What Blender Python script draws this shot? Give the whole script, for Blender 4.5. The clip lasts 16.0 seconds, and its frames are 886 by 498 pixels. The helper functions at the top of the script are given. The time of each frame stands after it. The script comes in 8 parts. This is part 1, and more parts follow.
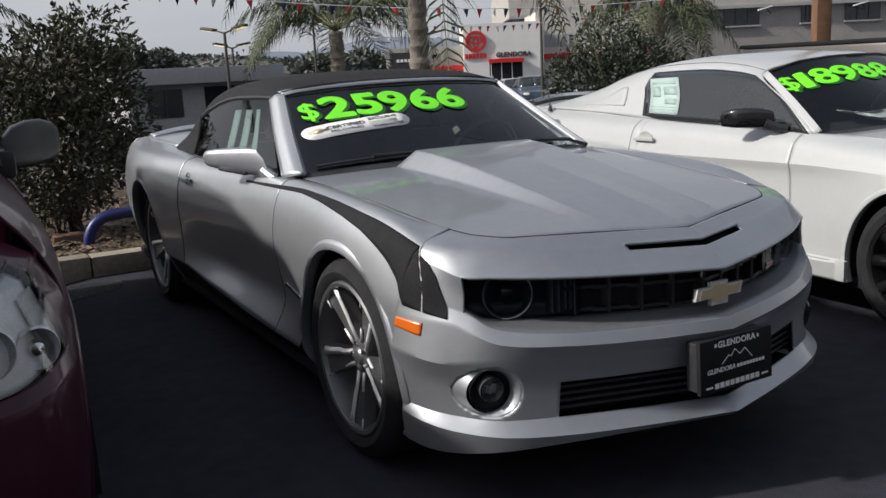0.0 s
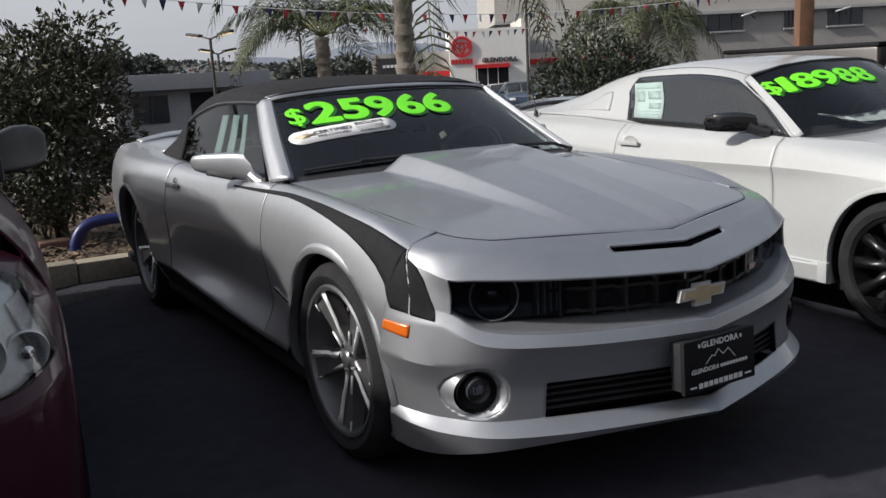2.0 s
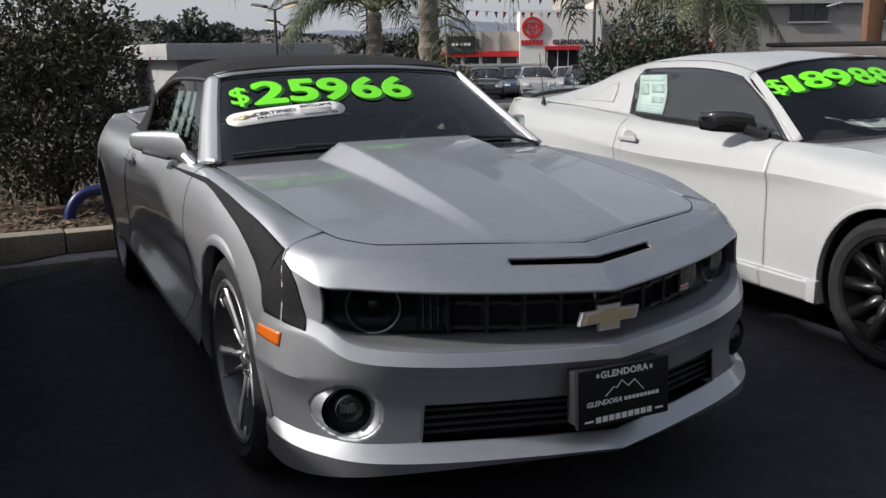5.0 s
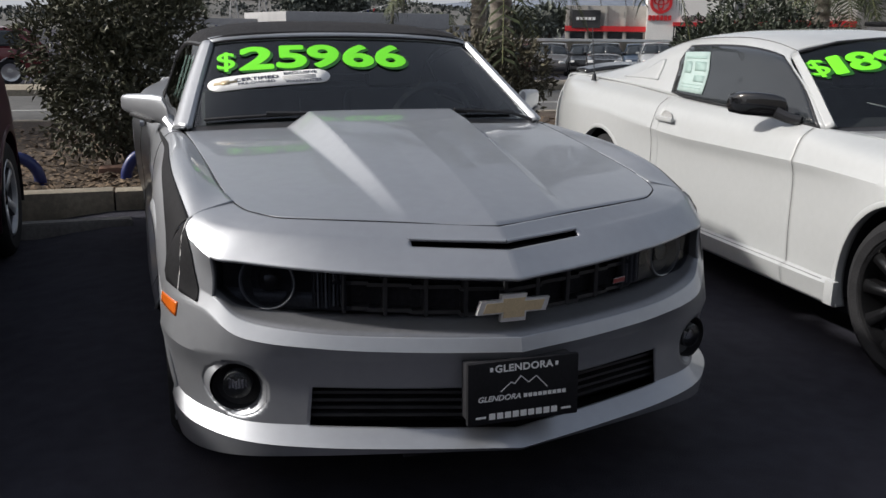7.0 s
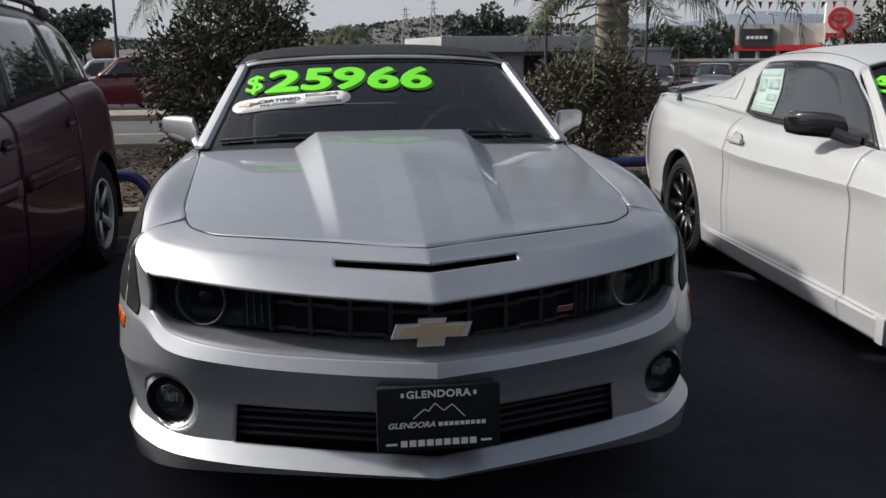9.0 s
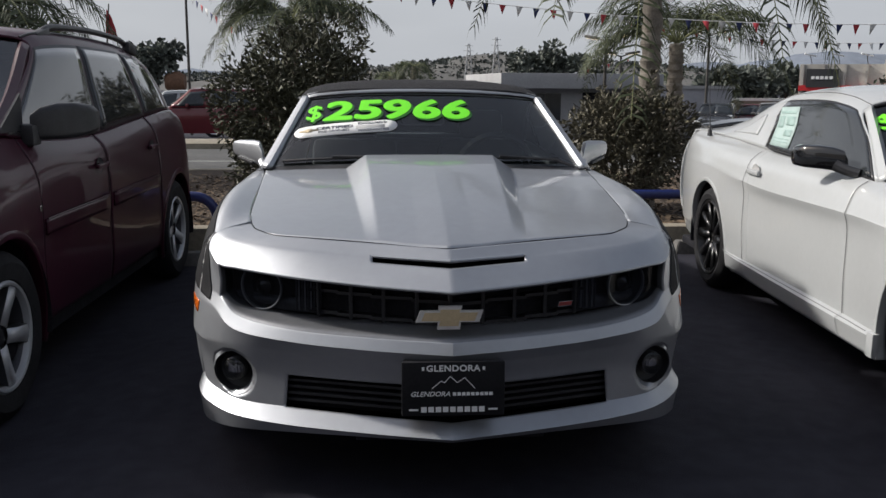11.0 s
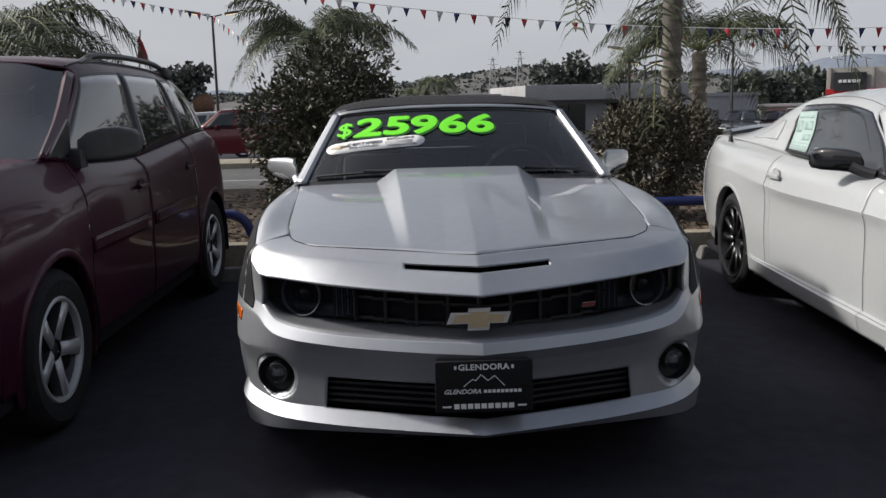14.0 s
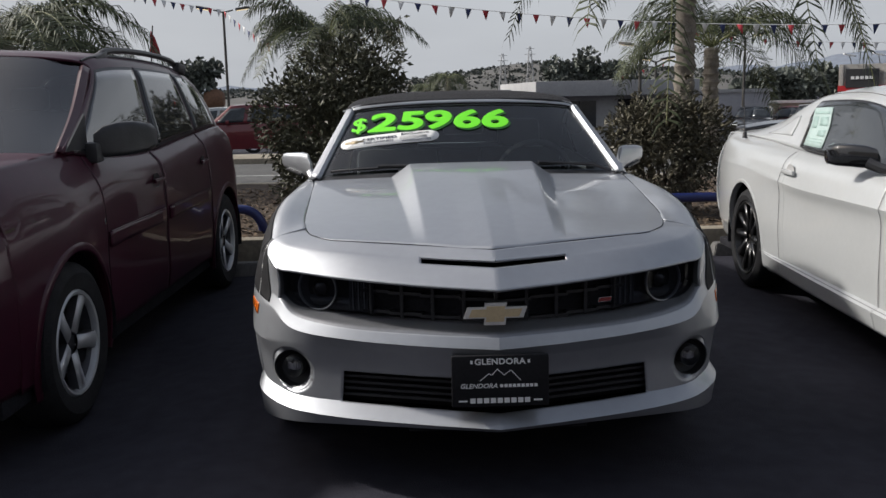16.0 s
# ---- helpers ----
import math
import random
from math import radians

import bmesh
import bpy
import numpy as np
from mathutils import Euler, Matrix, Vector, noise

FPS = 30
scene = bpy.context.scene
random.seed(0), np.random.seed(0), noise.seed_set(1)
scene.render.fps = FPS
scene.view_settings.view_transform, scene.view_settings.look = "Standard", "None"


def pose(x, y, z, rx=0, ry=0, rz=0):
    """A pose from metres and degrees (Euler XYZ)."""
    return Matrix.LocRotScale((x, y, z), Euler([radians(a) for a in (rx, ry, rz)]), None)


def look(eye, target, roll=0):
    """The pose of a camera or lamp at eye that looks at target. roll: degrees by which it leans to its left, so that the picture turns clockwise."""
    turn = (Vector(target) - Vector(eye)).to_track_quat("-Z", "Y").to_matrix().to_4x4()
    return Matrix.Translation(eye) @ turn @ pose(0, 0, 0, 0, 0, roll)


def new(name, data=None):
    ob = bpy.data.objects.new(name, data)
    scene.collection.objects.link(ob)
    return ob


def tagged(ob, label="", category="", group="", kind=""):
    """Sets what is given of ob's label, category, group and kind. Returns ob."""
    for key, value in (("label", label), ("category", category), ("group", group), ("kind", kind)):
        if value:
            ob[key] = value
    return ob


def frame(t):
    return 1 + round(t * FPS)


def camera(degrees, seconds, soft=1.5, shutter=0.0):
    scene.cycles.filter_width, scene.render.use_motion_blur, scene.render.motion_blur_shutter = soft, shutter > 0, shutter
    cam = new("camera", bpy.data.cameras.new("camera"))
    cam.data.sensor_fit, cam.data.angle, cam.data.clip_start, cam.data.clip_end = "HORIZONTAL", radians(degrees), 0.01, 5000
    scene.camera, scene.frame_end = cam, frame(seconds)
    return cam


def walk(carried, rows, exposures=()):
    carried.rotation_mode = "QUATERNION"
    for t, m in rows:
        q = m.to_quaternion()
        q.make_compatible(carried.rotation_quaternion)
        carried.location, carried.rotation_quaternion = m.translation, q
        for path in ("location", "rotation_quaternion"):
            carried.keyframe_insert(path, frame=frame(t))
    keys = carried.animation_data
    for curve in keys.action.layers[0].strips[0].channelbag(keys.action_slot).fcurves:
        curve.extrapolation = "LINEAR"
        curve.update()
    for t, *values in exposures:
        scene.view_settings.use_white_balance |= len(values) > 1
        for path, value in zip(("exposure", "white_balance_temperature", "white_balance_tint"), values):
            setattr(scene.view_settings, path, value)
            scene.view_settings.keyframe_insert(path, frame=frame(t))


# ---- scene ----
cam = camera(52.7, 16.0)
PATH = [
    (0, (-2.071, -1.91, 1.367), (-1.1, -0.208, 0.969), -2.8),
    (0.5, (-2.076, -1.907, 1.367), (-1.105, -0.206, 0.961), -2.8),
    (1, (-2.071, -1.909, 1.366), (-1.103, -0.206, 0.959), -3.0),
    (1.5, (-2.078, -1.916, 1.365), (-1.098, -0.218, 0.97), -3.2),
    (2, (-2.085, -1.935, 1.365), (-1.087, -0.245, 0.977), -2.9),
    (2.5, (-2.082, -1.944, 1.366), (-1.075, -0.259, 0.982), -2.7),
    (3, (-2.051, -1.961, 1.361), (-1.016, -0.295, 0.97), -3.2),
    (3.5, (-2.009, -1.97, 1.361), (-0.969, -0.31, 0.958), -4.3),
    (4, (-1.877, -1.937, 1.363), (-0.901, -0.247, 0.92), -3.7),
    (4.2, (-1.801, -1.932, 1.375), (-0.843, -0.232, 0.936), -2.9),
    (6.3, (-1.074, -2.025, 1.364), (-0.375, -0.209, 0.903), -0.6),
    (6.5, (-1.025, -2.023, 1.362), (-0.345, -0.204, 0.885), -1.0),
    (7, (-0.891, -2.068, 1.359), (-0.277, -0.228, 0.874), 0.7),
    (7.5, (-0.703, -2.134, 1.363), (-0.172, -0.261, 0.904), 1.6),
    (8, (-0.549, -2.142, 1.373), (-0.11, -0.247, 0.907), 0.7),
    (8.5, (-0.393, -2.094, 1.349), (-0.045, -0.177, 0.896), 0.8),
    (9, (-0.263, -2.159, 1.346), (-0.003, -0.224, 0.909), -0.4),
    (9.5, (-0.175, -2.304, 1.354), (0.002, -0.353, 0.952), 0.5),
    (9.7, (-0.164, -2.356, 1.352), (-0.018, -0.399, 0.969), 0.5),
    (12, (-0.23, -2.805, 1.344), (-0.107, -0.842, 0.984), 0.1),
    (12.5, (-0.222, -2.842, 1.345), (-0.115, -0.878, 0.986), -0.6),
    (13, (-0.219, -2.844, 1.344), (-0.108, -0.877, 1.001), -0.8),
    (13.5, (-0.219, -2.826, 1.348), (-0.129, -0.858, 1.006), -0.4),
    (14, (-0.215, -2.816, 1.348), (-0.145, -0.844, 1.018), -1.3),
    (14.5, (-0.207, -2.803, 1.346), (-0.152, -0.83, 1.02), -1.6),
    (15, (-0.21, -2.801, 1.344), (-0.163, -0.829, 1.011), -1.6),
    (15.5, (-0.226, -2.801, 1.345), (-0.172, -0.83, 1.012), -1.5),
    (16, (-0.239, -2.82, 1.344), (-0.19, -0.849, 1.006), -1.2),
]
walk(cam, [(t, look(eye, target, roll)) for t, eye, target, roll in PATH])

# ---- light: hazy sun from one side of the cars, bright haze low down, bluer sky above ----
world = bpy.data.worlds.new("sky")
scene.world = world
world.use_nodes = True
wn, wl = world.node_tree.nodes, world.node_tree.links
SUN_TO = Vector((-0.79, 0.25, 0.575)).normalized()
sky = wn.new("ShaderNodeTexSky")
sky.sky_type = "NISHITA"
sky.sun_disc = False
sky.sun_elevation = math.asin(SUN_TO.z)
sky.sun_rotation = math.atan2(SUN_TO.x, SUN_TO.y)
sky.dust_density, sky.air_density, sky.ozone_density = 6.0, 1.0, 1.0
cloud = wn.new("ShaderNodeTexNoise")
cloud.inputs["Scale"].default_value, cloud.inputs["Detail"].default_value = 1.6, 6.0
squash = wn.new("ShaderNodeMapping")
squash.inputs["Scale"].default_value = (1.0, 1.0, 3.2)
coords = wn.new("ShaderNodeTexCoord")
wl.new(coords.outputs["Generated"], squash.inputs["Vector"])
wl.new(squash.outputs["Vector"], cloud.inputs["Vector"])
veil = wn.new("ShaderNodeValToRGB")
veil.color_ramp.elements[0].position, veil.color_ramp.elements[0].color = 0.30, (4.25, 4.3, 4.45, 1)
veil.color_ramp.elements[1].position, veil.color_ramp.elements[1].color = 0.72, (6.15, 6.2, 6.25, 1)
wl.new(cloud.outputs["Fac"], veil.inputs["Fac"])
mix = wn.new("ShaderNodeMix")
mix.data_type = "RGBA"
split = wn.new("ShaderNodeSeparateXYZ")
wl.new(coords.outputs["Generated"], split.inputs[0])
haze = wn.new("ShaderNodeMapRange")
haze.interpolation_type = "SMOOTHSTEP"
haze.inputs["From Min"].default_value, haze.inputs["From Max"].default_value = 0.12, 0.85
haze.inputs["To Min"].default_value, haze.inputs["To Max"].default_value = 0.88, 0.30
wl.new(split.outputs["Z"], haze.inputs["Value"])
wl.new(haze.outputs["Result"], mix.inputs[0])
wl.new(sky.outputs["Color"], mix.inputs[6])
wl.new(veil.outputs["Color"], mix.inputs[7])
back = wn["Background"]
back.inputs["Strength"].default_value = 0.106
wl.new(mix.outputs[2], back.inputs["Color"])
sun = new("sun", bpy.data.lights.new("sun", "SUN"))
sun.data.energy, sun.data.angle, sun.data.color = 4.6, radians(2.5), (1.0, 0.93, 0.83)
sun.matrix_world = look(SUN_TO * 50, (0, 0, 0))
scene.view_settings.exposure = 0.0
scene.view_settings.use_white_balance = True
scene.view_settings.white_balance_temperature = 6150

# ---- materials ----
def material(name, color, rough=0.5, metal=0.0, coat=0.0, vary=0.15, scale=8.0, bump=0.0, bump_scale=60.0, color2=None, random=0.0, spec=0.5, fleck=0.0, coat_rough=0.03):
    m = bpy.data.materials.new(name)
    m.use_nodes = True
    n, l = m.node_tree.nodes, m.node_tree.links
    p = n["Principled BSDF"]
    p.inputs["Roughness"].default_value, p.inputs["Metallic"].default_value = rough, metal
    p.inputs["Coat Weight"].default_value, p.inputs["Coat Roughness"].default_value = coat, coat_rough
    p.inputs["Specular IOR Level"].default_value = spec
    tc = n.new("ShaderNodeTexCoord")
    a = n.new("ShaderNodeTexNoise")
    a.inputs["Scale"].default_value, a.inputs["Detail"].default_value = scale, 6.0
    b = n.new("ShaderNodeTexNoise")
    b.inputs["Scale"].default_value, b.inputs["Detail"].default_value = scale * 9.0, 4.0
    l.new(tc.outputs["Object"], a.inputs["Vector"])
    l.new(tc.outputs["Object"], b.inputs["Vector"])
    add = n.new("ShaderNodeMath")
    add.operation = "MULTIPLY_ADD"
    add.inputs[1].default_value, add.inputs[2].default_value = 0.5, 0.0
    l.new(b.outputs["Fac"], add.inputs[0])
    half = n.new("ShaderNodeMath")
    half.operation = "MULTIPLY_ADD"
    half.inputs[1].default_value = 0.5
    l.new(a.outputs["Fac"], half.inputs[0])
    l.new(add.outputs[0], half.inputs[2])
    ramp = n.new("ShaderNodeValToRGB")
    c2 = color2 or tuple(min(1.0, c * (1 + vary)) for c in color)
    c1 = color if color2 else tuple(c * (1 - vary) for c in color)
    ramp.color_ramp.elements[0].position, ramp.color_ramp.elements[0].color = 0.38, (*c1, 1)
    ramp.color_ramp.elements[1].position, ramp.color_ramp.elements[1].color = 0.62, (*c2, 1)
    l.new(half.outputs[0], ramp.inputs["Fac"])
    out = ramp.outputs["Color"]
    if random:
        info = n.new("ShaderNodeNewGeometry")
        hsv = n.new("ShaderNodeHueSaturation")
        mr = n.new("ShaderNodeMapRange")
        mr.inputs["To Min"].default_value, mr.inputs["To Max"].default_value = 1 - random, 1 + random
        l.new(info.outputs["Random Per Island"], mr.inputs["Value"])
        l.new(mr.outputs["Result"], hsv.inputs["Value"])
        l.new(out, hsv.inputs["Color"])
        out = hsv.outputs["Color"]
    l.new(out, p.inputs["Base Color"])
    if bump:
        c = n.new("ShaderNodeTexNoise")
        c.inputs["Scale"].default_value, c.inputs["Detail"].default_value = bump_scale, 5.0
        l.new(tc.outputs["Object"], c.inputs["Vector"])
        bp = n.new("ShaderNodeBump")
        bp.inputs["Strength"].default_value, bp.inputs["Distance"].default_value = bump, 0.01
        l.new(c.outputs["Fac"], bp.inputs["Height"])
        l.new(bp.outputs["Normal"], p.inputs["Normal"])
    if fleck:
        v = n.new("ShaderNodeTexVoronoi")
        v.inputs["Scale"].default_value = 900.0
        l.new(tc.outputs["Object"], v.inputs["Vector"])
        fm = n.new("ShaderNodeMapRange")
        fm.inputs["To Min"].default_value, fm.inputs["To Max"].default_value = rough - fleck, rough + fleck
        l.new(v.outputs["Color"], fm.inputs["Value"])
        l.new(fm.outputs["Result"], p.inputs["Roughness"])
    return m


def glass_material(name, tint, gloss_rough=0.0, ior=1.72):
    m = bpy.data.materials.new(name)
    m.use_nodes = True
    n, l = m.node_tree.nodes, m.node_tree.links
    n.remove(n["Principled BSDF"])
    tr, gl, fr, mx = n.new("ShaderNodeBsdfTransparent"), n.new("ShaderNodeBsdfGlossy"), n.new("ShaderNodeFresnel"), n.new("ShaderNodeMixShader")
    tr.inputs["Color"].default_value = (*tint, 1)
    gl.inputs["Roughness"].default_value = gloss_rough
    fr.inputs["IOR"].default_value = ior
    l.new(fr.outputs[0], mx.inputs[0])
    l.new(tr.outputs[0], mx.inputs[1])
    l.new(gl.outputs[0], mx.inputs[2])
    l.new(mx.outputs[0], n["Material Output"].inputs["Surface"])
    return m


silver = material("silver_paint", (0.39, 0.403, 0.430), 0.50, 0.84, 0.6, vary=0.03, scale=3, fleck=0.06, coat_rough=0.05)
white = material("white_paint", (0.435, 0.446, 0.452), 0.35, 0.0, 0.9, vary=0.02, scale=3)
maroon = material("maroon_paint", (0.043, 0.0062, 0.0175), 0.45, 0.0, 0.38, vary=0.10, scale=4, spec=0.2, coat_rough=0.015)
vinyl = material("black_vinyl", (0.016, 0.016, 0.018), 0.7, 0.0, vary=0.2, scale=12, spec=0.12)
plate_black = material("plate_black", (0.012, 0.012, 0.014), 0.55, 0.0, vary=0.2, scale=12, spec=0.2)
plastic = material("black_plastic", (0.026, 0.026, 0.029), 0.45, vary=0.25, scale=20, bump=0.05, bump_scale=300)
gloss_black = material("gloss_black", (0.008, 0.008, 0.009), 0.12, coat=1.0, vary=0.1)
cavity = material("dark_cavity", (0.022, 0.022, 0.026), 0.9, vary=0.3, spec=0.1)
canvas = material("black_canvas", (0.024, 0.024, 0.027), 0.9, vary=0.3, scale=30, bump=0.35, bump_scale=420, spec=0.2)
rubber = material("tyre_rubber", (0.022, 0.022, 0.024), 0.85, vary=0.25, scale=14, bump=0.2, bump_scale=90, spec=0.2)
machined_edge = material("machined_spoke_edge", (0.80, 0.80, 0.80), 0.42, 0.25, vary=0.05, scale=30)
alloy = material("machined_alloy", (0.58, 0.59, 0.61), 0.3, 0.95, vary=0.06, scale=20)
painted_alloy = material("painted_alloy", (0.52, 0.53, 0.55), 0.42, 0.35, coat=0.3, vary=0.06, scale=20)
dark_alloy = material("dark_alloy", (0.11, 0.11, 0.12), 0.42, 0.8, vary=0.12, scale=12)
satin_alloy = material("satin_grey_alloy", (0.17, 0.172, 0.18), 0.36, 0.6, coat=0.2, vary=0.08, scale=20)
black_alloy = material("black_alloy", (0.012, 0.012, 0.013), 0.3, 0.3, coat=0.4, vary=0.2)
steel = material("brake_steel", (0.30, 0.29, 0.28), 0.42, 0.9, vary=0.2, scale=30)
red_caliper = material("red_caliper", (0.35, 0.04, 0.02), 0.4, vary=0.1)
badge_chrome = material("badge_chrome", (0.72, 0.72, 0.72), 0.30, 0.6, vary=0.08, scale=40)
chrome = material("chrome", (0.72, 0.72, 0.72), 0.12, 1.0, vary=0.04, scale=12)
gold = material("brushed_gold", (0.60, 0.48, 0.30), 0.34, 0.3, vary=0.12, scale=30)
amber = material("amber_lens", (0.62, 0.13, 0.012), 0.2, coat=0.6, vary=0.08, scale=40)
red_lens = material("red_enamel", (0.22, 0.03, 0.03), 0.3, vary=0.1)
lamp_shell = material("lamp_reflector", (0.45, 0.46, 0.49), 0.2, 0.85, vary=0.2, scale=25)
# silver of the grille shelf and end walls, darkened to carry their shade
shaded_silver = material("shaded_grille_silver", (0.21, 0.215, 0.23), 0.42, 0.5, 0.2, vary=0.06, scale=6)
halo_clear = material("halo_light_guide", (0.30, 0.31, 0.325), 0.25, 0.0, coat=0.5, vary=0.2, scale=25)
lamp_dark = material("lamp_housing", (0.085, 0.088, 0.096), 0.35, 0.3, vary=0.3, scale=18)
interior = material("interior_trim", (0.022, 0.021, 0.022), 0.7, vary=0.25, scale=12)
leather = material("seat_leather", (0.05, 0.05, 0.052), 0.55, vary=0.2, scale=14, bump=0.1, bump_scale=150)
neon = material("neon_green_vinyl", (0.20, 0.86, 0.02), 0.45, vary=0.03, scale=20)
neon_dark = material("dark_green_vinyl", (0.012, 0.10, 0.008), 0.5, vary=0.1, scale=20)
sticker_white = material("sticker_white", (0.80, 0.80, 0.79), 0.4, vary=0.03, scale=20)
sticker_ink = material("sticker_ink", (0.04, 0.045, 0.07), 0.5, vary=0.1, scale=20)
sticker_grey = material("sticker_grey", (0.45, 0.45, 0.45), 0.5, vary=0.1, scale=20)
paper_green = material("pale_green_paper", (0.37, 0.47, 0.45), 0.6, vary=0.06, scale=16)
paper_ink = material("pale_ink", (0.29, 0.40, 0.375), 0.6, vary=0.1, scale=16)
seam_dark = material("panel_gap", (0.015, 0.015, 0.016), 0.8, vary=0.2, spec=0.1)
windshield_glass = glass_material("windshield_glass", (0.55, 0.63, 0.63))
tinted_glass = glass_material("tinted_glass", (0.40, 0.46, 0.45), ior=1.6)
clear_glass = glass_material("clear_lens", (0.94, 0.95, 0.96), ior=1.45)
smoked_glass = glass_material("smoked_lens", (0.50, 0.52, 0.57), ior=1.26)
pale_screen = glass_material("dusty_screen_glass", (0.30, 0.36, 0.37), 0.05, 2.2)

asphalt = material("asphalt", (0.0215, 0.0212, 0.030), 0.9, vary=0.35, scale=1.2, bump=0.5, bump_scale=170, color2=(0.035, 0.0348, 0.0465), spec=0.2)
road_asphalt = material("road_asphalt", (0.10, 0.10, 0.10), 0.9, vary=0.2, scale=0.6, bump=0.3, bump_scale=120, spec=0.2)
concrete = material("concrete", (0.26, 0.23, 0.18), 0.85, vary=0.22, scale=3, bump=0.35, bump_scale=70)
grey_concrete = material("grey_concrete", (0.13, 0.125, 0.12), 0.9, vary=0.25, scale=4, bump=0.3, bump_scale=60)
mulch_soil = material("mulch_soil", (0.055, 0.038, 0.026), 0.95, vary=0.4, scale=9, bump=0.8, bump_scale=60)
wood_chip = material("wood_chip", (0.12, 0.085, 0.055), 0.9, vary=0.3, scale=20, random=0.6)
blue_pipe = material("blue_enamel", (0.012, 0.022, 0.12), 0.4, coat=0.2, vary=0.15, scale=14, bump=0.1, bump_scale=60)
gap_grey = material("coupe_panel_gap", (0.16, 0.16, 0.16), 0.8, vary=0.2, spec=0.1)
leaf_mat = material("shrub_leaf", (0.074, 0.075, 0.048), 0.55, vary=0.3, scale=6, random=0.55, spec=0.3)
pine_leaf = material("pine_leaf", (0.036, 0.046, 0.028), 0.5, vary=0.3, scale=5, random=0.5)
dry_leaf = material("olive_leaf", (0.086, 0.078, 0.050), 0.6, vary=0.3, scale=6, random=0.5)
# paler and greyer than near leaves: distance haze is in the colour
hazed_leaf = material("hazed_foliage", (0.10, 0.112, 0.095), 0.7, vary=0.35, scale=3, random=0.5)
frond_mat = material("palm_frond", (0.066, 0.078, 0.042), 0.6, vary=0.25, scale=3, random=0.45, spec=0.2)
rachis_mat = material("palm_rachis", (0.14, 0.15, 0.05), 0.6, vary=0.2)
bark = material("palm_bark", (0.22, 0.195, 0.165), 0.95, vary=0.35, scale=9, bump=0.8, bump_scale=26)
twig = material("shrub_twig", (0.075, 0.055, 0.04), 0.9, vary=0.3, scale=20)
white_line = material("road_paint", (0.40, 0.40, 0.39), 0.8, vary=0.12, scale=8)
stucco = material("grey_stucco", (0.34, 0.34, 0.345), 0.9, vary=0.08, scale=1.2, bump=0.2, bump_scale=50)
stucco_white = material("white_stucco", (0.74, 0.73, 0.70), 0.85, vary=0.05, scale=1.0, bump=0.1, bump_scale=40)
stucco_beige = material("beige_stucco", (0.42, 0.40, 0.37), 0.9, vary=0.08, scale=0.8)
dark_render = material("grey_render", (0.17, 0.165, 0.16), 0.85, vary=0.2, scale=0.8, bump=0.15, bump_scale=30)
brick_grey = material("grey_upper_wall", (0.30, 0.285, 0.27), 0.9, vary=0.1, scale=0.7)
sign_red = material("sign_red", (0.52, 0.018, 0.022), 0.5, vary=0.08)
sign_dark = material("sign_dark", (0.03, 0.03, 0.032), 0.5, vary=0.15)
pole_dark = material("pole_paint", (0.05, 0.045, 0.04), 0.6, vary=0.25, scale=10)
rust_post = material("brown_post", (0.16, 0.085, 0.05), 0.8, vary=0.25, scale=6)
lamp_lit = bpy.data.materials.new("lamp_glow")
lamp_lit.use_nodes = True
lamp_lit.node_tree.nodes["Principled BSDF"].inputs["Emission Color"].default_value = (1.0, 0.72, 0.30, 1)
lamp_lit.node_tree.nodes["Principled BSDF"].inputs["Emission Strength"].default_value = 0.9
flag_red = material("flag_red", (0.42, 0.04, 0.05), 0.7, vary=0.1)
flag_white = material("flag_white", (0.7, 0.7, 0.7), 0.7, vary=0.05)
flag_blue = material("flag_blue", (0.02, 0.03, 0.10), 0.7, vary=0.1)
# hill and its bushes: low contrast greys with the haze mixed in
hill_mat = material("hazed_hill_scrub", (0.085, 0.085, 0.083), 0.95, scale=0.06, color2=(0.125, 0.120, 0.112))
hazed_bush = material("hazed_bush", (0.075, 0.082, 0.076), 0.9, vary=0.25, scale=0.5, random=0.3, spec=0.1)
# blue air haze painted straight into the mountain colour
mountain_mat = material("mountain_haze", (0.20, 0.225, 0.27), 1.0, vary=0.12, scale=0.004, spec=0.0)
far_glass = material("far_window", (0.03, 0.035, 0.04), 0.12, vary=0.3, scale=2)
pewter = material("pewter_paint", (0.16, 0.15, 0.145), 0.35, 0.6, 0.6, vary=0.05)
far_red = material("far_red_paint", (0.13, 0.012, 0.018), 0.3, 0.1, 0.6, vary=0.08)
far_black = material("far_black_paint", (0.012, 0.012, 0.014), 0.25, 0.0, 0.8, vary=0.1)
far_blue = material("far_blue_paint", (0.05, 0.08, 0.13), 0.3, 0.2, 0.6, vary=0.1)


# ---- building blocks ----
def thing(name, label, category, m=None, group="", kind=""):
    ob = new(name)
    ob.empty_display_size = 0.2
    if m is not None:
        ob.matrix_world = m
    return tagged(ob, label, category, group, kind)


def finish(name, bm, mat, sharp=35):
    me = bpy.data.meshes.new(name)
    bm.to_mesh(me)
    bm.free()
    me.materials.append(mat)
    me.polygons.foreach_set("use_smooth", [True] * len(me.polygons))
    me.set_sharp_from_angle(angle=radians(sharp))
    return me


def part(name, bm, mat, parent=None, label="", thick=0.0, sharp=35):
    """One mesh object, under a thing or a part; thick: metres of wall behind an open sheet."""
    ob = new(name, finish(name, bm, mat, sharp))
    if parent:
        ob.parent = parent
    if label:
        ob["label"] = label
    if thick:
        s = ob.modifiers.new("wall", "SOLIDIFY")
        s.thickness, s.offset = thick, -1.0
    return ob


def setting(name, bm, mat, label, category):
    return tagged(part(name, bm, mat), label, category, kind="structure")


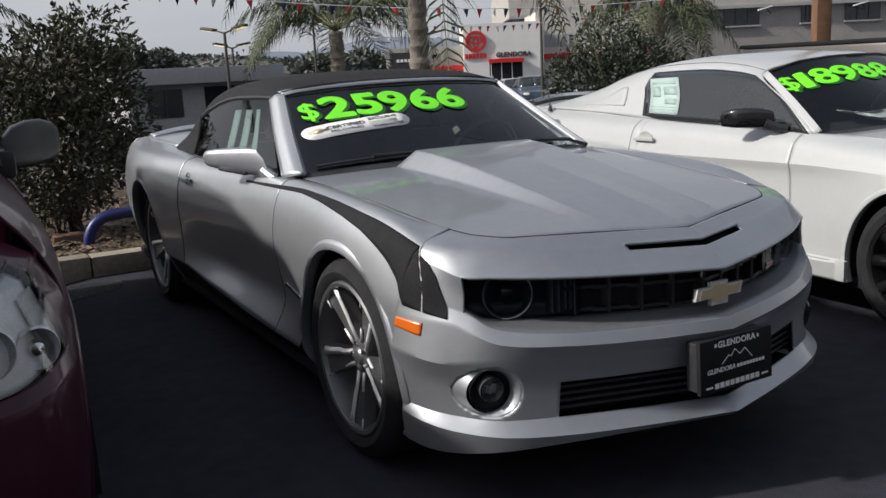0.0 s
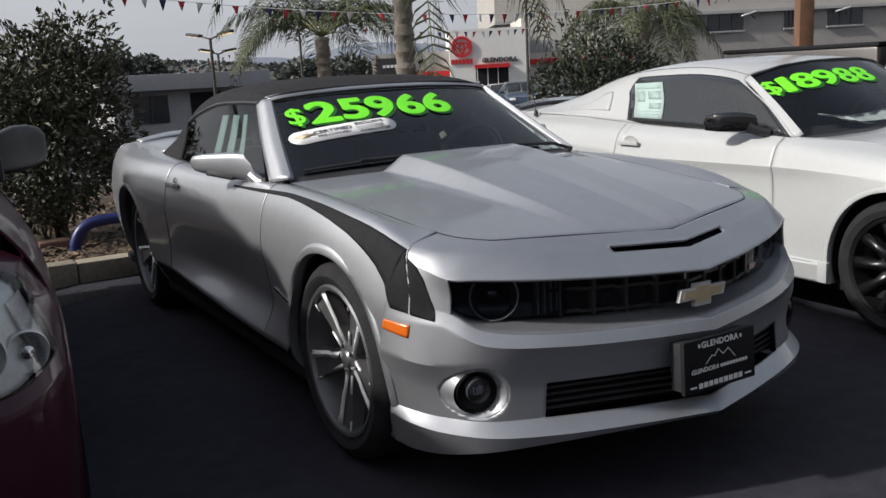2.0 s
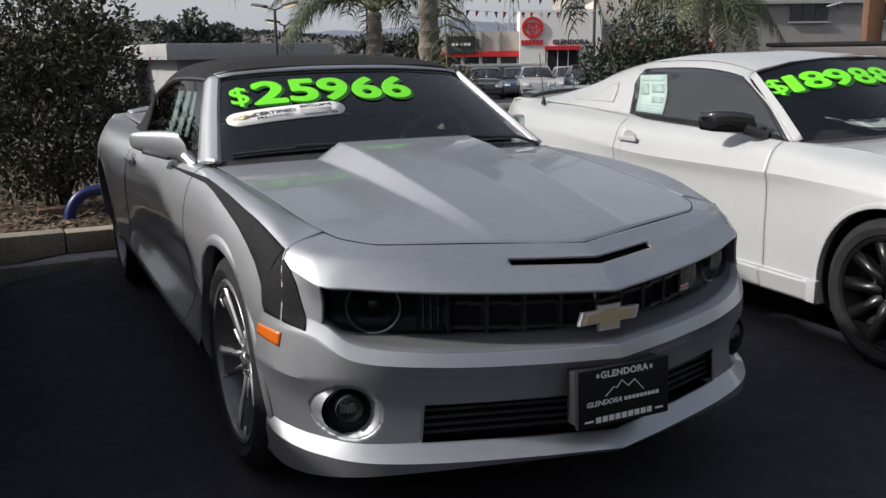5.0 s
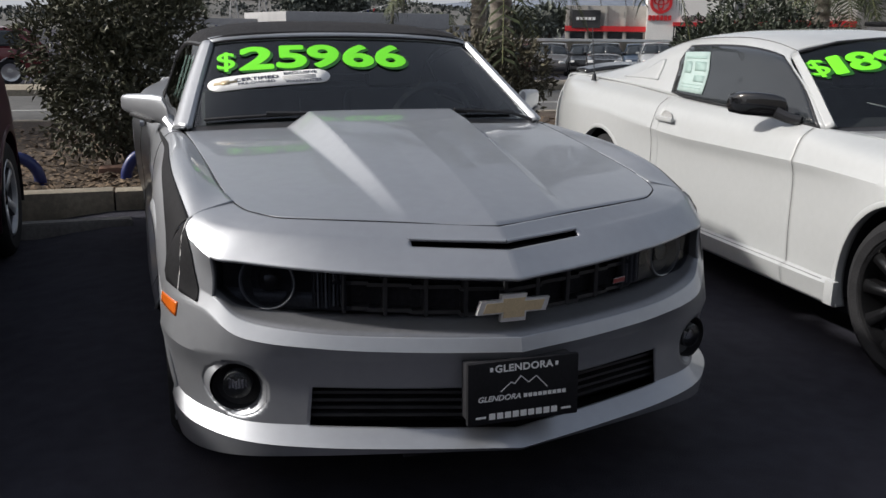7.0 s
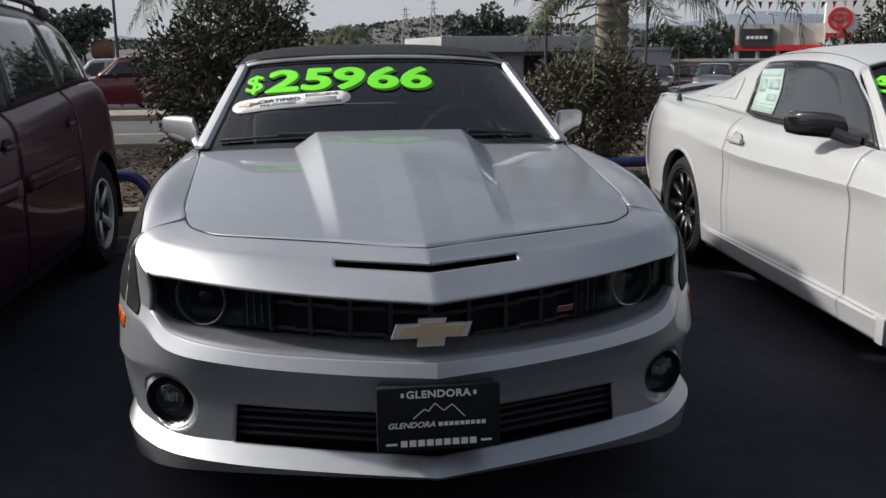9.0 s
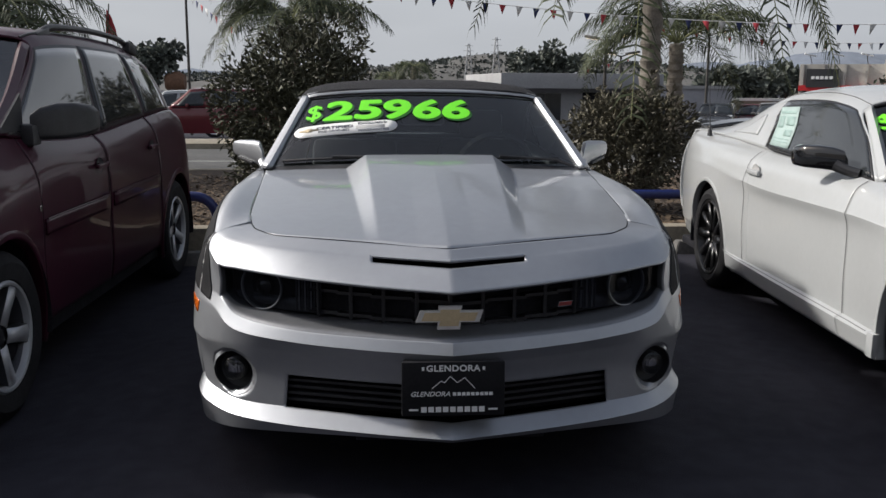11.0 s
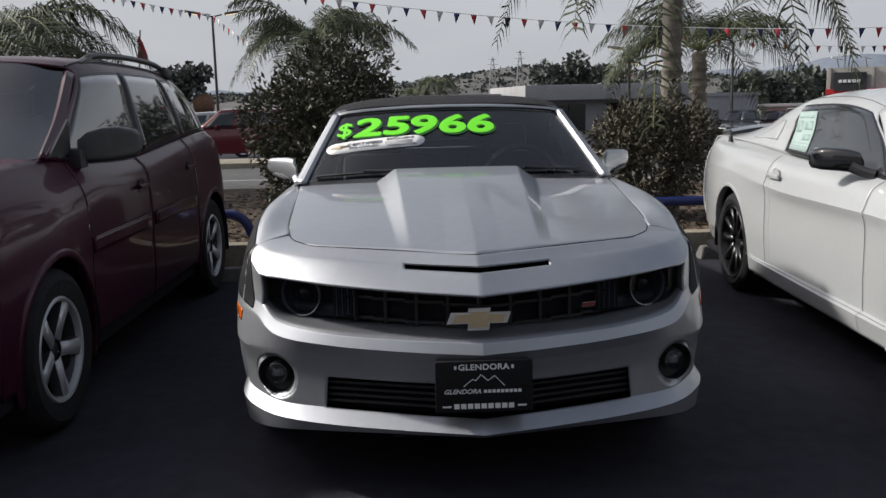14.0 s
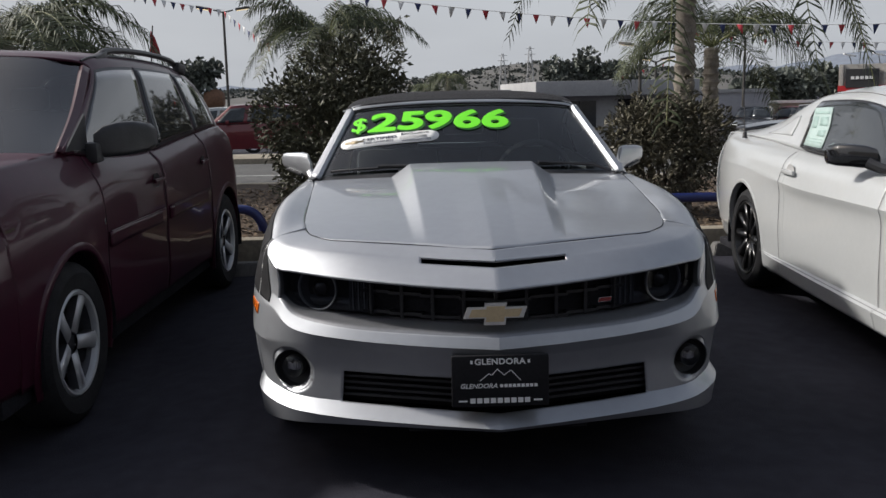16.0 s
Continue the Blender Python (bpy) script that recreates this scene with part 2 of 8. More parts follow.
def box(x0, x1, y0, y1, z0, z1, bevel=0.0, bm=None, m=None):
    own = bmesh.new()
    bmesh.ops.create_cube(own, size=1.0)
    bmesh.ops.transform(own, matrix=Matrix.LocRotScale(((x0 + x1) / 2, (y0 + y1) / 2, (z0 + z1) / 2), None, (abs(x1 - x0), abs(y1 - y0), abs(z1 - z0))), verts=own.verts)
    if bevel:
        bmesh.ops.bevel(own, geom=own.edges[:], offset=bevel, segments=2, affect="EDGES", profile=0.6)
    if m is not None:
        bmesh.ops.transform(own, matrix=m, verts=own.verts)
    return merge(bm, own)


def merge(bm, own):
    if bm is None:
        return own
    me = bpy.data.meshes.new("tmp")
    own.to_mesh(me)
    own.free()
    bm.from_mesh(me)
    bpy.data.meshes.remove(me)
    return bm


def lathe(profile, n=48, m=None, bm=None, a0=0.0, a1=2 * math.pi):
    """Turns (radius, offset) pairs about the x axis."""
    own = bmesh.new()
    full = abs(a1 - a0 - 2 * math.pi) < 1e-6
    cols = n if full else n + 1
    rings = []
    for k in range(cols):
        a = a0 + (a1 - a0) * k / n
        rings.append([own.verts.new((o, r * math.cos(a), r * math.sin(a))) for r, o in profile])
    for k in range(n):
        p, q = rings[k], rings[(k + 1) % cols]
        for i in range(len(profile) - 1):
            own.faces.new((p[i], p[i + 1], q[i + 1], q[i]))
    bmesh.ops.remove_doubles(own, verts=own.verts, dist=1e-5)
    bmesh.ops.recalc_face_normals(own, faces=own.faces)
    if m is not None:
        bmesh.ops.transform(own, matrix=m, verts=own.verts)
    return merge(bm, own)


def tube(points, radius, sides=8, bm=None, radius_end=None, closed=False):
    """A round bar along points, tapering to radius_end."""
    own = bmesh.new()
    pts = [Vector(p) for p in points]
    rings = []
    up = Vector((0.137, 0.21, 0.968))
    for i, p in enumerate(pts):
        d = (pts[min(i + 1, len(pts) - 1)] - pts[max(i - 1, 0)]).normalized()
        s = d.cross(up)
        s = s.normalized() if s.length > 1e-4 else Vector((1, 0, 0))
        w = s.cross(d)
        r = radius if radius_end is None else radius + (radius_end - radius) * i / max(1, len(pts) - 1)
        rings.append([own.verts.new(p + (s * math.cos(a) + w * math.sin(a)) * r) for a in [2 * math.pi * k / sides for k in range(sides)]])
    for a, b in zip(rings, rings[1:]):
        for k in range(sides):
            own.faces.new((a[k], a[(k + 1) % sides], b[(k + 1) % sides], b[k]))
    own.faces.new(rings[0][::-1])
    own.faces.new(rings[-1])
    bmesh.ops.recalc_face_normals(own, faces=own.faces)
    return merge(bm, own)


def spline(points, t):
    """A smooth curve through points, at t from 0 to len(points) - 1."""
    n = len(points)
    i = min(max(int(math.floor(t)), 0), n - 2)
    f = t - i
    p1, p2 = points[i], points[i + 1]
    m1 = (points[i + 1] - points[i - 1]) * 0.5 if i > 0 else p2 - p1
    m2 = (points[i + 2] - points[i]) * 0.5 if i + 2 < n else p2 - p1
    a, b = f * f, f * f * f
    return p1 * (2 * b - 3 * a + 1) + m1 * (b - 2 * a + f) + p2 * (-2 * b + 3 * a) + m2 * (b - a)


def curve(points, per=8):
    v = [Vector(p) for p in points]
    return [spline(v, k / per) for k in range((len(v) - 1) * per + 1)]


class Sheet:
    """A skin through rows of (half width, along, up); creases are rows across which it breaks."""

    def __init__(self, rows, creases=(), side=-1):
        self.rows = [[Vector((side * h, y, z)) for h, y, z in row] for row in rows]
        self.cuts = [0, *sorted(creases), len(rows) - 1]
        self.side = side
        self.us, self.vs = len(rows[0]) - 1, len(rows) - 1

    def at(self, u, v):
        for a, b in zip(self.cuts, self.cuts[1:]):
            if v <= b or b == self.cuts[-1]:
                col = [spline(self.rows[k], u) for k in range(a, b + 1)]
                return spline(col, v - a) if len(col) > 1 else col[0]

    def normal(self, u, v):
        e = 0.02
        a = self.at(min(u + e, self.us), v) - self.at(max(u - e, 0), v)
        b = self.at(u, min(v + e, self.vs)) - self.at(u, max(v - e, 0))
        return a.cross(b).normalized()

    def bm(self, u0=None, u1=None, v0=0.0, v1=None, nu=10, nv=6, skip=None, lift=0.0, lo=None, hi=None, bm=None):
        """Faces over u0..u1 and v0..v1; skip(u, v) leaves cells out; lo(u), hi(u) bound v; lift raises it off the skin."""
        u0, u1, v1 = u0 or 0.0, self.us if u1 is None else u1, self.vs if v1 is None else v1
        own = bmesh.new()
        cu = max(2, round((u1 - u0) * nu))
        cv = max(1, round((v1 - v0) * nv)) if lo is None else nv
        vert = {}
        for i in range(cu + 1):
            u = u0 + (u1 - u0) * i / cu
            a, b = (v0, v1) if lo is None else (lo(u), hi(u))
            for j in range(cv + 1):
                v = a + (b - a) * j / cv
                p = self.at(u, v)
                if lift:
                    n = self.normal(u, v)
                    p = p + n * (lift if n.x * self.side + n.z - 0.4 * n.y > 0 else -lift)
                vert[i, j] = own.verts.new(p)
        for i in range(cu):
            for j in range(cv):
                if skip and skip(u0 + (u1 - u0) * (i + 0.5) / cu, v0 + (v1 - v0) * (j + 0.5) / cv):
                    continue
                f = (vert[i, j], vert[i + 1, j], vert[i + 1, j + 1], vert[i, j + 1])
                own.faces.new(f if self.side < 0 else f[::-1])
        bmesh.ops.delete(own, geom=[v for v in own.verts if not v.link_faces], context="VERTS")
        return merge(bm, own)


def face_out(bm, centre):
    """Turns all faces of an open skin outwards, as seen from a point inside it."""
    c = Vector(centre)
    s = sum(f.calc_area() * f.normal.dot((f.calc_center_median() - c).normalized()) for f in bm.faces) if not bm.normal_update() else 0
    if s < 0:
        bmesh.ops.reverse_faces(bm, faces=bm.faces[:])
    return bm


def carve(bm, inside, ease, boundary=None):
    """Cuts a hole where inside(p) < 0 and eases its rim onto inside == 0 by ease(p)."""
    gone = [f for f in bm.faces if inside(f.calc_center_median()) < 0]
    rim = {v for f in gone for v in f.verts}
    bmesh.ops.delete(bm, geom=gone, context="FACES")
    for v in list(rim):
        if v.is_valid and v.link_faces:
            v.co = ease(v.co)
    loose = [v for v in bm.verts if not v.link_faces]
    bmesh.ops.delete(bm, geom=loose, context="VERTS")
    return bm


def round_hole(bm, axes, centre, radius):
    """A round hole seen along the third axis."""
    i, j = axes

    def inside(p):
        return math.hypot(p[i] - centre[0], p[j] - centre[1]) - radius

    def ease(p):
        q = p.copy()
        d = max(1e-6, math.hypot(p[i] - centre[0], p[j] - centre[1]))
        q[i], q[j] = centre[0] + (p[i] - centre[0]) * radius / d, centre[1] + (p[j] - centre[1]) * radius / d
        return q
    return carve(bm, inside, ease)


def arch_hole(bm, yc, zc, radius):
    """A wheel opening: round above the hub, straight down below it."""
    def inside(p):
        return (math.hypot(p.y - yc, p.z - zc) if p.z > zc else abs(p.y - yc)) - radius

    def ease(p):
        d = math.hypot(p.y - yc, p.z - zc)
        if p.z > zc:
            return Vector((p.x, yc + (p.y - yc) * radius / d, zc + (p.z - zc) * radius / d))
        return Vector((p.x, yc + math.copysign(radius, p.y - yc), p.z))
    def bend(p):
        a = math.atan2(p.z - zc, p.y - yc)
        return a if a > -math.pi / 2 else a + 2 * math.pi
    carve(bm, inside, ease)
    rim = [v for v in bm.verts if any(e.is_boundary for e in v.link_edges) and abs(inside(v.co)) < 1e-4]
    for s in (-1, 1):
        vs = [v for v in rim if v.co.x * s > 0]
        if len(vs) > 12:
            fit = np.polyfit([bend(v.co) for v in vs], [v.co.x for v in vs], 6)
            for v in vs:
                v.co.x = float(np.polyval(fit, bend(v.co)))
    return bm


def arch_band(sheets, side, yc, zc, r, wide, proud, mat, parent, a0=-0.35, a1=math.pi + 0.35):
    """The rolled lip round a wheel opening, following the skins it is cut from."""
    pts = np.array([k.at(i / 14, j / 8) for k in sheets for i in range(k.us * 14 + 1) for j in range(k.vs * 8 + 1)])
    pts = pts[np.hypot(pts[:, 1] - yc, pts[:, 2] - zc) < r + wide + 0.1]
    n = 48
    angles = [a0 + (a1 - a0) * i / n for i in range(n + 1)]
    rows = []
    for rad, lift in ((r - 0.002, -0.045), (r - 0.004, proud * 0.3), (r + 0.004, proud), (r + wide - 0.014, proud), (r + wide, -0.003)):
        xs = []
        for a in angles:
            d = (pts[:, 1] - yc - rad * math.cos(a)) ** 2 + (pts[:, 2] - zc - rad * math.sin(a)) ** 2
            k = np.argsort(d)[:8]
            w = 1 / (d[k] + 1e-5)
            xs.append(float((np.abs(pts[k, 0]) * w).sum() / w.sum()))
        xs = np.polyval(np.polyfit(angles, xs, 7), angles)
        rows.append([(x + lift, yc + rad * math.cos(a), zc + rad * math.sin(a)) for x, a in zip(xs, angles)])
    bm = Sheet(rows, (1, 3), side).bm(nu=2, nv=3)
    return part("arch_lip", face_out(bm, (0, yc, zc)), mat, parent, thick=0.004, sharp=40)


def lettering(text, height, bold=0.0, slant=0.0, spacing=1.0):
    """Flat letters as a bmesh in the xy plane, lower left corner at the origin, with its width."""
    cu = bpy.data.curves.new("letters", "FONT")
    cu.body, cu.size, cu.offset, cu.shear, cu.space_character = text, height / 0.69, bold, slant, spacing
    cu.resolution_u = 6
    ob = bpy.data.objects.new("letters", cu)
    scene.collection.objects.link(ob)
    me = bpy.data.meshes.new_from_object(ob.evaluated_get(bpy.context.evaluated_depsgraph_get()))
    bpy.data.objects.remove(ob)
    bpy.data.curves.remove(cu)
    bm = bmesh.new()
    bm.from_mesh(me)
    bpy.data.meshes.remove(me)
    x0 = min(v.co.x for v in bm.verts)
    y0 = min(v.co.y for v in bm.verts)
    for v in bm.verts:
        v.co = Vector((v.co.x - x0, v.co.y - y0, 0))
    return bm, max(v.co.x for v in bm.verts), max(v.co.y for v in bm.verts)


def fat_letters(text, height, fat, slant, depth):
    """Bold letters: solid letters laid over one another in a ring of small shifts."""
    base, w, h = lettering(text, height, 0.0, slant)
    solid(base, depth)
    me = bpy.data.meshes.new("tmp")
    base.to_mesh(me)
    base.free()
    out = bmesh.new()
    for k in range(13):
        n = len(out.verts)
        out.from_mesh(me)
        out.verts.ensure_lookup_table()
        r, a = (0.0, 0.0) if k == 12 else (fat, 2 * math.pi * k / 12)
        for v in out.verts[n:]:
            v.co += Vector((fat + r * math.cos(a), fat + r * math.sin(a), 0.00006 * k))
    bpy.data.meshes.remove(me)
    return out, w + 2 * fat, h + 2 * fat


def solid(bm, depth):
    """Gives a flat shape in the xy plane some depth towards +z."""
    r = bmesh.ops.extrude_face_region(bm, geom=bm.faces[:])
    bmesh.ops.translate(bm, vec=(0, 0, depth), verts=[g for g in r["geom"] if isinstance(g, bmesh.types.BMVert)])
    bmesh.ops.recalc_face_normals(bm, faces=bm.faces)
    return bm


def outline(points, depth, m=None, bm=None):
    """A flat plate cut to an outline in the xy plane, with some depth towards +z."""
    own = bmesh.new()
    own.faces.new([own.verts.new((x, y, 0)) for x, y in points])
    solid(own, depth)
    if m is not None:
        bmesh.ops.transform(own, matrix=m, verts=own.verts)
    return merge(bm, own)


def smooth(t):
    t = min(1.0, max(0.0, t))
    return t * t * (3 - 2 * t)


def table(pairs, x):
    return float(np.interp(x, [p[0] for p in pairs], [p[1] for p in pairs]))

# ---- ground: one sheet, falling away beyond the street, a shallow drain beside the cars ----
def ground_height(x, y):
    z = table([(-400, 0.0), (17.8, 0.0), (45, -1.3), (120, -1.6), (4000, -1.6)], y)
    return z - (0.060 * smooth((-1.15 - x) / 0.55) + 0.022 * smooth((x - 1.15) / 0.5)) * smooth((8 - y) / 3.0)


bm = bmesh.new()
ys = [-400, -60, -20, -8, -2, 0, 2, 4, 5, 6, 7, 8, 17.8, 24, 32, 45, 60, 90, 120, 300, 1200, 4000]
xs = [-3000, -400, -80, -30, -12, -6, -4, -2.5, -1.8, -1.6, -1.4, -1.15, -0.5, 0, 1.1, 1.3, 1.5, 1.7, 2, 4, 12, 30, 80, 400, 3000]
g = [[bm.verts.new((x, y, ground_height(x, y))) for x in xs] for y in ys]
for a, b in zip(g, g[1:]):
    for i in range(len(xs) - 1):
        bm.faces.new((a[i], a[i + 1], b[i + 1], b[i]))
setting("ground", bm, asphalt, "fresh black asphalt of the car lot", "ground")

# street, pavements, planting bed
setting("road", box(-120, 120, 10.5, 16.2, -0.5, 0.006), road_asphalt, "grey worn asphalt street behind the planting bed", "road")
setting("pavement", box(-120, 120, 16.2, 17.8, -0.5, 0.12, 0.02), concrete, "pale concrete pavement along the far side of the street", "pavement")
for y, w in ((11.15, 0.10), (13.1, 0.10)):
    setting("road_line", box(-60, 60, y, y + w, 0.004, 0.011), white_line, "white painted line on the street", "road marking")
bed = bmesh.new()
rng = random.Random(5)
nx, ny = 90, 30
g = [[bed.verts.new((-14 + 28 * i / nx, 5.0 + 5.3 * j / ny, 0.10 + 0.03 * noise.noise((i * 0.35, j * 0.35, 0)) + 0.02 * rng.random())) for i in range(nx + 1)] for j in range(ny + 1)]
for j in range(ny):
    for i in range(nx):
        bed.faces.new((g[j][i], g[j][i + 1], g[j + 1][i + 1], g[j + 1][i]))
setting("planting_bed", bed, mulch_soil, "brown mulched soil of the planting bed", "planting bed")


def scatter(name, n, spot, size, mat, label, seed):
    """Loose flat chips as one mesh."""
    r = np.random.default_rng(seed)
    verts, faces = [], []
    for k in range(n):
        x, y, z = spot(r)
        a, t = r.uniform(0, math.pi), r.normal(0, 0.25, 2)
        l, w = size * r.uniform(0.5, 1.4), size * r.uniform(0.2, 0.5)
        c, s = math.cos(a), math.sin(a)
        for u, v in ((-l, -w), (l, -w), (l * 0.9, w), (-l * 0.8, w)):
            verts.append((x + u * c - v * s, y + u * s + v * c, z + u * t[0] + v * t[1]))
        i = 4 * k
        faces.append((i, i + 1, i + 2, i + 3))
    me = bpy.data.meshes.new(name)
    me.from_pydata(verts, [], faces)
    me.materials.append(mat)
    return tagged(new(name, me), label, "mulch", kind="stuff")


scatter("wood_chips", 16000, lambda r: (r.uniform(-5, 4.5), 5.02 + 4.4 * r.random() ** 1.6, 0.135 + 0.02 * r.random()), 0.032, wood_chip, "loose brown wood chips over the planting bed", 3)

# kerbs in cast lengths, concrete wheel stops
x = -13.0
while x < 13.0:
    b = x + 2.96
    setting("kerb", box(x + 0.004, b, 4.84, 5.02, -0.1, 0.150 + 0.004 * math.sin(x), 0.018), concrete, "tan cast concrete kerb length at the planting bed", "kerb")
    x += 2.965
setting("kerb", box(-60, 60, 10.3, 10.5, -0.1, 0.13, 0.02), concrete, "long pale concrete kerb along the street", "kerb")


def wheel_stop(x0, x1, y, z):
    bm = bmesh.new()
    for v in ((x0, -0.09, 0), (x0 + 0.03, -0.06, 0.10), (x0 + 0.03, 0.05, 0.10), (x0, 0.08, 0)):
        bm.verts.new((v[0], y + v[1], z + v[2]))
    for v in ((x1, -0.09, 0), (x1 - 0.03, -0.06, 0.10), (x1 - 0.03, 0.05, 0.10), (x1, 0.08, 0)):
        bm.verts.new((v[0], y + v[1], z + v[2]))
    v = list(bm.verts)
    for i in range(3):
        bm.faces.new((v[i], v[i + 1], v[i + 5], v[i + 4]))
    bm.faces.new(v[:4])
    bm.faces.new(v[4:])
    bmesh.ops.recalc_face_normals(bm, faces=bm.faces)
    bmesh.ops.bevel(bm, geom=bm.edges[:], offset=0.008, segments=2, affect="EDGES")
    return tagged(part("wheel_stop", bm, grey_concrete), "weathered grey concrete wheel stop on the asphalt", "wheel stop", "parking wheel stops")


wheel_stop(-2.9, -1.0, 4.36, -0.055)
wheel_stop(-0.4, 1.5, 4.50, 0.0)
wheel_stop(2.2, 4.1, 4.55, -0.020)

# ---- wheels ----
def wheel(name, parent, m, tyre_r, rim_r, width, spokes, face_mat, back_mat, split=0.0, caliper=None, lugs=5):
    """A road wheel whose outer face looks along -x, with tyre, rim, spokes, hub, disc."""
    hub = new(name)
    hub.parent = parent
    hub.matrix_local = m
    w = width / 2
    part("tyre", lathe([(rim_r, -w + 0.02), (rim_r + 0.012, -w + 0.004), (tyre_r - 0.05, -w - 0.006), (tyre_r - 0.018, -w + 0.012), (tyre_r - 0.003, -w + 0.035), (tyre_r, -w * 0.45), (tyre_r, w * 0.45), (tyre_r - 0.003, w - 0.035), (tyre_r - 0.03, w), (rim_r, w - 0.02)], 64), rubber, hub)
    tread = bmesh.new()
    for k in range(72):
        a = 2 * math.pi * k / 72
        box(-0.030, 0.030, -0.003, 0.003, -0.004, 0.0010, bm=tread, m=pose(-w * 0.28, 0, 0) @ Matrix.Rotation(a, 4, "X") @ pose(0, 0, tyre_r - 0.0005, 0, 0, 18))
    part("tread", tread, rubber, hub)
    part("rim", lathe([(rim_r + 0.006, -w + 0.012), (rim_r - 0.002, -w + 0.002), (rim_r - 0.014, -w + 0.006), (rim_r - 0.022, -w + 0.03), (rim_r - 0.03, w * 0.4), (rim_r - 0.02, w)], 64), back_mat if split else face_mat, hub)
    part("barrel", lathe([(rim_r - 0.023, -w + 0.031), (rim_r - 0.05, 0.02), (rim_r - 0.05, w - 0.03), (0.02, w - 0.03)], 48), back_mat, hub)
    part("brake_disc", lathe([(0.09, 0.02), (rim_r * 0.66, 0.02), (rim_r * 0.66, 0.045), (0.09, 0.045)], 40), steel, hub)
    if caliper:
        part("caliper", lathe([(rim_r * 0.50, -0.01), (rim_r * 0.72, -0.01), (rim_r * 0.74, 0.02), (rim_r * 0.72, 0.07), (rim_r * 0.5, 0.07)], 10, a0=0.1, a1=1.1), caliper, hub)
    for k in range(spokes):
        turn = Matrix.Rotation(2 * math.pi * k / spokes + 0.35, 4, "X")
        body = bmesh.new()
        face = bmesh.new()
        r0, r1 = 0.045, rim_r - 0.016
        if split and split > 0.5:
            prev = None
            for hw, r, o in ((0.032, r0, -w + 0.048), (0.034, r0 + (r1 - r0) * 0.30, -w + 0.040), (0.040, r0 + (r1 - r0) * 0.52, -w + 0.033), (0.047, r0 + (r1 - r0) * 0.76, -w + 0.024), (0.058, r1, -w + 0.014)):
                vs = [body.verts.new(turn @ Vector(q)) for q in ((o + 0.006, -hw, r), (o + 0.010, 0, r), (o + 0.006, hw, r), (o + 0.05, hw * 1.1, r), (o + 0.05, -hw * 1.1, r))]
                if prev:
                    for i in range(5):
                        body.faces.new((prev[i], prev[(i + 1) % 5], vs[(i + 1) % 5], vs[i]))
                prev = vs
            # machined edge: narrow at the hub, stepping outwards, a short one opposite
            for edge in (((-0.031, -0.008, 0.05), (-0.034, -0.010, 0.34), (-0.043, -0.015, 0.46), (-0.049, -0.020, 0.78), (-0.058, -0.020, 0.985)), ((0.014, 0.031, 0.05), (0.017, 0.033, 0.20), (0.026, 0.036, 0.36)), ((0.050, 0.055, 0.80), (0.052, 0.058, 0.985))):
                pf = None
                for y0, y1, f in edge:
                    r = r0 + (r1 - r0) * f
                    o = -w + 0.050 - 0.036 * f
                    fs = [face.verts.new(turn @ Vector(q)) for q in ((o + 0.003, y0, r), (o - 0.002, (y0 + y1) / 2, r), (o + 0.004, y1, r))]
                    if pf:
                        for i in range(2):
                            face.faces.new((pf[i], pf[i + 1], fs[i + 1], fs[i]))
                    pf = fs
        elif split:
            for s in (-1, 1):
                a = [(0.03, r0, -w + 0.052), (0.036, r0 + (r1 - r0) * 0.5, -w + 0.030), (0.052, r1, -w + 0.016)]
                prev = None
                for hw, r, o in a:
                    ring = [(o, s * hw, r), (o, s * hw * split, r), (o + 0.035, s * hw * split * 0.9, r), (o + 0.035, s * hw * 1.05, r)]
                    vs = [body.verts.new(turn @ Vector(q)) for q in ring]
                    if prev:
                        for i in range(4):
                            body.faces.new((prev[i], prev[(i + 1) % 4], vs[(i + 1) % 4], vs[i]))
                    prev = vs
                prev = None
                for hw, r, o in a:
                    q = [(o - 0.002, s * hw * 0.99, r), (o - 0.004, s * hw * (split + 0.30), r)]
                    vs = [face.verts.new(turn @ Vector(c)) for c in q]
                    if prev:
                        face.faces.new((prev[0], prev[1], vs[1], vs[0]))
                    prev = vs
        else:
            a = [(0.034, r0, -w + 0.030), (0.033, r0 + (r1 - r0) * 0.5, -w + 0.022), (0.042, r1, -w + 0.012)] if spokes < 8 else [(0.040, r0, -w + 0.030), (0.022, r0 + (r1 - r0) * 0.5, -w + 0.022), (0.030, r1, -w + 0.012)]
            prev = pf = None
            for hw, r, o in a:
                vs = [body.verts.new(turn @ Vector(q)) for q in ((o + 0.006, -hw, r), (o + 0.006, hw, r), (o + 0.045, hw * 1.1, r), (o + 0.045, -hw * 1.1, r))]
                fs = [face.verts.new(turn @ Vector(q)) for q in ((o + 0.004, -hw * 0.95, r), (o - 0.002, 0, r), (o + 0.004, hw * 0.95, r))]
                if prev:
                    for i in range(4):
                        body.faces.new((prev[i], prev[(i + 1) % 4], vs[(i + 1) % 4], vs[i]))
                    face.faces.new((pf[0], pf[1], fs[1], fs[0]))
                    face.faces.new((pf[1], pf[2], fs[2], fs[1]))
                prev, pf = vs, fs
        for b in (body, face):
            bmesh.ops.recalc_face_normals(b, faces=b.faces)
        spoke = part("spoke", body, back_mat, hub)
        part("spoke_face", face, face_mat, spoke, thick=0.003, sharp=20)
    part("hub_cap", lathe([(0.001, -w + 0.036), (0.026, -w + 0.038), (0.034, -w + 0.046), (0.062, -w + 0.05), (0.07, -w + 0.09)], 32), back_mat, hub)
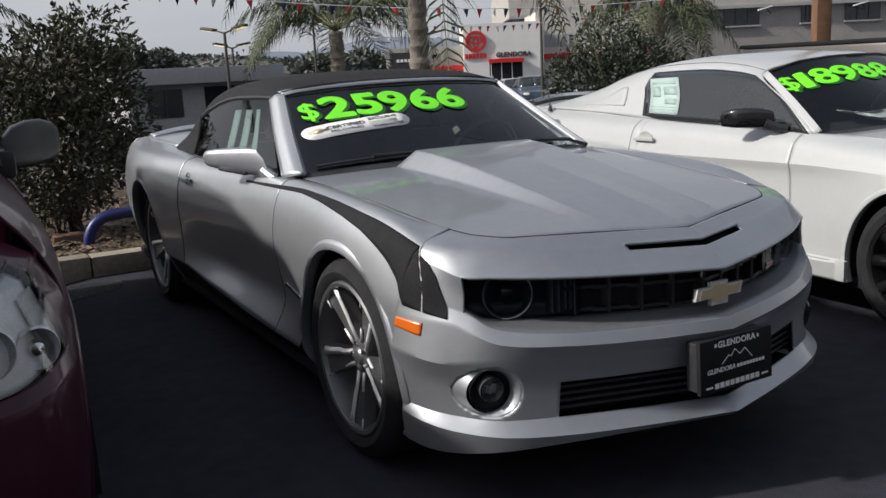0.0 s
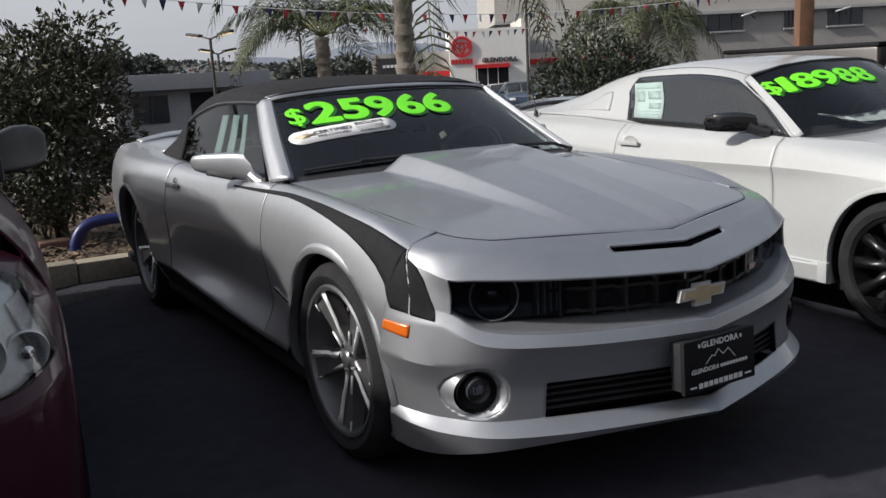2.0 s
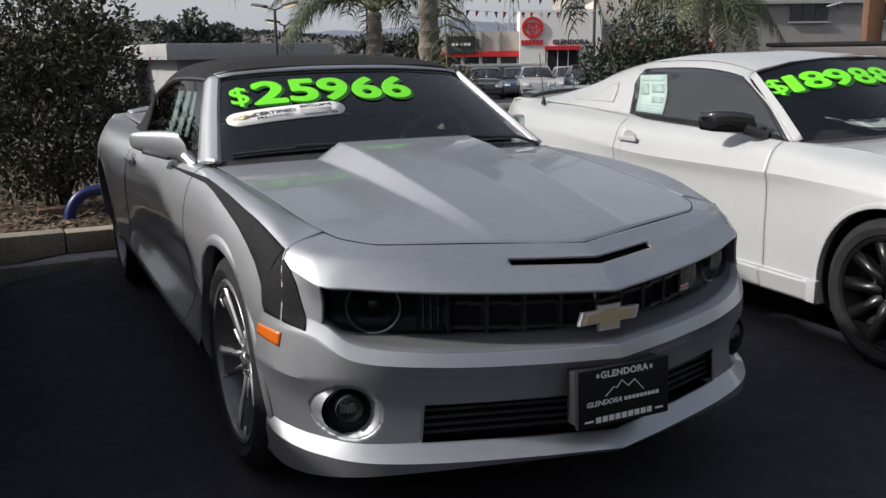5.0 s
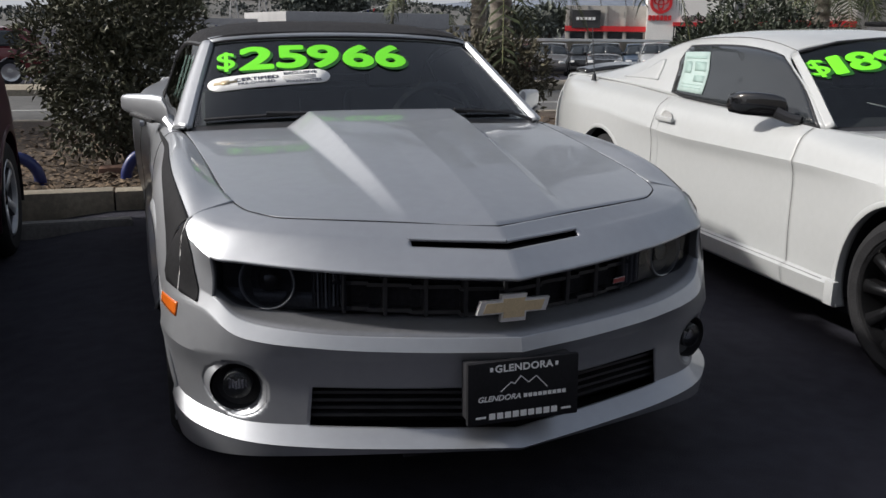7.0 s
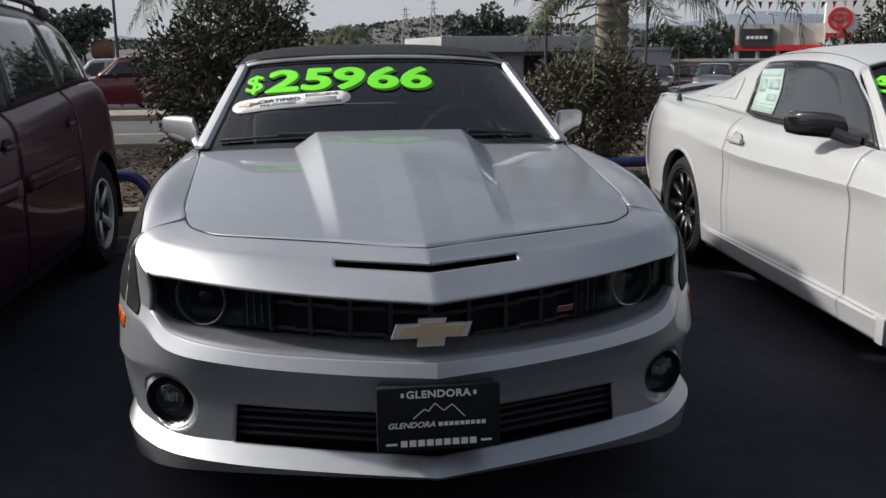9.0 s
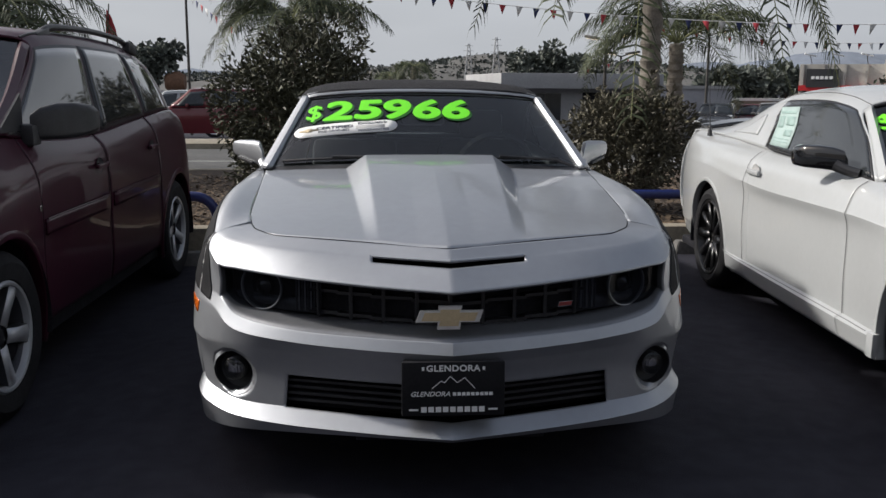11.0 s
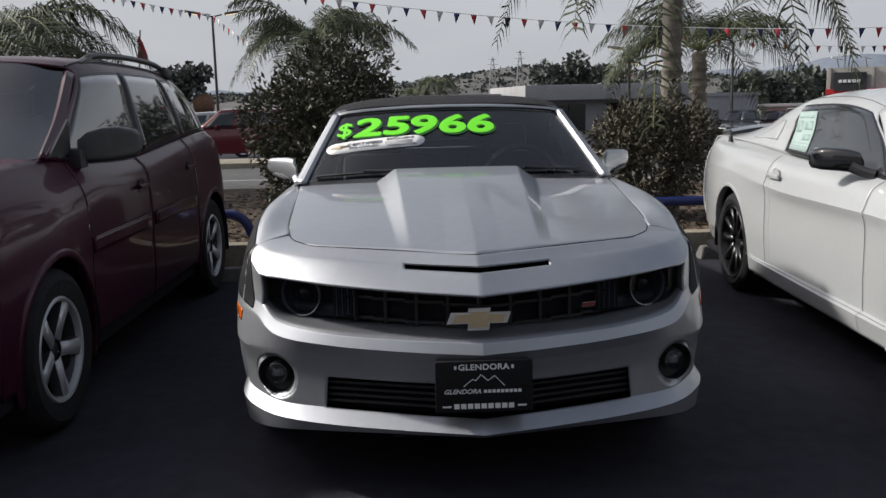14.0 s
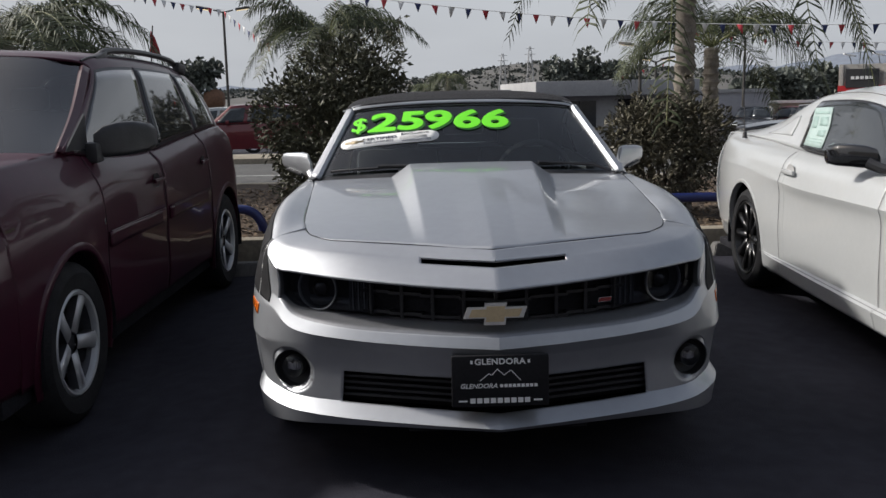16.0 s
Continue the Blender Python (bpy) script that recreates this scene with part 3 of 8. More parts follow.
    for k in range(lugs):
        a = 2 * math.pi * (k + 0.5) / lugs + 0.35
        part("lug_nut", lathe([(0.001, -w + 0.038), (0.009, -w + 0.039), (0.011, -w + 0.06)], 6, m=pose(0, 0.05 * math.cos(a), 0.05 * math.sin(a))), chrome if face_mat is not black_alloy else steel, hub)
    return hub


TURN_BACK = Matrix.Rotation(math.pi, 4, "Z")


def both(make):
    """Runs make for both sides of a car and returns one bmesh."""
    bm = bmesh.new()
    for side in (-1, 1):
        merge(bm, make(side))
    bmesh.ops.remove_doubles(bm, verts=bm.verts, dist=0.0008)
    return bm


def fat_text(text, place, wide, height, fat, slant, mat, parent, name, depth=0.001):
    """Bold letters bent onto a surface and set to a width."""
    bm, w, h = fat_letters(text, height, fat, slant, depth)
    for v in bm.verts:
        v.co = place(v.co.x * wide / w, v.co.y * (height + 2 * fat) / h, v.co.z)
    return part(name, bm, mat, parent, sharp=50)


def surface_text(text, place, height, bold, slant, mat, parent, name, spacing=1.0, depth=0.0012, u0=0.0, v0=0.0, wave=None):
    """Letters bent onto a surface: place(right, up, off) gives the point."""
    bm, w, h = lettering(text, height, bold, slant, spacing)
    solid(bm, depth)
    for v in bm.verts:
        lift = wave(v.co.x / w) if wave else 0.0
        v.co = place(u0 + v.co.x, v0 + v.co.y + lift, v.co.z)
    bmesh.ops.recalc_face_normals(bm, faces=bm.faces)
    return part(name, bm, mat, parent, sharp=50)


# ---- silver convertible ----
def hood_height(h, y):
    h = abs(h)
    mid = table([(-0.05, 0.775), (0.12, 0.822), (0.3, 0.851), (0.6, 0.892), (1.0, 0.938), (1.3, 0.966), (1.56, 0.986), (1.8, 1.0)], y)
    crown = table([(0.1, 0.030), (0.45, 0.034), (1.0, 0.052), (1.6, 0.068)], y)
    z = mid - crown * h * h
    rise = 0.060 * min(1.0, max(0.0, (y - 0.15 - 0.35 * min(h, 0.30)) / 0.95)) ** 0.75
    w = 0.222 + 0.060 * (y - 0.2) / 1.1
    run = 0.030 + 0.040 * y
    z += rise * (1.0 - min(1.0, max(0.0, (h - w) / run))) + 0.006 * max(0.0, 1 - h / 0.10) * smooth((1.2 - y) / 0.6)
    return z


def build_convertible():
    car = thing("convertible_car", "silver two-door muscle convertible with black soft top, parked on asphalt", "car", pose(0.005, 0, 0))
    W = (0, 1.0, 0.5)
    # front cover: from the lip underside up over the nose to the hood gap
    cover_rows = [
        [(0, 0.03, 0.250), (0.25, 0.09, 0.247), (0.51, 0.17, 0.235), (0.70, 0.26, 0.215), (0.79, 0.36, 0.197), (0.845, 0.44, 0.19), (0.87, 0.525, 0.19)],
        [(0, -0.057, 0.260), (0.25, 0.005, 0.258), (0.51, 0.088, 0.248), (0.70, 0.182, 0.230), (0.812, 0.294, 0.211), (0.868, 0.404, 0.204), (0.886, 0.525, 0.204)],
        [(0, -0.075, 0.275), (0.25, -0.008, 0.275), (0.51, 0.078, 0.275), (0.70, 0.172, 0.277), (0.825, 0.29, 0.285), (0.88, 0.40, 0.295), (0.896, 0.525, 0.30)],
        [(0, -0.028, 0.314), (0.25, 0.045, 0.314), (0.51, 0.135, 0.314), (0.69, 0.216, 0.314), (0.795, 0.322, 0.318), (0.855, 0.415, 0.325), (0.885, 0.525, 0.33)],
        [(0, -0.008, 0.422), (0.25, 0.052, 0.422), (0.50, 0.135, 0.422), (0.70, 0.220, 0.42), (0.812, 0.335, 0.42), (0.872, 0.425, 0.43), (0.902, 0.525, 0.43)],
        [(0, -0.028, 0.50), (0.25, 0.032, 0.50), (0.50, 0.118, 0.505), (0.70, 0.206, 0.508), (0.829, 0.320, 0.492), (0.890, 0.416, 0.502), (0.916, 0.525, 0.512)],
        [(0, -0.050, 0.535), (0.25, 0.012, 0.537), (0.50, 0.098, 0.543), (0.70, 0.203, 0.558), (0.798, 0.308, 0.612), (0.868, 0.410, 0.622), (0.902, 0.50, 0.63)],
        [(0, -0.036, 0.572), (0.25, 0.03, 0.573), (0.50, 0.117, 0.578), (0.685, 0.222, 0.598), (0.768, 0.300, 0.648), (0.852, 0.405, 0.67), (0.893, 0.49, 0.68)],
        [(0, -0.028, 0.65), (0.25, 0.037, 0.655), (0.50, 0.125, 0.66), (0.69, 0.232, 0.675), (0.764, 0.302, 0.70), (0.838, 0.405, 0.73), (0.875, 0.48, 0.745)],
        [(0, -0.018, 0.722), (0.25, 0.052, 0.731), (0.50, 0.147, 0.741), (0.69, 0.252, 0.749), (0.770, 0.305, 0.754), (0.822, 0.405, 0.785), (0.850, 0.472, 0.795)],
        [(0, 0.062, 0.783), (0.245, 0.142, 0.789), (0.48, 0.215, 0.800), (0.655, 0.295, 0.806), (0.745, 0.362, 0.815), (0.792, 0.42, 0.822), (0.816, 0.468, 0.828)],
        [(0, 0.090, 0.802), (0.245, 0.170, 0.806), (0.47, 0.245, 0.818), (0.635, 0.318, 0.826), (0.71, 0.384, 0.834), (0.752, 0.436, 0.842), (0.775, 0.478, 0.846)],
        [(0, 0.135, 0), (0.25, 0.222, 0), (0.45, 0.285, 0), (0.58, 0.345, 0), (0.635, 0.405, 0), (0.66, 0.452, 0), (0.675, 0.50, 0)],
    ]
    cover_rows = [[(h - 0.024 * smooth((h - 0.6) / 0.3), y, z) for h, y, z in row] for row in cover_rows]
    cover_rows[-1] = [(h, y, hood_height(h, y)) for h, y, _ in cover_rows[-1]]
    creases = (1, 2, 3, 5, 6, 7, 9)
    cover = {s: Sheet(cover_rows, creases, s) for s in (-1, 1)}

    def skip(u, v):
        return (7 < v < 9 and u < 4.0) or (3 < v < 4 and u < 2.10) or (10 < v < 11 and u < 1.0)
    bm = both(lambda s: cover[s].bm(nu=22, nv=11, skip=skip))
    for s in (-1, 1):
        round_hole(bm, (0, 2), (s * 0.711, 0.404), 0.079)
        arch_hole(bm, 0.925, 0.36, 0.405)
    front = part("front_cover", face_out(bm, W), silver, car, thick=0.008, sharp=24)
    # hood, with raised centre
    edge = [Vector((h, y, 0)) for h, y in ((0.605, 0.37), (0.655, 0.445), (0.69, 0.62), (0.712, 0.95), (0.735, 1.3), (0.752, 1.54))]
    lead = [Vector((h, y, 0)) for h, y in ((0, 0.140), (0.25, 0.227), (0.45, 0.290), (0.56, 0.332), (0.605, 0.37))]
    bm = bmesh.new()
    N, M = 130, 44
    for s in (-1, 1):
        g = {}
        for i in range(N + 1):
            a = i / N
            f = spline(lead, a * 4)
            for j in range(M + 1):
                b = j / M
                e = spline(edge, b * 5)
                rear = Vector((0.752 * a, 1.39 + 0.15 * a * a, 0))
                straight = Vector((0.605, 0.37, 0)).lerp(Vector((0.752, 1.54, 0)), b)
                p = f.lerp(rear, b) + (e - straight) * a ** 3
                g[i, j] = bm.verts.new((s * p.x, p.y, hood_height(p.x, p.y) + 0.001))
        for i in range(N):
            for j in range(M):
                bm.faces.new((g[i, j], g[i + 1, j], g[i + 1, j + 1], g[i, j + 1]))
    bmesh.ops.remove_doubles(bm, verts=bm.verts, dist=0.0005)
    bmesh.ops.recalc_face_normals(bm, faces=bm.faces)
    part("hood", face_out(bm, (0, 0.8, 0)), silver, car, thick=0.012, sharp=20)
    line = [(-p.x, p.y) for p in curve(edge, 6)][::-1] + [(-p.x, p.y) for p in curve(lead, 6)][::-1][1:] + [(p.x, p.y) for p in curve(lead, 6)][1:] + [(p.x, p.y) for p in curve(edge, 6)][1:]
    part("hood_gap", tube([(x, y, hood_height(x, y) - 0.0010) for x, y in line], 0.0026, 6), seam_dark, car)
    # nose slot behind the hood leading edge
    for s in (-1, 1):
        part("nose_slot", face_out(cover[s].bm(0, 1.02, 9.9, 11.1, nu=6, nv=4, lift=-0.035), (0, -1, 2)), cavity, front)
    bm = bmesh.new()
    for s in (-1, 1):
        tube([cover[s].at(k / 10, 11.0) + Vector((0, -0.003, -0.002)) for k in range(11)], 0.006, 8, bm)
    part("slot_lip", bm, silver, front)
    # wings, doors, rear quarters
    side_rows = [
        [(0.678, 0.50, 0.868), (0.700, 0.70, 0), (0.718, 1.0, 0), (0.740, 1.35, 0), (0.775, 1.62, 0.945), (0.785, 2.0, 0.935), (0.79, 2.5, 0.935), (0.79, 3.0, 0.955), (0.76, 3.5, 0.975), (0.74, 4.0, 0.982), (0.70, 4.72, 0.982)],
        [(0.775, 0.478, 0.846), (0.79, 0.70, 0.902), (0.805, 1.0, 0.931), (0.808, 1.35, 0.942), (0.815, 1.65, 0.940), (0.822, 2.0, 0.930), (0.83, 2.5, 0.925), (0.85, 3.0, 0.94), (0.86, 3.5, 0.955), (0.85, 4.0, 0.958), (0.76, 4.75, 0.955)],
        [(0.816, 0.468, 0.828), (0.842, 0.70, 0.880), (0.860, 1.0, 0.905), (0.856, 1.35, 0.908), (0.852, 1.65, 0.900), (0.850, 2.0, 0.893), (0.858, 2.5, 0.888), (0.888, 3.0, 0.898), (0.915, 3.5, 0.92), (0.90, 4.0, 0.93), (0.79, 4.77, 0.93)],
        [(0.852, 0.472, 0.795), (0.882, 0.70, 0.820), (0.902, 1.0, 0.835), (0.892, 1.35, 0.825), (0.882, 1.65, 0.815), (0.876, 2.0, 0.81), (0.882, 2.5, 0.805), (0.915, 3.0, 0.815), (0.950, 3.5, 0.845), (0.942, 4.0, 0.85), (0.83, 4.78, 0.83)],
        [(0.885, 0.486, 0.70), (0.910, 0.70, 0.72), (0.922, 1.0, 0.73), (0.908, 1.35, 0.71), (0.894, 1.65, 0.69), (0.888, 2.0, 0.685), (0.894, 2.5, 0.68), (0.928, 3.0, 0.70), (0.962, 3.5, 0.74), (0.957, 4.0, 0.74), (0.85, 4.79, 0.70)],
        [(0.900, 0.505, 0.62), (0.918, 0.70, 0.62), (0.924, 1.0, 0.62), (0.902, 1.35, 0.58), (0.872, 1.65, 0.555), (0.858, 2.0, 0.55), (0.870, 2.5, 0.55), (0.922, 3.0, 0.57), (0.960, 3.5, 0.60), (0.957, 4.0, 0.6), (0.85, 4.78, 0.56)],
        [(0.900, 0.53, 0.45), (0.912, 0.70, 0.45), (0.916, 1.0, 0.45), (0.892, 1.35, 0.445), (0.860, 1.65, 0.44), (0.848, 2.0, 0.445), (0.860, 2.5, 0.455), (0.920, 3.0, 0.465), (0.945, 3.5, 0.43), (0.945, 4.0, 0.43), (0.83, 4.74, 0.40)],
        [(0.895, 0.53, 0.31), (0.92, 0.70, 0.31), (0.925, 1.0, 0.31), (0.924, 1.35, 0.310), (0.924, 1.65, 0.320), (0.922, 2.0, 0.332), (0.924, 2.5, 0.352), (0.926, 3.0, 0.376), (0.925, 3.5, 0.36), (0.925, 4.0, 0.34), (0.80, 4.68, 0.30)],
        [(0.86, 0.53, 0.22), (0.86, 0.70, 0.22), (0.85, 1.0, 0.22), (0.838, 1.35, 0.215), (0.836, 1.65, 0.215), (0.834, 2.0, 0.215), (0.836, 2.5, 0.22), (0.838, 3.0, 0.23), (0.85, 3.5, 0.24), (0.85, 4.0, 0.24), (0.76, 4.6, 0.25)],
    ]
    side_rows[0] = [(h, y, z or hood_height(h, y) - 0.001) for h, y, z in side_rows[0]]
    side_rows = [[(h - 0.024 * smooth((h - 0.6) / 0.3) * smooth((2.0 - y) / 0.9), y, z) for h, y, z in row] for row in side_rows]
    flank = {s: Sheet(side_rows, (7,), s) for s in (-1, 1)}
    for s in (-1, 1):
        names = (("front_wing", 0, 3.78), ("door", 3.78, 6.96), ("rear_quarter", 6.96, 10))
        for name, a, b in names:
            bm = flank[s].bm(a, b, v1=7.0, nu=26, nv=6)
            # below the crease the sill is coloured dark for its underside shade
            sill = flank[s].bm(max(a, 3.0), min(b, 7.7), v0=7.0, nu=26, nv=6)
            arch_hole(bm, 0.925, 0.36, 0.405)
            arch_hole(bm, 3.78, 0.365, 0.41)
            p = part(name, face_out(bm, W), silver, car, thick=0.008, sharp=28)
            part("shaded_sill", face_out(sill, W), cavity, car, thick=0.006)
            if name == "door":
                base = flank[s].at(6.70, 2.55)
                d = part("door_handle", box(-0.012, 0.012, -0.085, 0.085, -0.014, 0.014, 0.008, m=Matrix.Translation(base + Vector((s * 0.018, 0, 0)))), silver, p)
                part("handle_cup", lathe([(0.001, 0.004), (0.03, 0.002), (0.036, -0.004)], 20, m=Matrix.Translation(base + Vector((s * -0.002, 0.0, 0.0))) @ (TURN_BACK if s < 0 else Matrix())), plastic, p)
        for u in (3.78, 6.96):
            part("door_gap", tube([flank[s].at(u, v / 4) for v in range(0, 31)], 0.0018, 6), seam_dark, car)
        # front wing side decal, running back to the mirror
        tail = flank[s].bm(0.0, 5.0, nu=14, nv=8, lift=0.0025, lo=lambda u: table([(0, 2.0), (1.4, 1.9), (2, 1.75), (3, 1.56), (5, 1.6)], u), hi=lambda u: table([(0, 4.3), (0.16, 3.8), (0.5, 3.4), (0.87, 3.08), (1.3, 2.72), (1.77, 2.44), (2.5, 2.08), (3, 1.90), (5, 1.78)], u))
        part("hood_side_decal", face_out(tail, W), vinyl, car, "tapered black vinyl stripe", thick=0.001)
        seam = [(5.0, 6.45), (5.08, 7.2), (5.2, 8.0), (5.5, 8.9), (5.8, 9.5), (6.0, 9.97)]
        fore = cover[s].bm(5.03, 6.0, nu=24, nv=8, lift=0.0025, lo=lambda u: table([(5.0, 6.42), (5.8, 6.5), (6.0, 7.0)], u), hi=lambda u: table(seam, u - 0.02))
        part("wing_tip_decal", face_out(fore, W), vinyl, car, "black vinyl stripe end", thick=0.001)
        tip = cover[s].bm(4.27, 5.72, nu=20, nv=10, lift=0.003, lo=lambda u: table([(4.27, 6.2), (4.93, 6.38), (5.02, 6.5), (5.12, 7.2), (5.24, 8.0), (5.54, 8.88), (5.72, 9.25)], u), hi=lambda u: table([(4.27, 6.32), (4.47, 7.3), (4.75, 8.5), (5.0, 8.95), (5.35, 9.2), (5.72, 9.42)], u))
        part("nose_side_decal", face_out(tip, W), vinyl, car, "short black vinyl stripe", thick=0.001)
        part("cover_gap", tube([cover[s].at(a, b) + Vector((s * 0.001, -0.001, 0)) for a, b in seam + [(6.0, 10.3)]], 0.0032, 6), sticker_grey, car)
        marker = cover[s].bm(4.90, 6.0, nu=10, nv=4, lift=0.0025, lo=lambda u: 5.56 + (u - 4.9) * 0.05, hi=lambda u: 5.90 - (u - 4.9) * 0.02)
        part("side_marker", face_out(marker, W), amber, car, "amber side marker lens", thick=0.003)
        bar = bmesh.new()
        for k in range(6):
            box(-0.003, 0.003, -0.013, 0.013, -0.006, 0.006, 0.001, bar, Matrix.Translation(flank[s].at(3.02 + 0.1 * k, 5.55 - 0.05 * k) + Vector((s * 0.003, 0, 0))))
        part("wing_badge", bar, chrome, car)
        # wheel housings
        for yc, zc, r in ((0.925, 0.36, 0.405), (3.78, 0.365, 0.41)):
            housing = lathe([(r + 0.002, 0.0), (r + 0.02, -0.30), (0.05, -0.34)], 36, a0=-0.25, a1=math.pi + 0.25)
            bmesh.ops.transform(housing, matrix=pose(s * 0.865, yc, zc) @ (Matrix() if s > 0 else Matrix.Diagonal((-1, 1, 1, 1))), verts=housing.verts)
            part("wheel_housing", housing, cavity, car)
            arch_band([flank[s], cover[s]] if yc < 2 else [flank[s]], s, yc, zc, r, 0.032, 0.003, silver, car)
    # underside and rear closure
    part("floor_pan", box(-0.84, 0.84, 1.32, 4.6, 0.17, 0.23, 0.02), cavity, car)
    # next three boxes are unseen, added to stop sun leaking under the nose
    part("arch_light_block", box(-0.80, 0.80, 0.34, 0.535, 0.222, 0.246, 0.008), cavity, car)
    part("chin_light_block", box(-0.30, 0.30, 0.03, 0.26, 0.238, 0.256, 0.005), cavity, car)
    part("chin_light_block", box(-0.52, 0.52, 0.15, 0.40, 0.232, 0.250, 0.005), cavity, car)
    part("undertray", box(-0.62, 0.62, 0.22, 1.32, 0.225, 0.25, 0.01), cavity, car)
    part("engine_bay", box(-0.50, 0.50, 0.35, 1.35, 0.24, 0.70, 0.02), cavity, car)
    rear = both(lambda s: Sheet([[(0, 3.72, 1.0), (0.4, 3.72, 1.0), (0.72, 3.7, 0.972)], [(0, 4.3, 1.005), (0.4, 4.3, 1.0), (0.71, 4.3, 0.978)], [(0, 4.78, 1.015), (0.4, 4.78, 1.01), (0.70, 4.72, 0.982)], [(0, 4.82, 0.9), (0.45, 4.81, 0.9), (0.78, 4.76, 0.93)], [(0, 4.83, 0.6), (0.5, 4.82, 0.6), (0.85, 4.78, 0.56)], [(0, 4.7, 0.25), (0.45, 4.7, 0.25), (0.79, 4.62, 0.25)]], (2,), s).bm(nu=8, nv=6))
    part("boot_lid", face_out(rear, (0, 4, 0.6)), silver, car, thick=0.01)
    part("rear_spoiler", face_out(both(lambda s: Sheet([[(0, 4.62, 1.025), (0.4, 4.62, 1.02), (0.66, 4.58, 0.990)], [(0, 4.74, 1.045), (0.4, 4.73, 1.040), (0.67, 4.67, 1.005)], [(0, 4.77, 1.015), (0.4, 4.76, 1.01), (0.67, 4.70, 0.978)]], (1,), s).bm(nu=8, nv=4)), (0, 4.7, 0.8)), silver, car, thick=0.012)
    # grille, lower shelf, lamps
    V = [(0, 0.05), (0.25, 0.112), (0.50, 0.195), (0.69, 0.29), (0.76, 0.345)]

    def vee(h):
        return table(V, abs(h))
    bm = both(lambda s: Sheet([[tuple((abs(p.x), p.y, p.z)) for p in (cover[s].at(k / 4, 7.0) for k in range(17))], [(abs(p.x) * 0.975, vee(p.x) + 0.045, p.z + 0.026) for p in (cover[s].at(k / 4, 7.0) for k in range(17))]], (), s).bm(nu=2, nv=3))
    bmesh.ops.recalc_face_normals(bm, faces=bm.faces)
    part("grille_shelf", bm, shaded_silver, front, thick=0.004)
    for s in (-1, 1):
        rim = [cover[s].at(4.0, 7.0 + k / 4) for k in range(9)]
        wall = Sheet([[(abs(p.x), p.y, p.z) for p in rim], [(abs(p.x) - 0.012, p.y + 0.03, p.z + 0.004) for p in rim], [(abs(p.x) - 0.035, p.y + 0.075, p.z + 0.010) for p in rim]], (), s).bm(nu=2, nv=3)
        part("grille_end_wall", face_out(wall, (s * 2, 0, 0.65)), shaded_silver, front, thick=0.003)
    bm = both(lambda s: Sheet([[(h, vee(h) + 0.07, 0.53) for h in (0, 0.25, 0.5, 0.68, 0.74)], [(h, vee(h) + 0.07, 0.77) for h in (0, 0.25, 0.5, 0.68, 0.74)]], (), s).bm(nu=4, nv=1))
    part("grille_backing", bm, cavity, front, thick=0.01)
    for k in range(9):
        x = -0.42 + 0.105 * k
        if abs(x) < 0.01:
            x = 0.0
        y = vee(x)
        part("grille_upright", box(x - 0.006, x + 0.006, y + 0.022, y + 0.07, 0.582 + 0.05 * abs(x), 0.745, 0.002), plastic, front)
    for z in (0.594, 0.665):
        bm = bmesh.new()
        for s in (-1, 1):
            pts = [(s * h, vee(h) + 0.026, z + 0.05 * h) for h in (0, 0.12, 0.25, 0.36, 0.45)]
            for a, b in zip(pts, pts[1:]):
                d = Vector(b) - Vector(a)
                ang = math.degrees(math.atan2(d.y, d.x))
                box(-0.002, math.hypot(d.x, d.y) + 0.002, 0, 0.045, -0.005, 0.005, 0, bm, pose(*a, 0, 0, ang) if s > 0 else pose(*b, 0, 0, math.degrees(math.atan2(-d.y, -d.x))))
        part("grille_crossbar", bm, plastic, front)
    for s in (-1, 1):
        lamp = new("headlamp")
        lamp.parent = car
        pod = Sheet([[(h, vee(h) + 0.045, z0) for h in (0.44, 0.56, 0.68, 0.765)] for z0 in (0.605, 0.64)] + [[(h, vee(h) + 0.075, 0.68) for h in (0.44, 0.56, 0.68, 0.765)], [(h, vee(h) + 0.05, 0.755) for h in (0.44, 0.56, 0.68, 0.765)]], (), s)
        part("housing", face_out(pod.bm(nu=6, nv=4), (0, 2, 0.6)), lamp_dark, lamp, thick=0.008)
        aim = Matrix.Translation((s * 0.613, 0.275, 0.684)) @ Matrix.Rotation(radians(90 + s * 24), 4, "Z")
        part("halo_ring", lathe([(0.071, 0.0), (0.073, -0.004), (0.076, -0.005), (0.079, 0.0), (0.076, 0.010), (0.071, 0.010), (0.071, 0.0)], 40, m=aim), halo_clear, lamp)
        part("reflector", lathe([(0.070, 0.004), (0.058, 0.03), (0.034, 0.05), (0.001, 0.055)], 32, m=aim), lamp_dark, lamp)
        part("projector", lathe([(0.034, 0.030), (0.030, 0.012), (0.018, 0.002), (0.001, -0.002)], 28, m=aim), gloss_black, lamp)
        inner = new("turn_lamp")
        inner.parent = lamp
        for k in range(9):
            x = s * (0.415 + 0.010 * k)
            y = vee(x)
            part("rib", box(x - 0.0026, x + 0.0026, y + 0.030, y + 0.045, 0.615, 0.735, 0.001), halo_clear if k % 2 else lamp_dark, inner)
        cover_lens = Sheet([[(h, vee(h) + (0.022 if h < 0.7 else 0.004), z0) for h in (0.402, 0.50, 0.60, 0.70, 0.745)] for z0 in (0.610, 0.68, 0.748)], (), s)
        part("lens", face_out(cover_lens.bm(nu=4, nv=3), (0, 2, 0.6)), smoked_glass, lamp, "smoked clear lens").visible_shadow = False
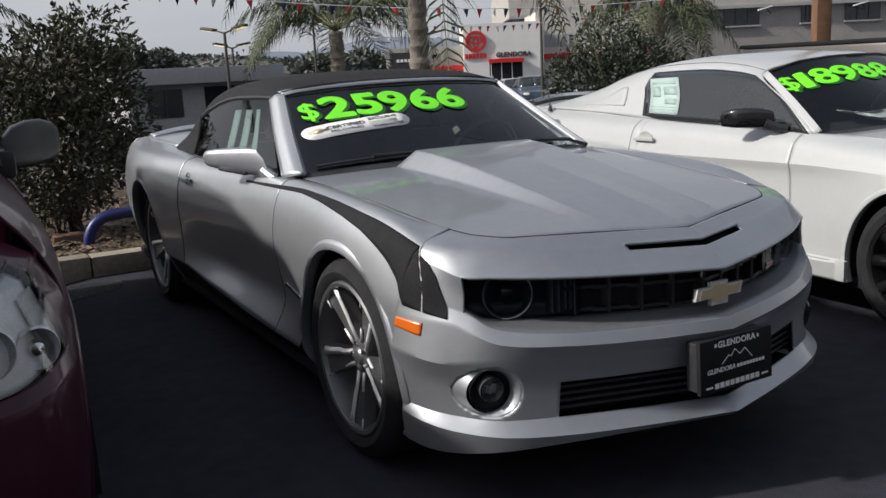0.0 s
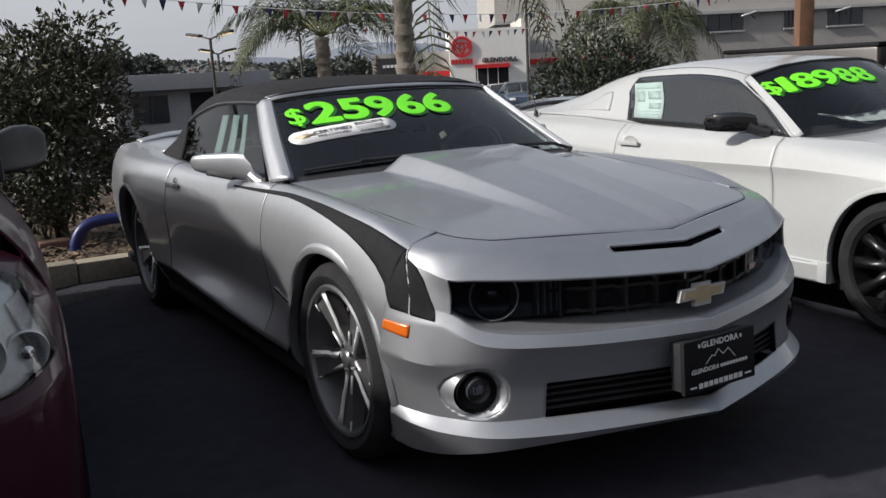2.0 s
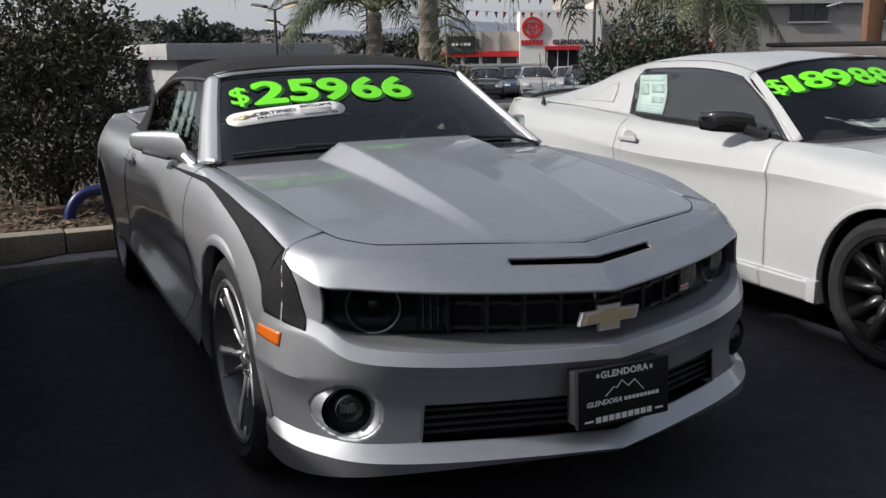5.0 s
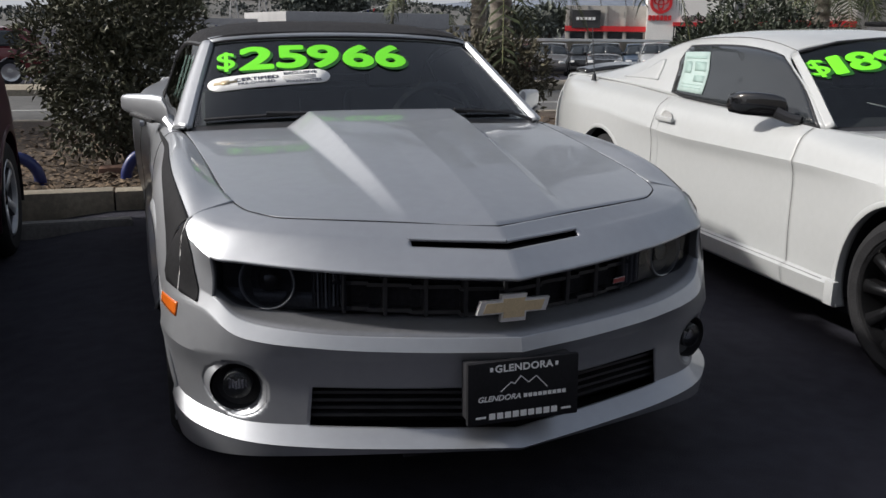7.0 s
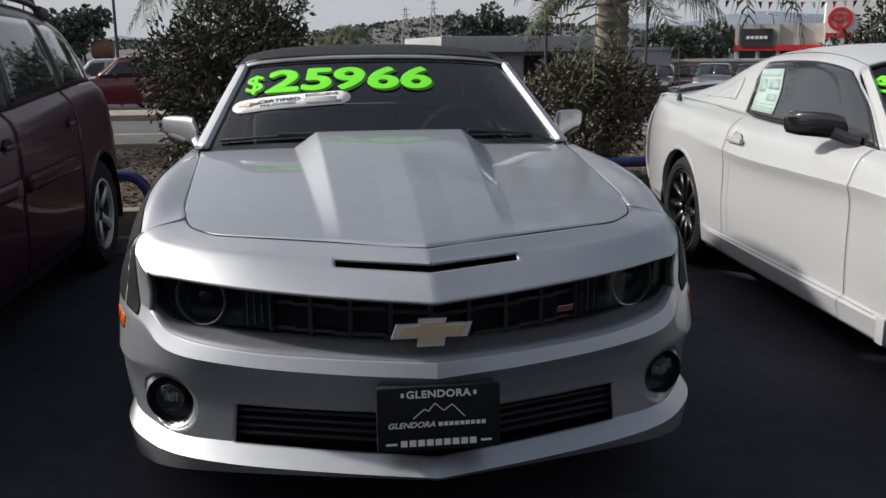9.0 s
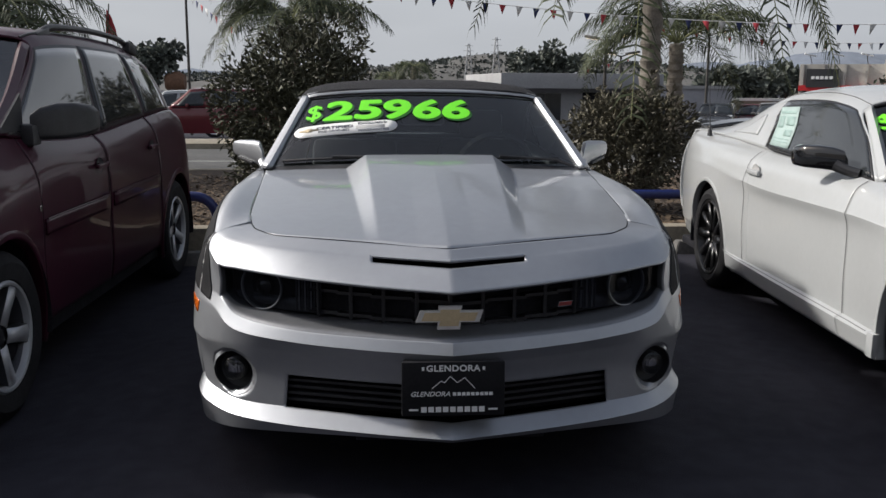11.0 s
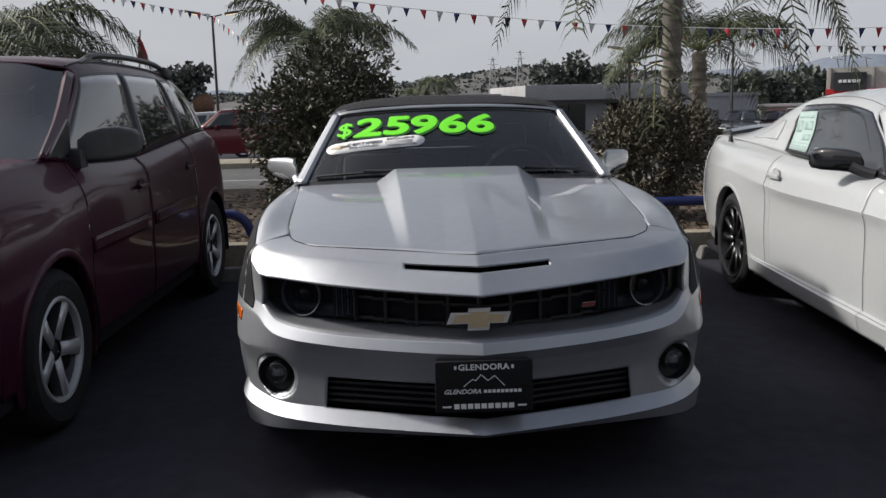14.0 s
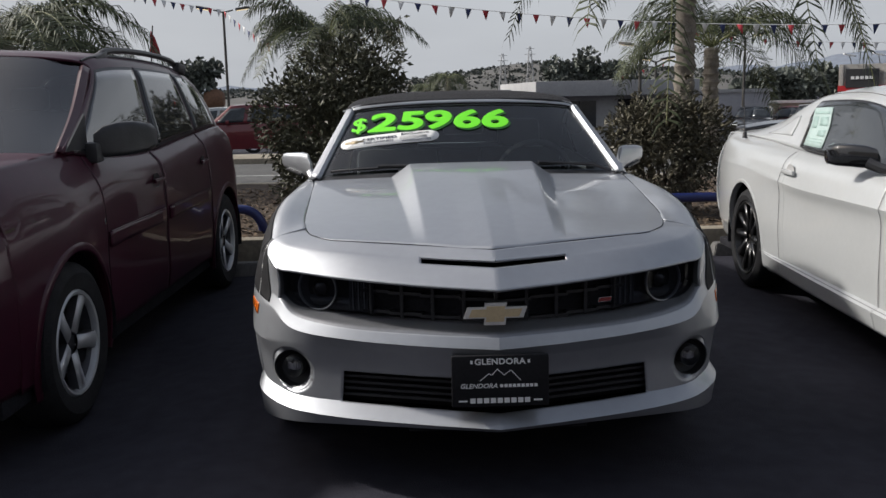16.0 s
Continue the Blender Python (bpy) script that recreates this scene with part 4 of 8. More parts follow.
    # fog lamps
    for s in (-1, 1):
        fog = new("fog_lamp")
        fog.parent = car
        cloud = np.array([cover[s].at(2.5 + 2.2 * a / 30, 3 + 3 * b / 24) for a in range(31) for b in range(25)])
        rings = []
        for rad, inset in ((0.079, 0.0005), (0.0755, 0.002), (0.066, None)):
            ring = []
            for k in range(40):
                c, d = math.cos(2 * math.pi * k / 40), math.sin(2 * math.pi * k / 40)
                x, z = s * 0.711 + rad * c, 0.404 + rad * d
                if inset is None:
                    y = 0.250 + 0.30 * (abs(x) - 0.711)
                else:
                    dist = (cloud[:, 0] - x) ** 2 + (cloud[:, 2] - z) ** 2
                    near = np.argsort(dist)[:6]
                    y = float((cloud[near, 1] / (dist[near] + 1e-6)).sum() / (1 / (dist[near] + 1e-6)).sum()) + inset
                ring.append((x, y, z))
            rings.append(ring)
        bm = bmesh.new()
        rows = [[bm.verts.new(p) for p in ring] for ring in rings]
        for a, b in zip(rows, rows[1:]):
            for k in range(40):
                bm.faces.new((a[k], a[(k + 1) % 40], b[(k + 1) % 40], b[k]))
        bmesh.ops.recalc_face_normals(bm, faces=bm.faces)
        part("bezel", bm, silver, fog)
        part("bowl", lathe([(0.068, 0.022), (0.064, 0.055), (0.056, 0.062), (0.04, 0.07), (0.001, 0.072)], 36, m=Matrix.Translation((s * 0.711, 0.222, 0.404)) @ Matrix.Rotation(radians(90 + s * 16), 4, "Z")), plastic, fog)
        inner = Matrix.Translation((s * 0.706, 0.238, 0.412)) @ Matrix.Rotation(radians(90 + s * 12), 4, "Z")
        part("lamp", lathe([(0.001, 0.035), (0.02, 0.028), (0.034, 0.006), (0.038, -0.002), (0.039, 0.03)], 32, m=inner), lamp_dark, fog)
        for k in range(6):
            part("reflector_flute", box(0.004 + 0.004 * abs(k - 2.5), 0.014, -0.0035, 0.0035, -0.013 - 0.002 * (k % 2), 0.010 + 0.003 * (k % 3), 0.001, m=inner @ pose(0, -0.021 + 0.0084 * k, 0)), lamp_shell, fog)
        part("lens", lathe([(0.001, -0.014), (0.02, -0.011), (0.034, -0.004), (0.040, 0.002)], 32, m=inner), clear_glass, fog).visible_shadow = False
    # lower intake
    intake = new("lower_intake")
    intake.parent = front
    bm = both(lambda s: Sheet([[(h, table([(0, 0.06), (0.25, 0.13), (0.56, 0.22)], h), z) for h in (0, 0.25, 0.56)] for z in (0.30, 0.44)], (), s).bm(nu=4, nv=1))
    part("backing", bm, cavity, intake, thick=0.006)
    for z in (0.332, 0.354, 0.376, 0.398):
        bm = bmesh.new()
        for s in (-1, 1):
            pts = [(s * h, table([(0, 0.012), (0.25, 0.085), (0.53, 0.170)], h), z) for h in (0.0, 0.25, 0.535)]
            for a, b in zip(pts, pts[1:]):
                a, b = (a, b) if s > 0 else (b, a)
                d = Vector(b) - Vector(a)
                box(0, math.hypot(d.x, d.y), 0, 0.03, -0.004, 0.004, 0, bm, pose(*a, 0, 0, math.degrees(math.atan2(d.y, d.x))))
        part("slat", bm, plastic, intake)
    # bow-tie badge and small grille badge
    badge = new("bow_tie_badge")
    badge.parent = front
    tie = [(-0.118, -0.016), (-0.103, 0.026), (-0.040, 0.026), (-0.038, 0.042), (0.044, 0.042), (0.040, 0.026), (0.118, 0.026), (0.103, -0.016), (0.040, -0.016), (0.036, -0.042), (-0.044, -0.042), (-0.040, -0.016)]
    stand = pose(-0.008, 0.014, 0.641, 84, 0, 0) @ Matrix.Diagonal((0.88, 0.86, 1, 1))
    part("rim", outline(tie, 0.016, stand), badge_chrome, badge)
    part("plate", outline([(x * 0.84, y * 0.70) for x, y in tie], 0.004, stand @ pose(0, 0, 0.015)), gold, badge)
    small = new("grille_badge")
    small.parent = front
    spot = pose(0.375, 0.140, 0.650, 86, 0, 20)
    part("plate", outline([(-0.028, -0.008), (0.023, -0.008), (0.028, 0.008), (-0.023, 0.008)], 0.006, spot), chrome, small)
    part("inlay", outline([(-0.025, -0.006), (0.021, -0.006), (0.025, 0.006), (-0.021, 0.006)], 0.003, spot @ pose(0, 0, 0.005)), red_lens, small)
    # dealer plate in a black frame
    plate = new("dealer_plate")
    plate.parent = front
    face = pose(0.0, -0.062, 0.437, 87, 0, 0) @ Matrix.Diagonal((1, 0.915, 1, 1))
    part("bracket", box(-0.152, 0.152, -0.085, 0.085, -0.06, -0.002, 0.008, m=face), plastic, plate)
    part("frame", box(-0.157, 0.157, -0.092, 0.092, -0.012, 0.006, 0.005, m=face), plate_black, plate)

    def on_plate(x0, y0):
        return lambda a, b, c: face @ Vector((x0 + a, y0 + b, 0.0062 + c))
    bm, w, h = lettering("GLENDORA", 0.020, 0.0008, spacing=1.08)
    bm.free()
    surface_text("GLENDORA", on_plate(-w / 2, 0.060), 0.020, 0.0008, 0.0, sticker_white, plate, "plate_letters", 1.08)
    bm, w2, h = lettering("GLENDORA", 0.0155, 0.0004, 0.25)
    bm.free()
    surface_text("GLENDORA", on_plate(-0.128, -0.024), 0.0155, 0.0004, 0.25, sticker_white, plate, "plate_letters")
    bars = [(-0.128 + w2 + 0.008 + 0.0138 * k, -0.128 + w2 + 0.0185 + 0.0138 * k, -0.022, -0.011) for k in range(9)]
    bars += [(-0.098 + 0.022 * k, -0.081 + 0.022 * k, -0.078, -0.060) for k in range(9)]
    for s in (-1, 1):
        bars += [(s * 0.121 - 0.014, s * 0.121 + 0.014, -0.0725, -0.0665), (s * 0.092 - 0.004, s * 0.092 + 0.004, 0.064, 0.076)]
    for x0, x1, y0, y1 in bars:
        part("plate_bar", box(x0, x1, y0, y1, 0.0062, 0.0075, 0, None, face), sticker_white, plate)
    peaks = [(-0.066, 0.0), (-0.037, 0.026), (-0.027, 0.020), (-0.010, 0.042), (0.012, 0.020), (0.020, 0.026), (0.034, 0.037), (0.066, 0.0)]
    bm = bmesh.new()
    for a, b in zip(peaks, peaks[1:]):
        d = math.hypot(b[0] - a[0], b[1] - a[1])
        box(0, d, -0.0013, 0.0013, 0.0062, 0.0075, 0, bm, face @ pose(a[0], a[1] + 0.002, 0, 0, 0, math.degrees(math.atan2(b[1] - a[1], b[0] - a[0]))))
    part("peak_line", bm, sticker_white, plate)
    # windscreen with frame
    screen_rows = [
        [(0, 1.375, 0.985), (0.25, 1.385, 0.983), (0.5, 1.42, 0.975), (0.66, 1.465, 0.966), (0.735, 1.50, 0.958)],
        [(0, 1.665, 1.150), (0.24, 1.673, 1.148), (0.47, 1.702, 1.138), (0.615, 1.742, 1.122), (0.668, 1.77, 1.112)],
        [(0, 1.95, 1.298), (0.22, 1.956, 1.295), (0.42, 1.978, 1.286), (0.54, 2.008, 1.275), (0.595, 2.035, 1.264)],
    ]
    back = 0.085
    screen_rows = [[(h, y + back, z) for h, y, z in row] for row in screen_rows]
    screen = {s: Sheet(screen_rows, (), s) for s in (-1, 1)}
    ws = new("windscreen")
    ws.parent = car
    part("glass", face_out(both(lambda s: screen[s].bm(nu=8, nv=12)), (0, 3, 0.5)), windshield_glass, ws).visible_shadow = False
    for s in (-1, 1):
        pillar = Sheet([[(h, y + back, z) for h, y, z in row] for row in (
            [(0.722, 1.478, 0.958), (0.655, 1.757, 1.112), (0.583, 2.018, 1.266)],
            [(0.742, 1.468, 0.968), (0.672, 1.750, 1.126), (0.598, 2.015, 1.284)],
            [(0.775, 1.50, 0.965), (0.705, 1.785, 1.122), (0.628, 2.045, 1.280)],
            [(0.798, 1.575, 0.945), (0.725, 1.84, 1.100), (0.645, 2.09, 1.255)])], (1,), s)
        part("pillar_frame", face_out(pillar.bm(nu=14, nv=3), (0, 1.9, 0.9)), silver, ws, thick=0.02)
    header = both(lambda s: Sheet([[(h, y - 0.008, z - 0.006) for h, y, z in screen_rows[2]], [(h, y - 0.002, z + 0.016) for h, y, z in screen_rows[2]], [(h * 1.02, y + 0.035, z + 0.028) for h, y, z in screen_rows[2]]], (1,), s).bm(nu=6, nv=3))
    part("header_frame", face_out(header, (0, 2.2, 0.9)), silver, ws, thick=0.015)
    part("header_gap", tube([(s * p.x, p.y - 0.006, p.z + 0.004) for s, p in [(-1, Vector(q)) for q in screen_rows[2][::-1]] + [(1, Vector(q)) for q in screen_rows[2][1:]]], 0.006, 6), seam_dark, ws)
    cowl = both(lambda s: Sheet([[(h * 0.98, y - 0.12, hood_height(h, min(y, 1.30)) - 0.035) for h, y, z in screen_rows[0]], [(h, y + 0.01, z + 0.004) for h, y, z in screen_rows[0]]], (), s).bm(nu=6, nv=2))
    part("cowl", face_out(cowl, (0, 1.4, 0)), plastic, car, thick=0.006)
    for x0, x1 in ((-0.60, -0.06), (-0.02, 0.52)):
        arm = new("wiper")
        arm.parent = car
        pts = [screen[-1 if x < 0 else 1].at(abs(x) / 0.735 * 3.9, 0.10 + 0.05 * k / 6) + Vector((0, -0.012, 0.008)) for k, x in enumerate([x0 + (x1 - x0) * i / 6 for i in range(7)])]
        part("blade", tube(pts, 0.007, 6), plastic, arm)
        part("arm", tube([pts[3] + Vector((0, -0.01, 0.01)), pts[6] + Vector((-0.02, -0.05, 0.0)), pts[6] + Vector((0.06, -0.09, -0.03))], 0.008, 6), plastic, arm)
    # soft top
    top_rows = [
        [(0, 1.975, 1.325), (0.25, 1.982, 1.322), (0.46, 2.0, 1.312), (0.585, 2.04, 1.292), (0.632, 2.075, 1.268)],
        [(0, 2.25, 1.362), (0.25, 2.25, 1.358), (0.46, 2.26, 1.345), (0.60, 2.28, 1.318), (0.660, 2.30, 1.272)],
        [(0, 2.75, 1.370), (0.25, 2.75, 1.366), (0.46, 2.74, 1.350), (0.61, 2.72, 1.318), (0.680, 2.72, 1.255)],
        [(0, 3.20, 1.325), (0.25, 3.19, 1.320), (0.47, 3.16, 1.300), (0.62, 3.12, 1.260), (0.715, 3.10, 1.165)],
        [(0, 3.55, 1.175), (0.25, 3.54, 1.170), (0.48, 3.50, 1.150), (0.65, 3.42, 1.110), (0.755, 3.36, 1.020)],
        [(0, 3.80, 1.02), (0.25, 3.79, 1.02), (0.5, 3.76, 1.01), (0.69, 3.66, 0.995), (0.775, 3.56, 0.965)],
    ]
    top_rows = [[(h, y + back * smooth((2.7 - y) / 0.6), z) for h, y, z in row] for row in top_rows]
    top = part("soft_top", face_out(both(lambda s: Sheet(top_rows, (), s).bm(nu=8, nv=8)), (0, 2.7, 0.7)), canvas, car, "black canvas soft top, closed", thick=0.02)
    for s in (-1, 1):
        rows = [[(0.632, 2.085, 1.262), (0.662, 2.30, 1.266), (0.682, 2.72, 1.250), (0.717, 3.10, 1.160), (0.757, 3.36, 1.015), (0.777, 3.56, 0.960)],
                [(0.695, 1.93, 1.13), (0.715, 2.25, 1.11), (0.735, 2.72, 1.10), (0.752, 3.06, 1.06), (0.770, 3.34, 0.99), (0.780, 3.56, 0.957)],
                [(0.782, 1.66, 0.944), (0.786, 2.2, 0.934), (0.790, 2.72, 0.940), (0.790, 3.05, 0.957), (0.786, 3.34, 0.968), (0.780, 3.56, 0.953)]]
        rows = [[(h, y + back * smooth((2.7 - y) / 0.6), z) for h, y, z in row] for row in rows]
        wall = Sheet(rows, (), s)
        part("side_glass", face_out(wall.bm(0.0, 3.0, nu=8, nv=6), (0, 2.5, 0.9)), tinted_glass, car, "tinted side window").visible_shadow = False
        part("top_quarter", face_out(wall.bm(3.0, 5.0, nu=8, nv=6, lift=0.004), (0, 2.5, 0.9)), canvas, top, thick=0.01)
        part("glass_seal", tube([wall.at(k / 8 * 3.0, 0.0) for k in range(9)], 0.010, 6), plastic, car)
        part("belt_seal", tube([wall.at(k / 8 * 3.0, 2.0) for k in range(9)], 0.007, 6), plastic, car)
        if s < 0:
            for a, b in ((0.62, 0.80), (0.98, 1.22), (1.40, 1.62)):
                part("window_sheet", face_out(wall.bm(a, b, nu=8, nv=6, lift=-0.008, lo=lambda u: 0.35, hi=lambda u: 1.55), (0, 2.5, 0.9)), paper_green, car, "pale green paper strip in the side window", thick=0.001)
        # mirror
        mir = new("door_mirror")
        mir.parent = car
        shell = bmesh.new()
        rows = []
        for k, (h, y, z, ry, rz) in enumerate([(0.797, 1.850, 0.950, 0.028, 0.018), (0.808, 1.885, 0.978, 0.045, 0.042), (0.826, 1.920, 0.998, 0.052, 0.060), (0.86, 1.965, 1.005, 0.052, 0.058), (0.91, 2.025, 1.010, 0.048, 0.050), (0.955, 2.075, 1.014, 0.042, 0.042), (0.980, 2.105, 1.016, 0.032, 0.033), (0.990, 2.117, 1.016, 0.018, 0.020)]):
            ring = []
            for i in range(20):
                a = 2 * math.pi * i / 20
                c, d = math.cos(a), math.sin(a)
                ring.append(shell.verts.new((s * h, y + ry * math.copysign(abs(c) ** 0.55, c), z + rz * math.copysign(abs(d) ** 0.55, d))))
            rows.append(ring)
        for a, b in zip(rows, rows[1:]):
            for i in range(20):
                shell.faces.new((a[i], a[(i + 1) % 20], b[(i + 1) % 20], b[i]))
        shell.faces.new(rows[0])
        shell.faces.new(rows[-1])
        bmesh.ops.recalc_face_normals(shell, faces=shell.faces)
        part("shell", shell, silver, mir, sharp=40)
        foot = bmesh.new()
        tube([(s * 0.775, 1.790, 0.925), (s * 0.788, 1.825, 0.937), (s * 0.802, 1.862, 0.960)], 0.022, 10, foot, 0.030)
        part("foot", foot, silver, mir)
        part("under_cap", box(-0.070, 0.070, -0.040, 0.040, -0.008, 0.008, 0.007, m=pose(s * 0.885, 1.998, 0.961, 0, -s * 10, s * 50)), plastic, mir)
    # cabin
    cabin = new("cabin")
    cabin.parent = car
    part("tub", box(-0.72, 0.72, 1.55, 3.6, 0.25, 0.62, 0.05), interior, cabin)
    dash = both(lambda s: Sheet([[(0, 1.38, 0.955), (0.35, 1.42, 0.955), (0.71, 1.58, 0.945)], [(0, 1.62, 0.965), (0.35, 1.64, 0.965), (0.71, 1.72, 0.945)], [(0, 1.78, 0.90), (0.35, 1.78, 0.90), (0.72, 1.8, 0.88)], [(0, 1.80, 0.62), (0.35, 1.80, 0.62), (0.72, 1.82, 0.62)]], (1,), s).bm(nu=5, nv=4))
    part("dashboard", face_out(dash, (0, 1.5, 0.5)), interior, cabin, thick=0.01)
    part("steering_wheel", lathe([(0.17, -0.014), (0.185, -0.018), (0.2, 0.0), (0.185, 0.018), (0.17, 0.014), (0.17, -0.014)], 32, m=pose(0.36, 1.90, 0.93, 0, 0, 90) @ pose(0, 0, 0, 0, -22, 0)), plastic, cabin)
    for s in (-1, 1):
        part("seat_back", box(-0.25, 0.25, -0.09, 0.09, 0, 0.62, 0.06, m=pose(s * 0.37, 2.55, 0.42, -12, 0, 0)), leather, cabin)
        part("headrest", box(-0.13, 0.13, -0.05, 0.05, 0, 0.17, 0.045, m=pose(s * 0.37, 2.68, 1.03, -10, 0, 0)), leather, cabin)
        part("seat_base", box(-0.25, 0.25, 1.95, 2.5, 0.40, 0.56, 0.05, m=pose(s * 0.37, 0, 0)), leather, cabin)
    part("rear_bench", box(-0.6, 0.6, 3.05, 3.3, 0.5, 1.0, 0.06), leather, cabin)
    part("rear_mirror", box(-0.11, 0.11, -0.02, 0.02, -0.035, 0.035, 0.02, m=pose(0, 2.05, 1.17)), plastic, cabin)
    # price and sticker on the glass
    price = new("price_lettering")
    price.parent = car

    def on_screen(base_h, base_v, tilt=0.0):
        def put(a, b, c):
            h = base_h + a
            v = base_v + (b + tilt * a) / 0.323
            v = min(1.985, v)
            half = 0.735 + (0.595 - 0.735) * v / 2
            u = min(4.0, abs(h) / half * 3.92)
            s = -1 if h < 0 else 1
            lo, hi = 0.0, 4.0
            for _ in range(18):
                mid = (lo + hi) / 2
                if abs(screen[s].at(mid, v).x) < abs(h):
                    lo = mid
                else:
                    hi = mid
            p = screen[s].at(lo, v)
            return p + Vector((0, -0.52, 0.85)) * (0.004 + c)
        return put
    return car, on_screen, screen, cover, flank, price


convertible, on_screen, screen_skin, cover_skin, flank_skin, price_group = build_convertible()
x = -0.592
for k, (glyph, size, wide) in enumerate([("$", 0.160, 0.078), ("2", 0.182, 0.150), ("5", 0.182, 0.140), ("9", 0.182, 0.140), ("6", 0.182, 0.140), ("6", 0.182, 0.140)]):
    fat = 0.0095 if k else 0.003
    for mat, name, dx, dz, grow in ((neon_dark, "digit_shadow", 0.008, -0.014, 0.004), (neon, "digit", 0.0, 0.0, 0.0)):
        put = on_screen(x + dx - grow / 2, (1.150 if k else 1.16) + (dz - grow / 2) / 0.323)
        fat_text(glyph, lambda a, b, c: put(a, b, c + (0.0016 if name == "digit" else 0)), wide + grow, size, fat + grow / 2, 0.10, mat, price_group, name)
    x += wide + 0.006
# certified sticker
sticker = new("window_sticker")
sticker.parent = convertible
put = on_screen(-0.645, 0.865, 0.075)
bm = bmesh.new()
cols = 40
top, bot = [], []
for k in range(cols + 1):
    px = 0.255 - 0.252 * math.cos(math.pi * k / cols)
    e = 0.055 if px < 0.055 else (0.455 if px > 0.455 else px)
    hh = math.sqrt(max(0.0, 0.052 ** 2 - (px - e) ** 2))
    top.append(bm.verts.new(put(px, hh, 0.0)))
    bot.append(bm.verts.new(put(px, -hh, 0.0)))
for k in range(cols):
    bm.faces.new((bot[k], bot[k + 1], top[k + 1], top[k]))
part("backing", bm, sticker_white, sticker, "white capsule sticker", thick=0.0008)
for text, x0, z0, size, bold, mat in (("CERTIFIED", 0.112, 0.002, 0.022, 0.0008, sticker_ink), ("PRE-OWNED", 0.124, -0.026, 0.018, 0.0002, sticker_ink), ("EXCLUSIVE", 0.315, 0.022, 0.018, 0.0005, sticker_ink), ("WARRANTIES", 0.315, -0.040, 0.018, 0.0005, sticker_ink)):
    bm, w, h = lettering(text, size, bold)
    bm.free()
    wide = {"CERTIFIED": 0.180, "PRE-OWNED": 0.150, "EXCLUSIVE": 0.140, "WARRANTIES": 0.150}[text]
    surface_text(text, lambda a, b, c: put(x0 + a * wide / w, z0 + b, c + 0.0012), size, bold, 0.0, mat, sticker, "sticker_letters", depth=0.0005)
for dz in (-0.004, -0.014, 0.006):
    bm = bmesh.new()
    v = [bm.verts.new(put(a, b, 0.0014)) for a, b in ((0.305, dz), (0.445, dz), (0.445, dz + 0.005), (0.305, dz + 0.005))]
    bm.faces.new(v)
    part("sticker_bar", bm, sticker_grey, sticker, thick=0.0004)
bm = bmesh.new()
bm.faces.new([bm.verts.new(put(0.075 + a, 0.004 + b, 0.0016)) for a, b in ((-0.05, -0.006), (-0.045, 0.010), (-0.015, 0.010), (-0.015, 0.017), (0.017, 0.017), (0.016, 0.010), (0.05, 0.010), (0.045, -0.006), (0.016, -0.006), (0.015, -0.013), (-0.017, -0.013), (-0.016, -0.006))])
part("sticker_emblem", bm, gold, sticker, thick=0.0004)
wheels = [("road_wheel", -1, 0.925, 0.362, 0.365, 0.245), ("road_wheel", -1, 3.78, 0.365, 0.365, 0.275), ("road_wheel", 1, 0.925, 0.362, 0.365, 0.245), ("road_wheel", 1, 3.78, 0.365, 0.365, 0.275)]
for name, s, y, z, r, w in wheels:
    wheel(name, convertible, pose(s * ((0.878 if y < 2 else 0.892) - w / 2 - 0.005), y, z) @ (Matrix() if s < 0 else TURN_BACK) @ Matrix.Rotation(0.3, 4, "X"), r, 0.276, w, 5, machined_edge, satin_alloy, split=0.8, caliper=red_caliper)

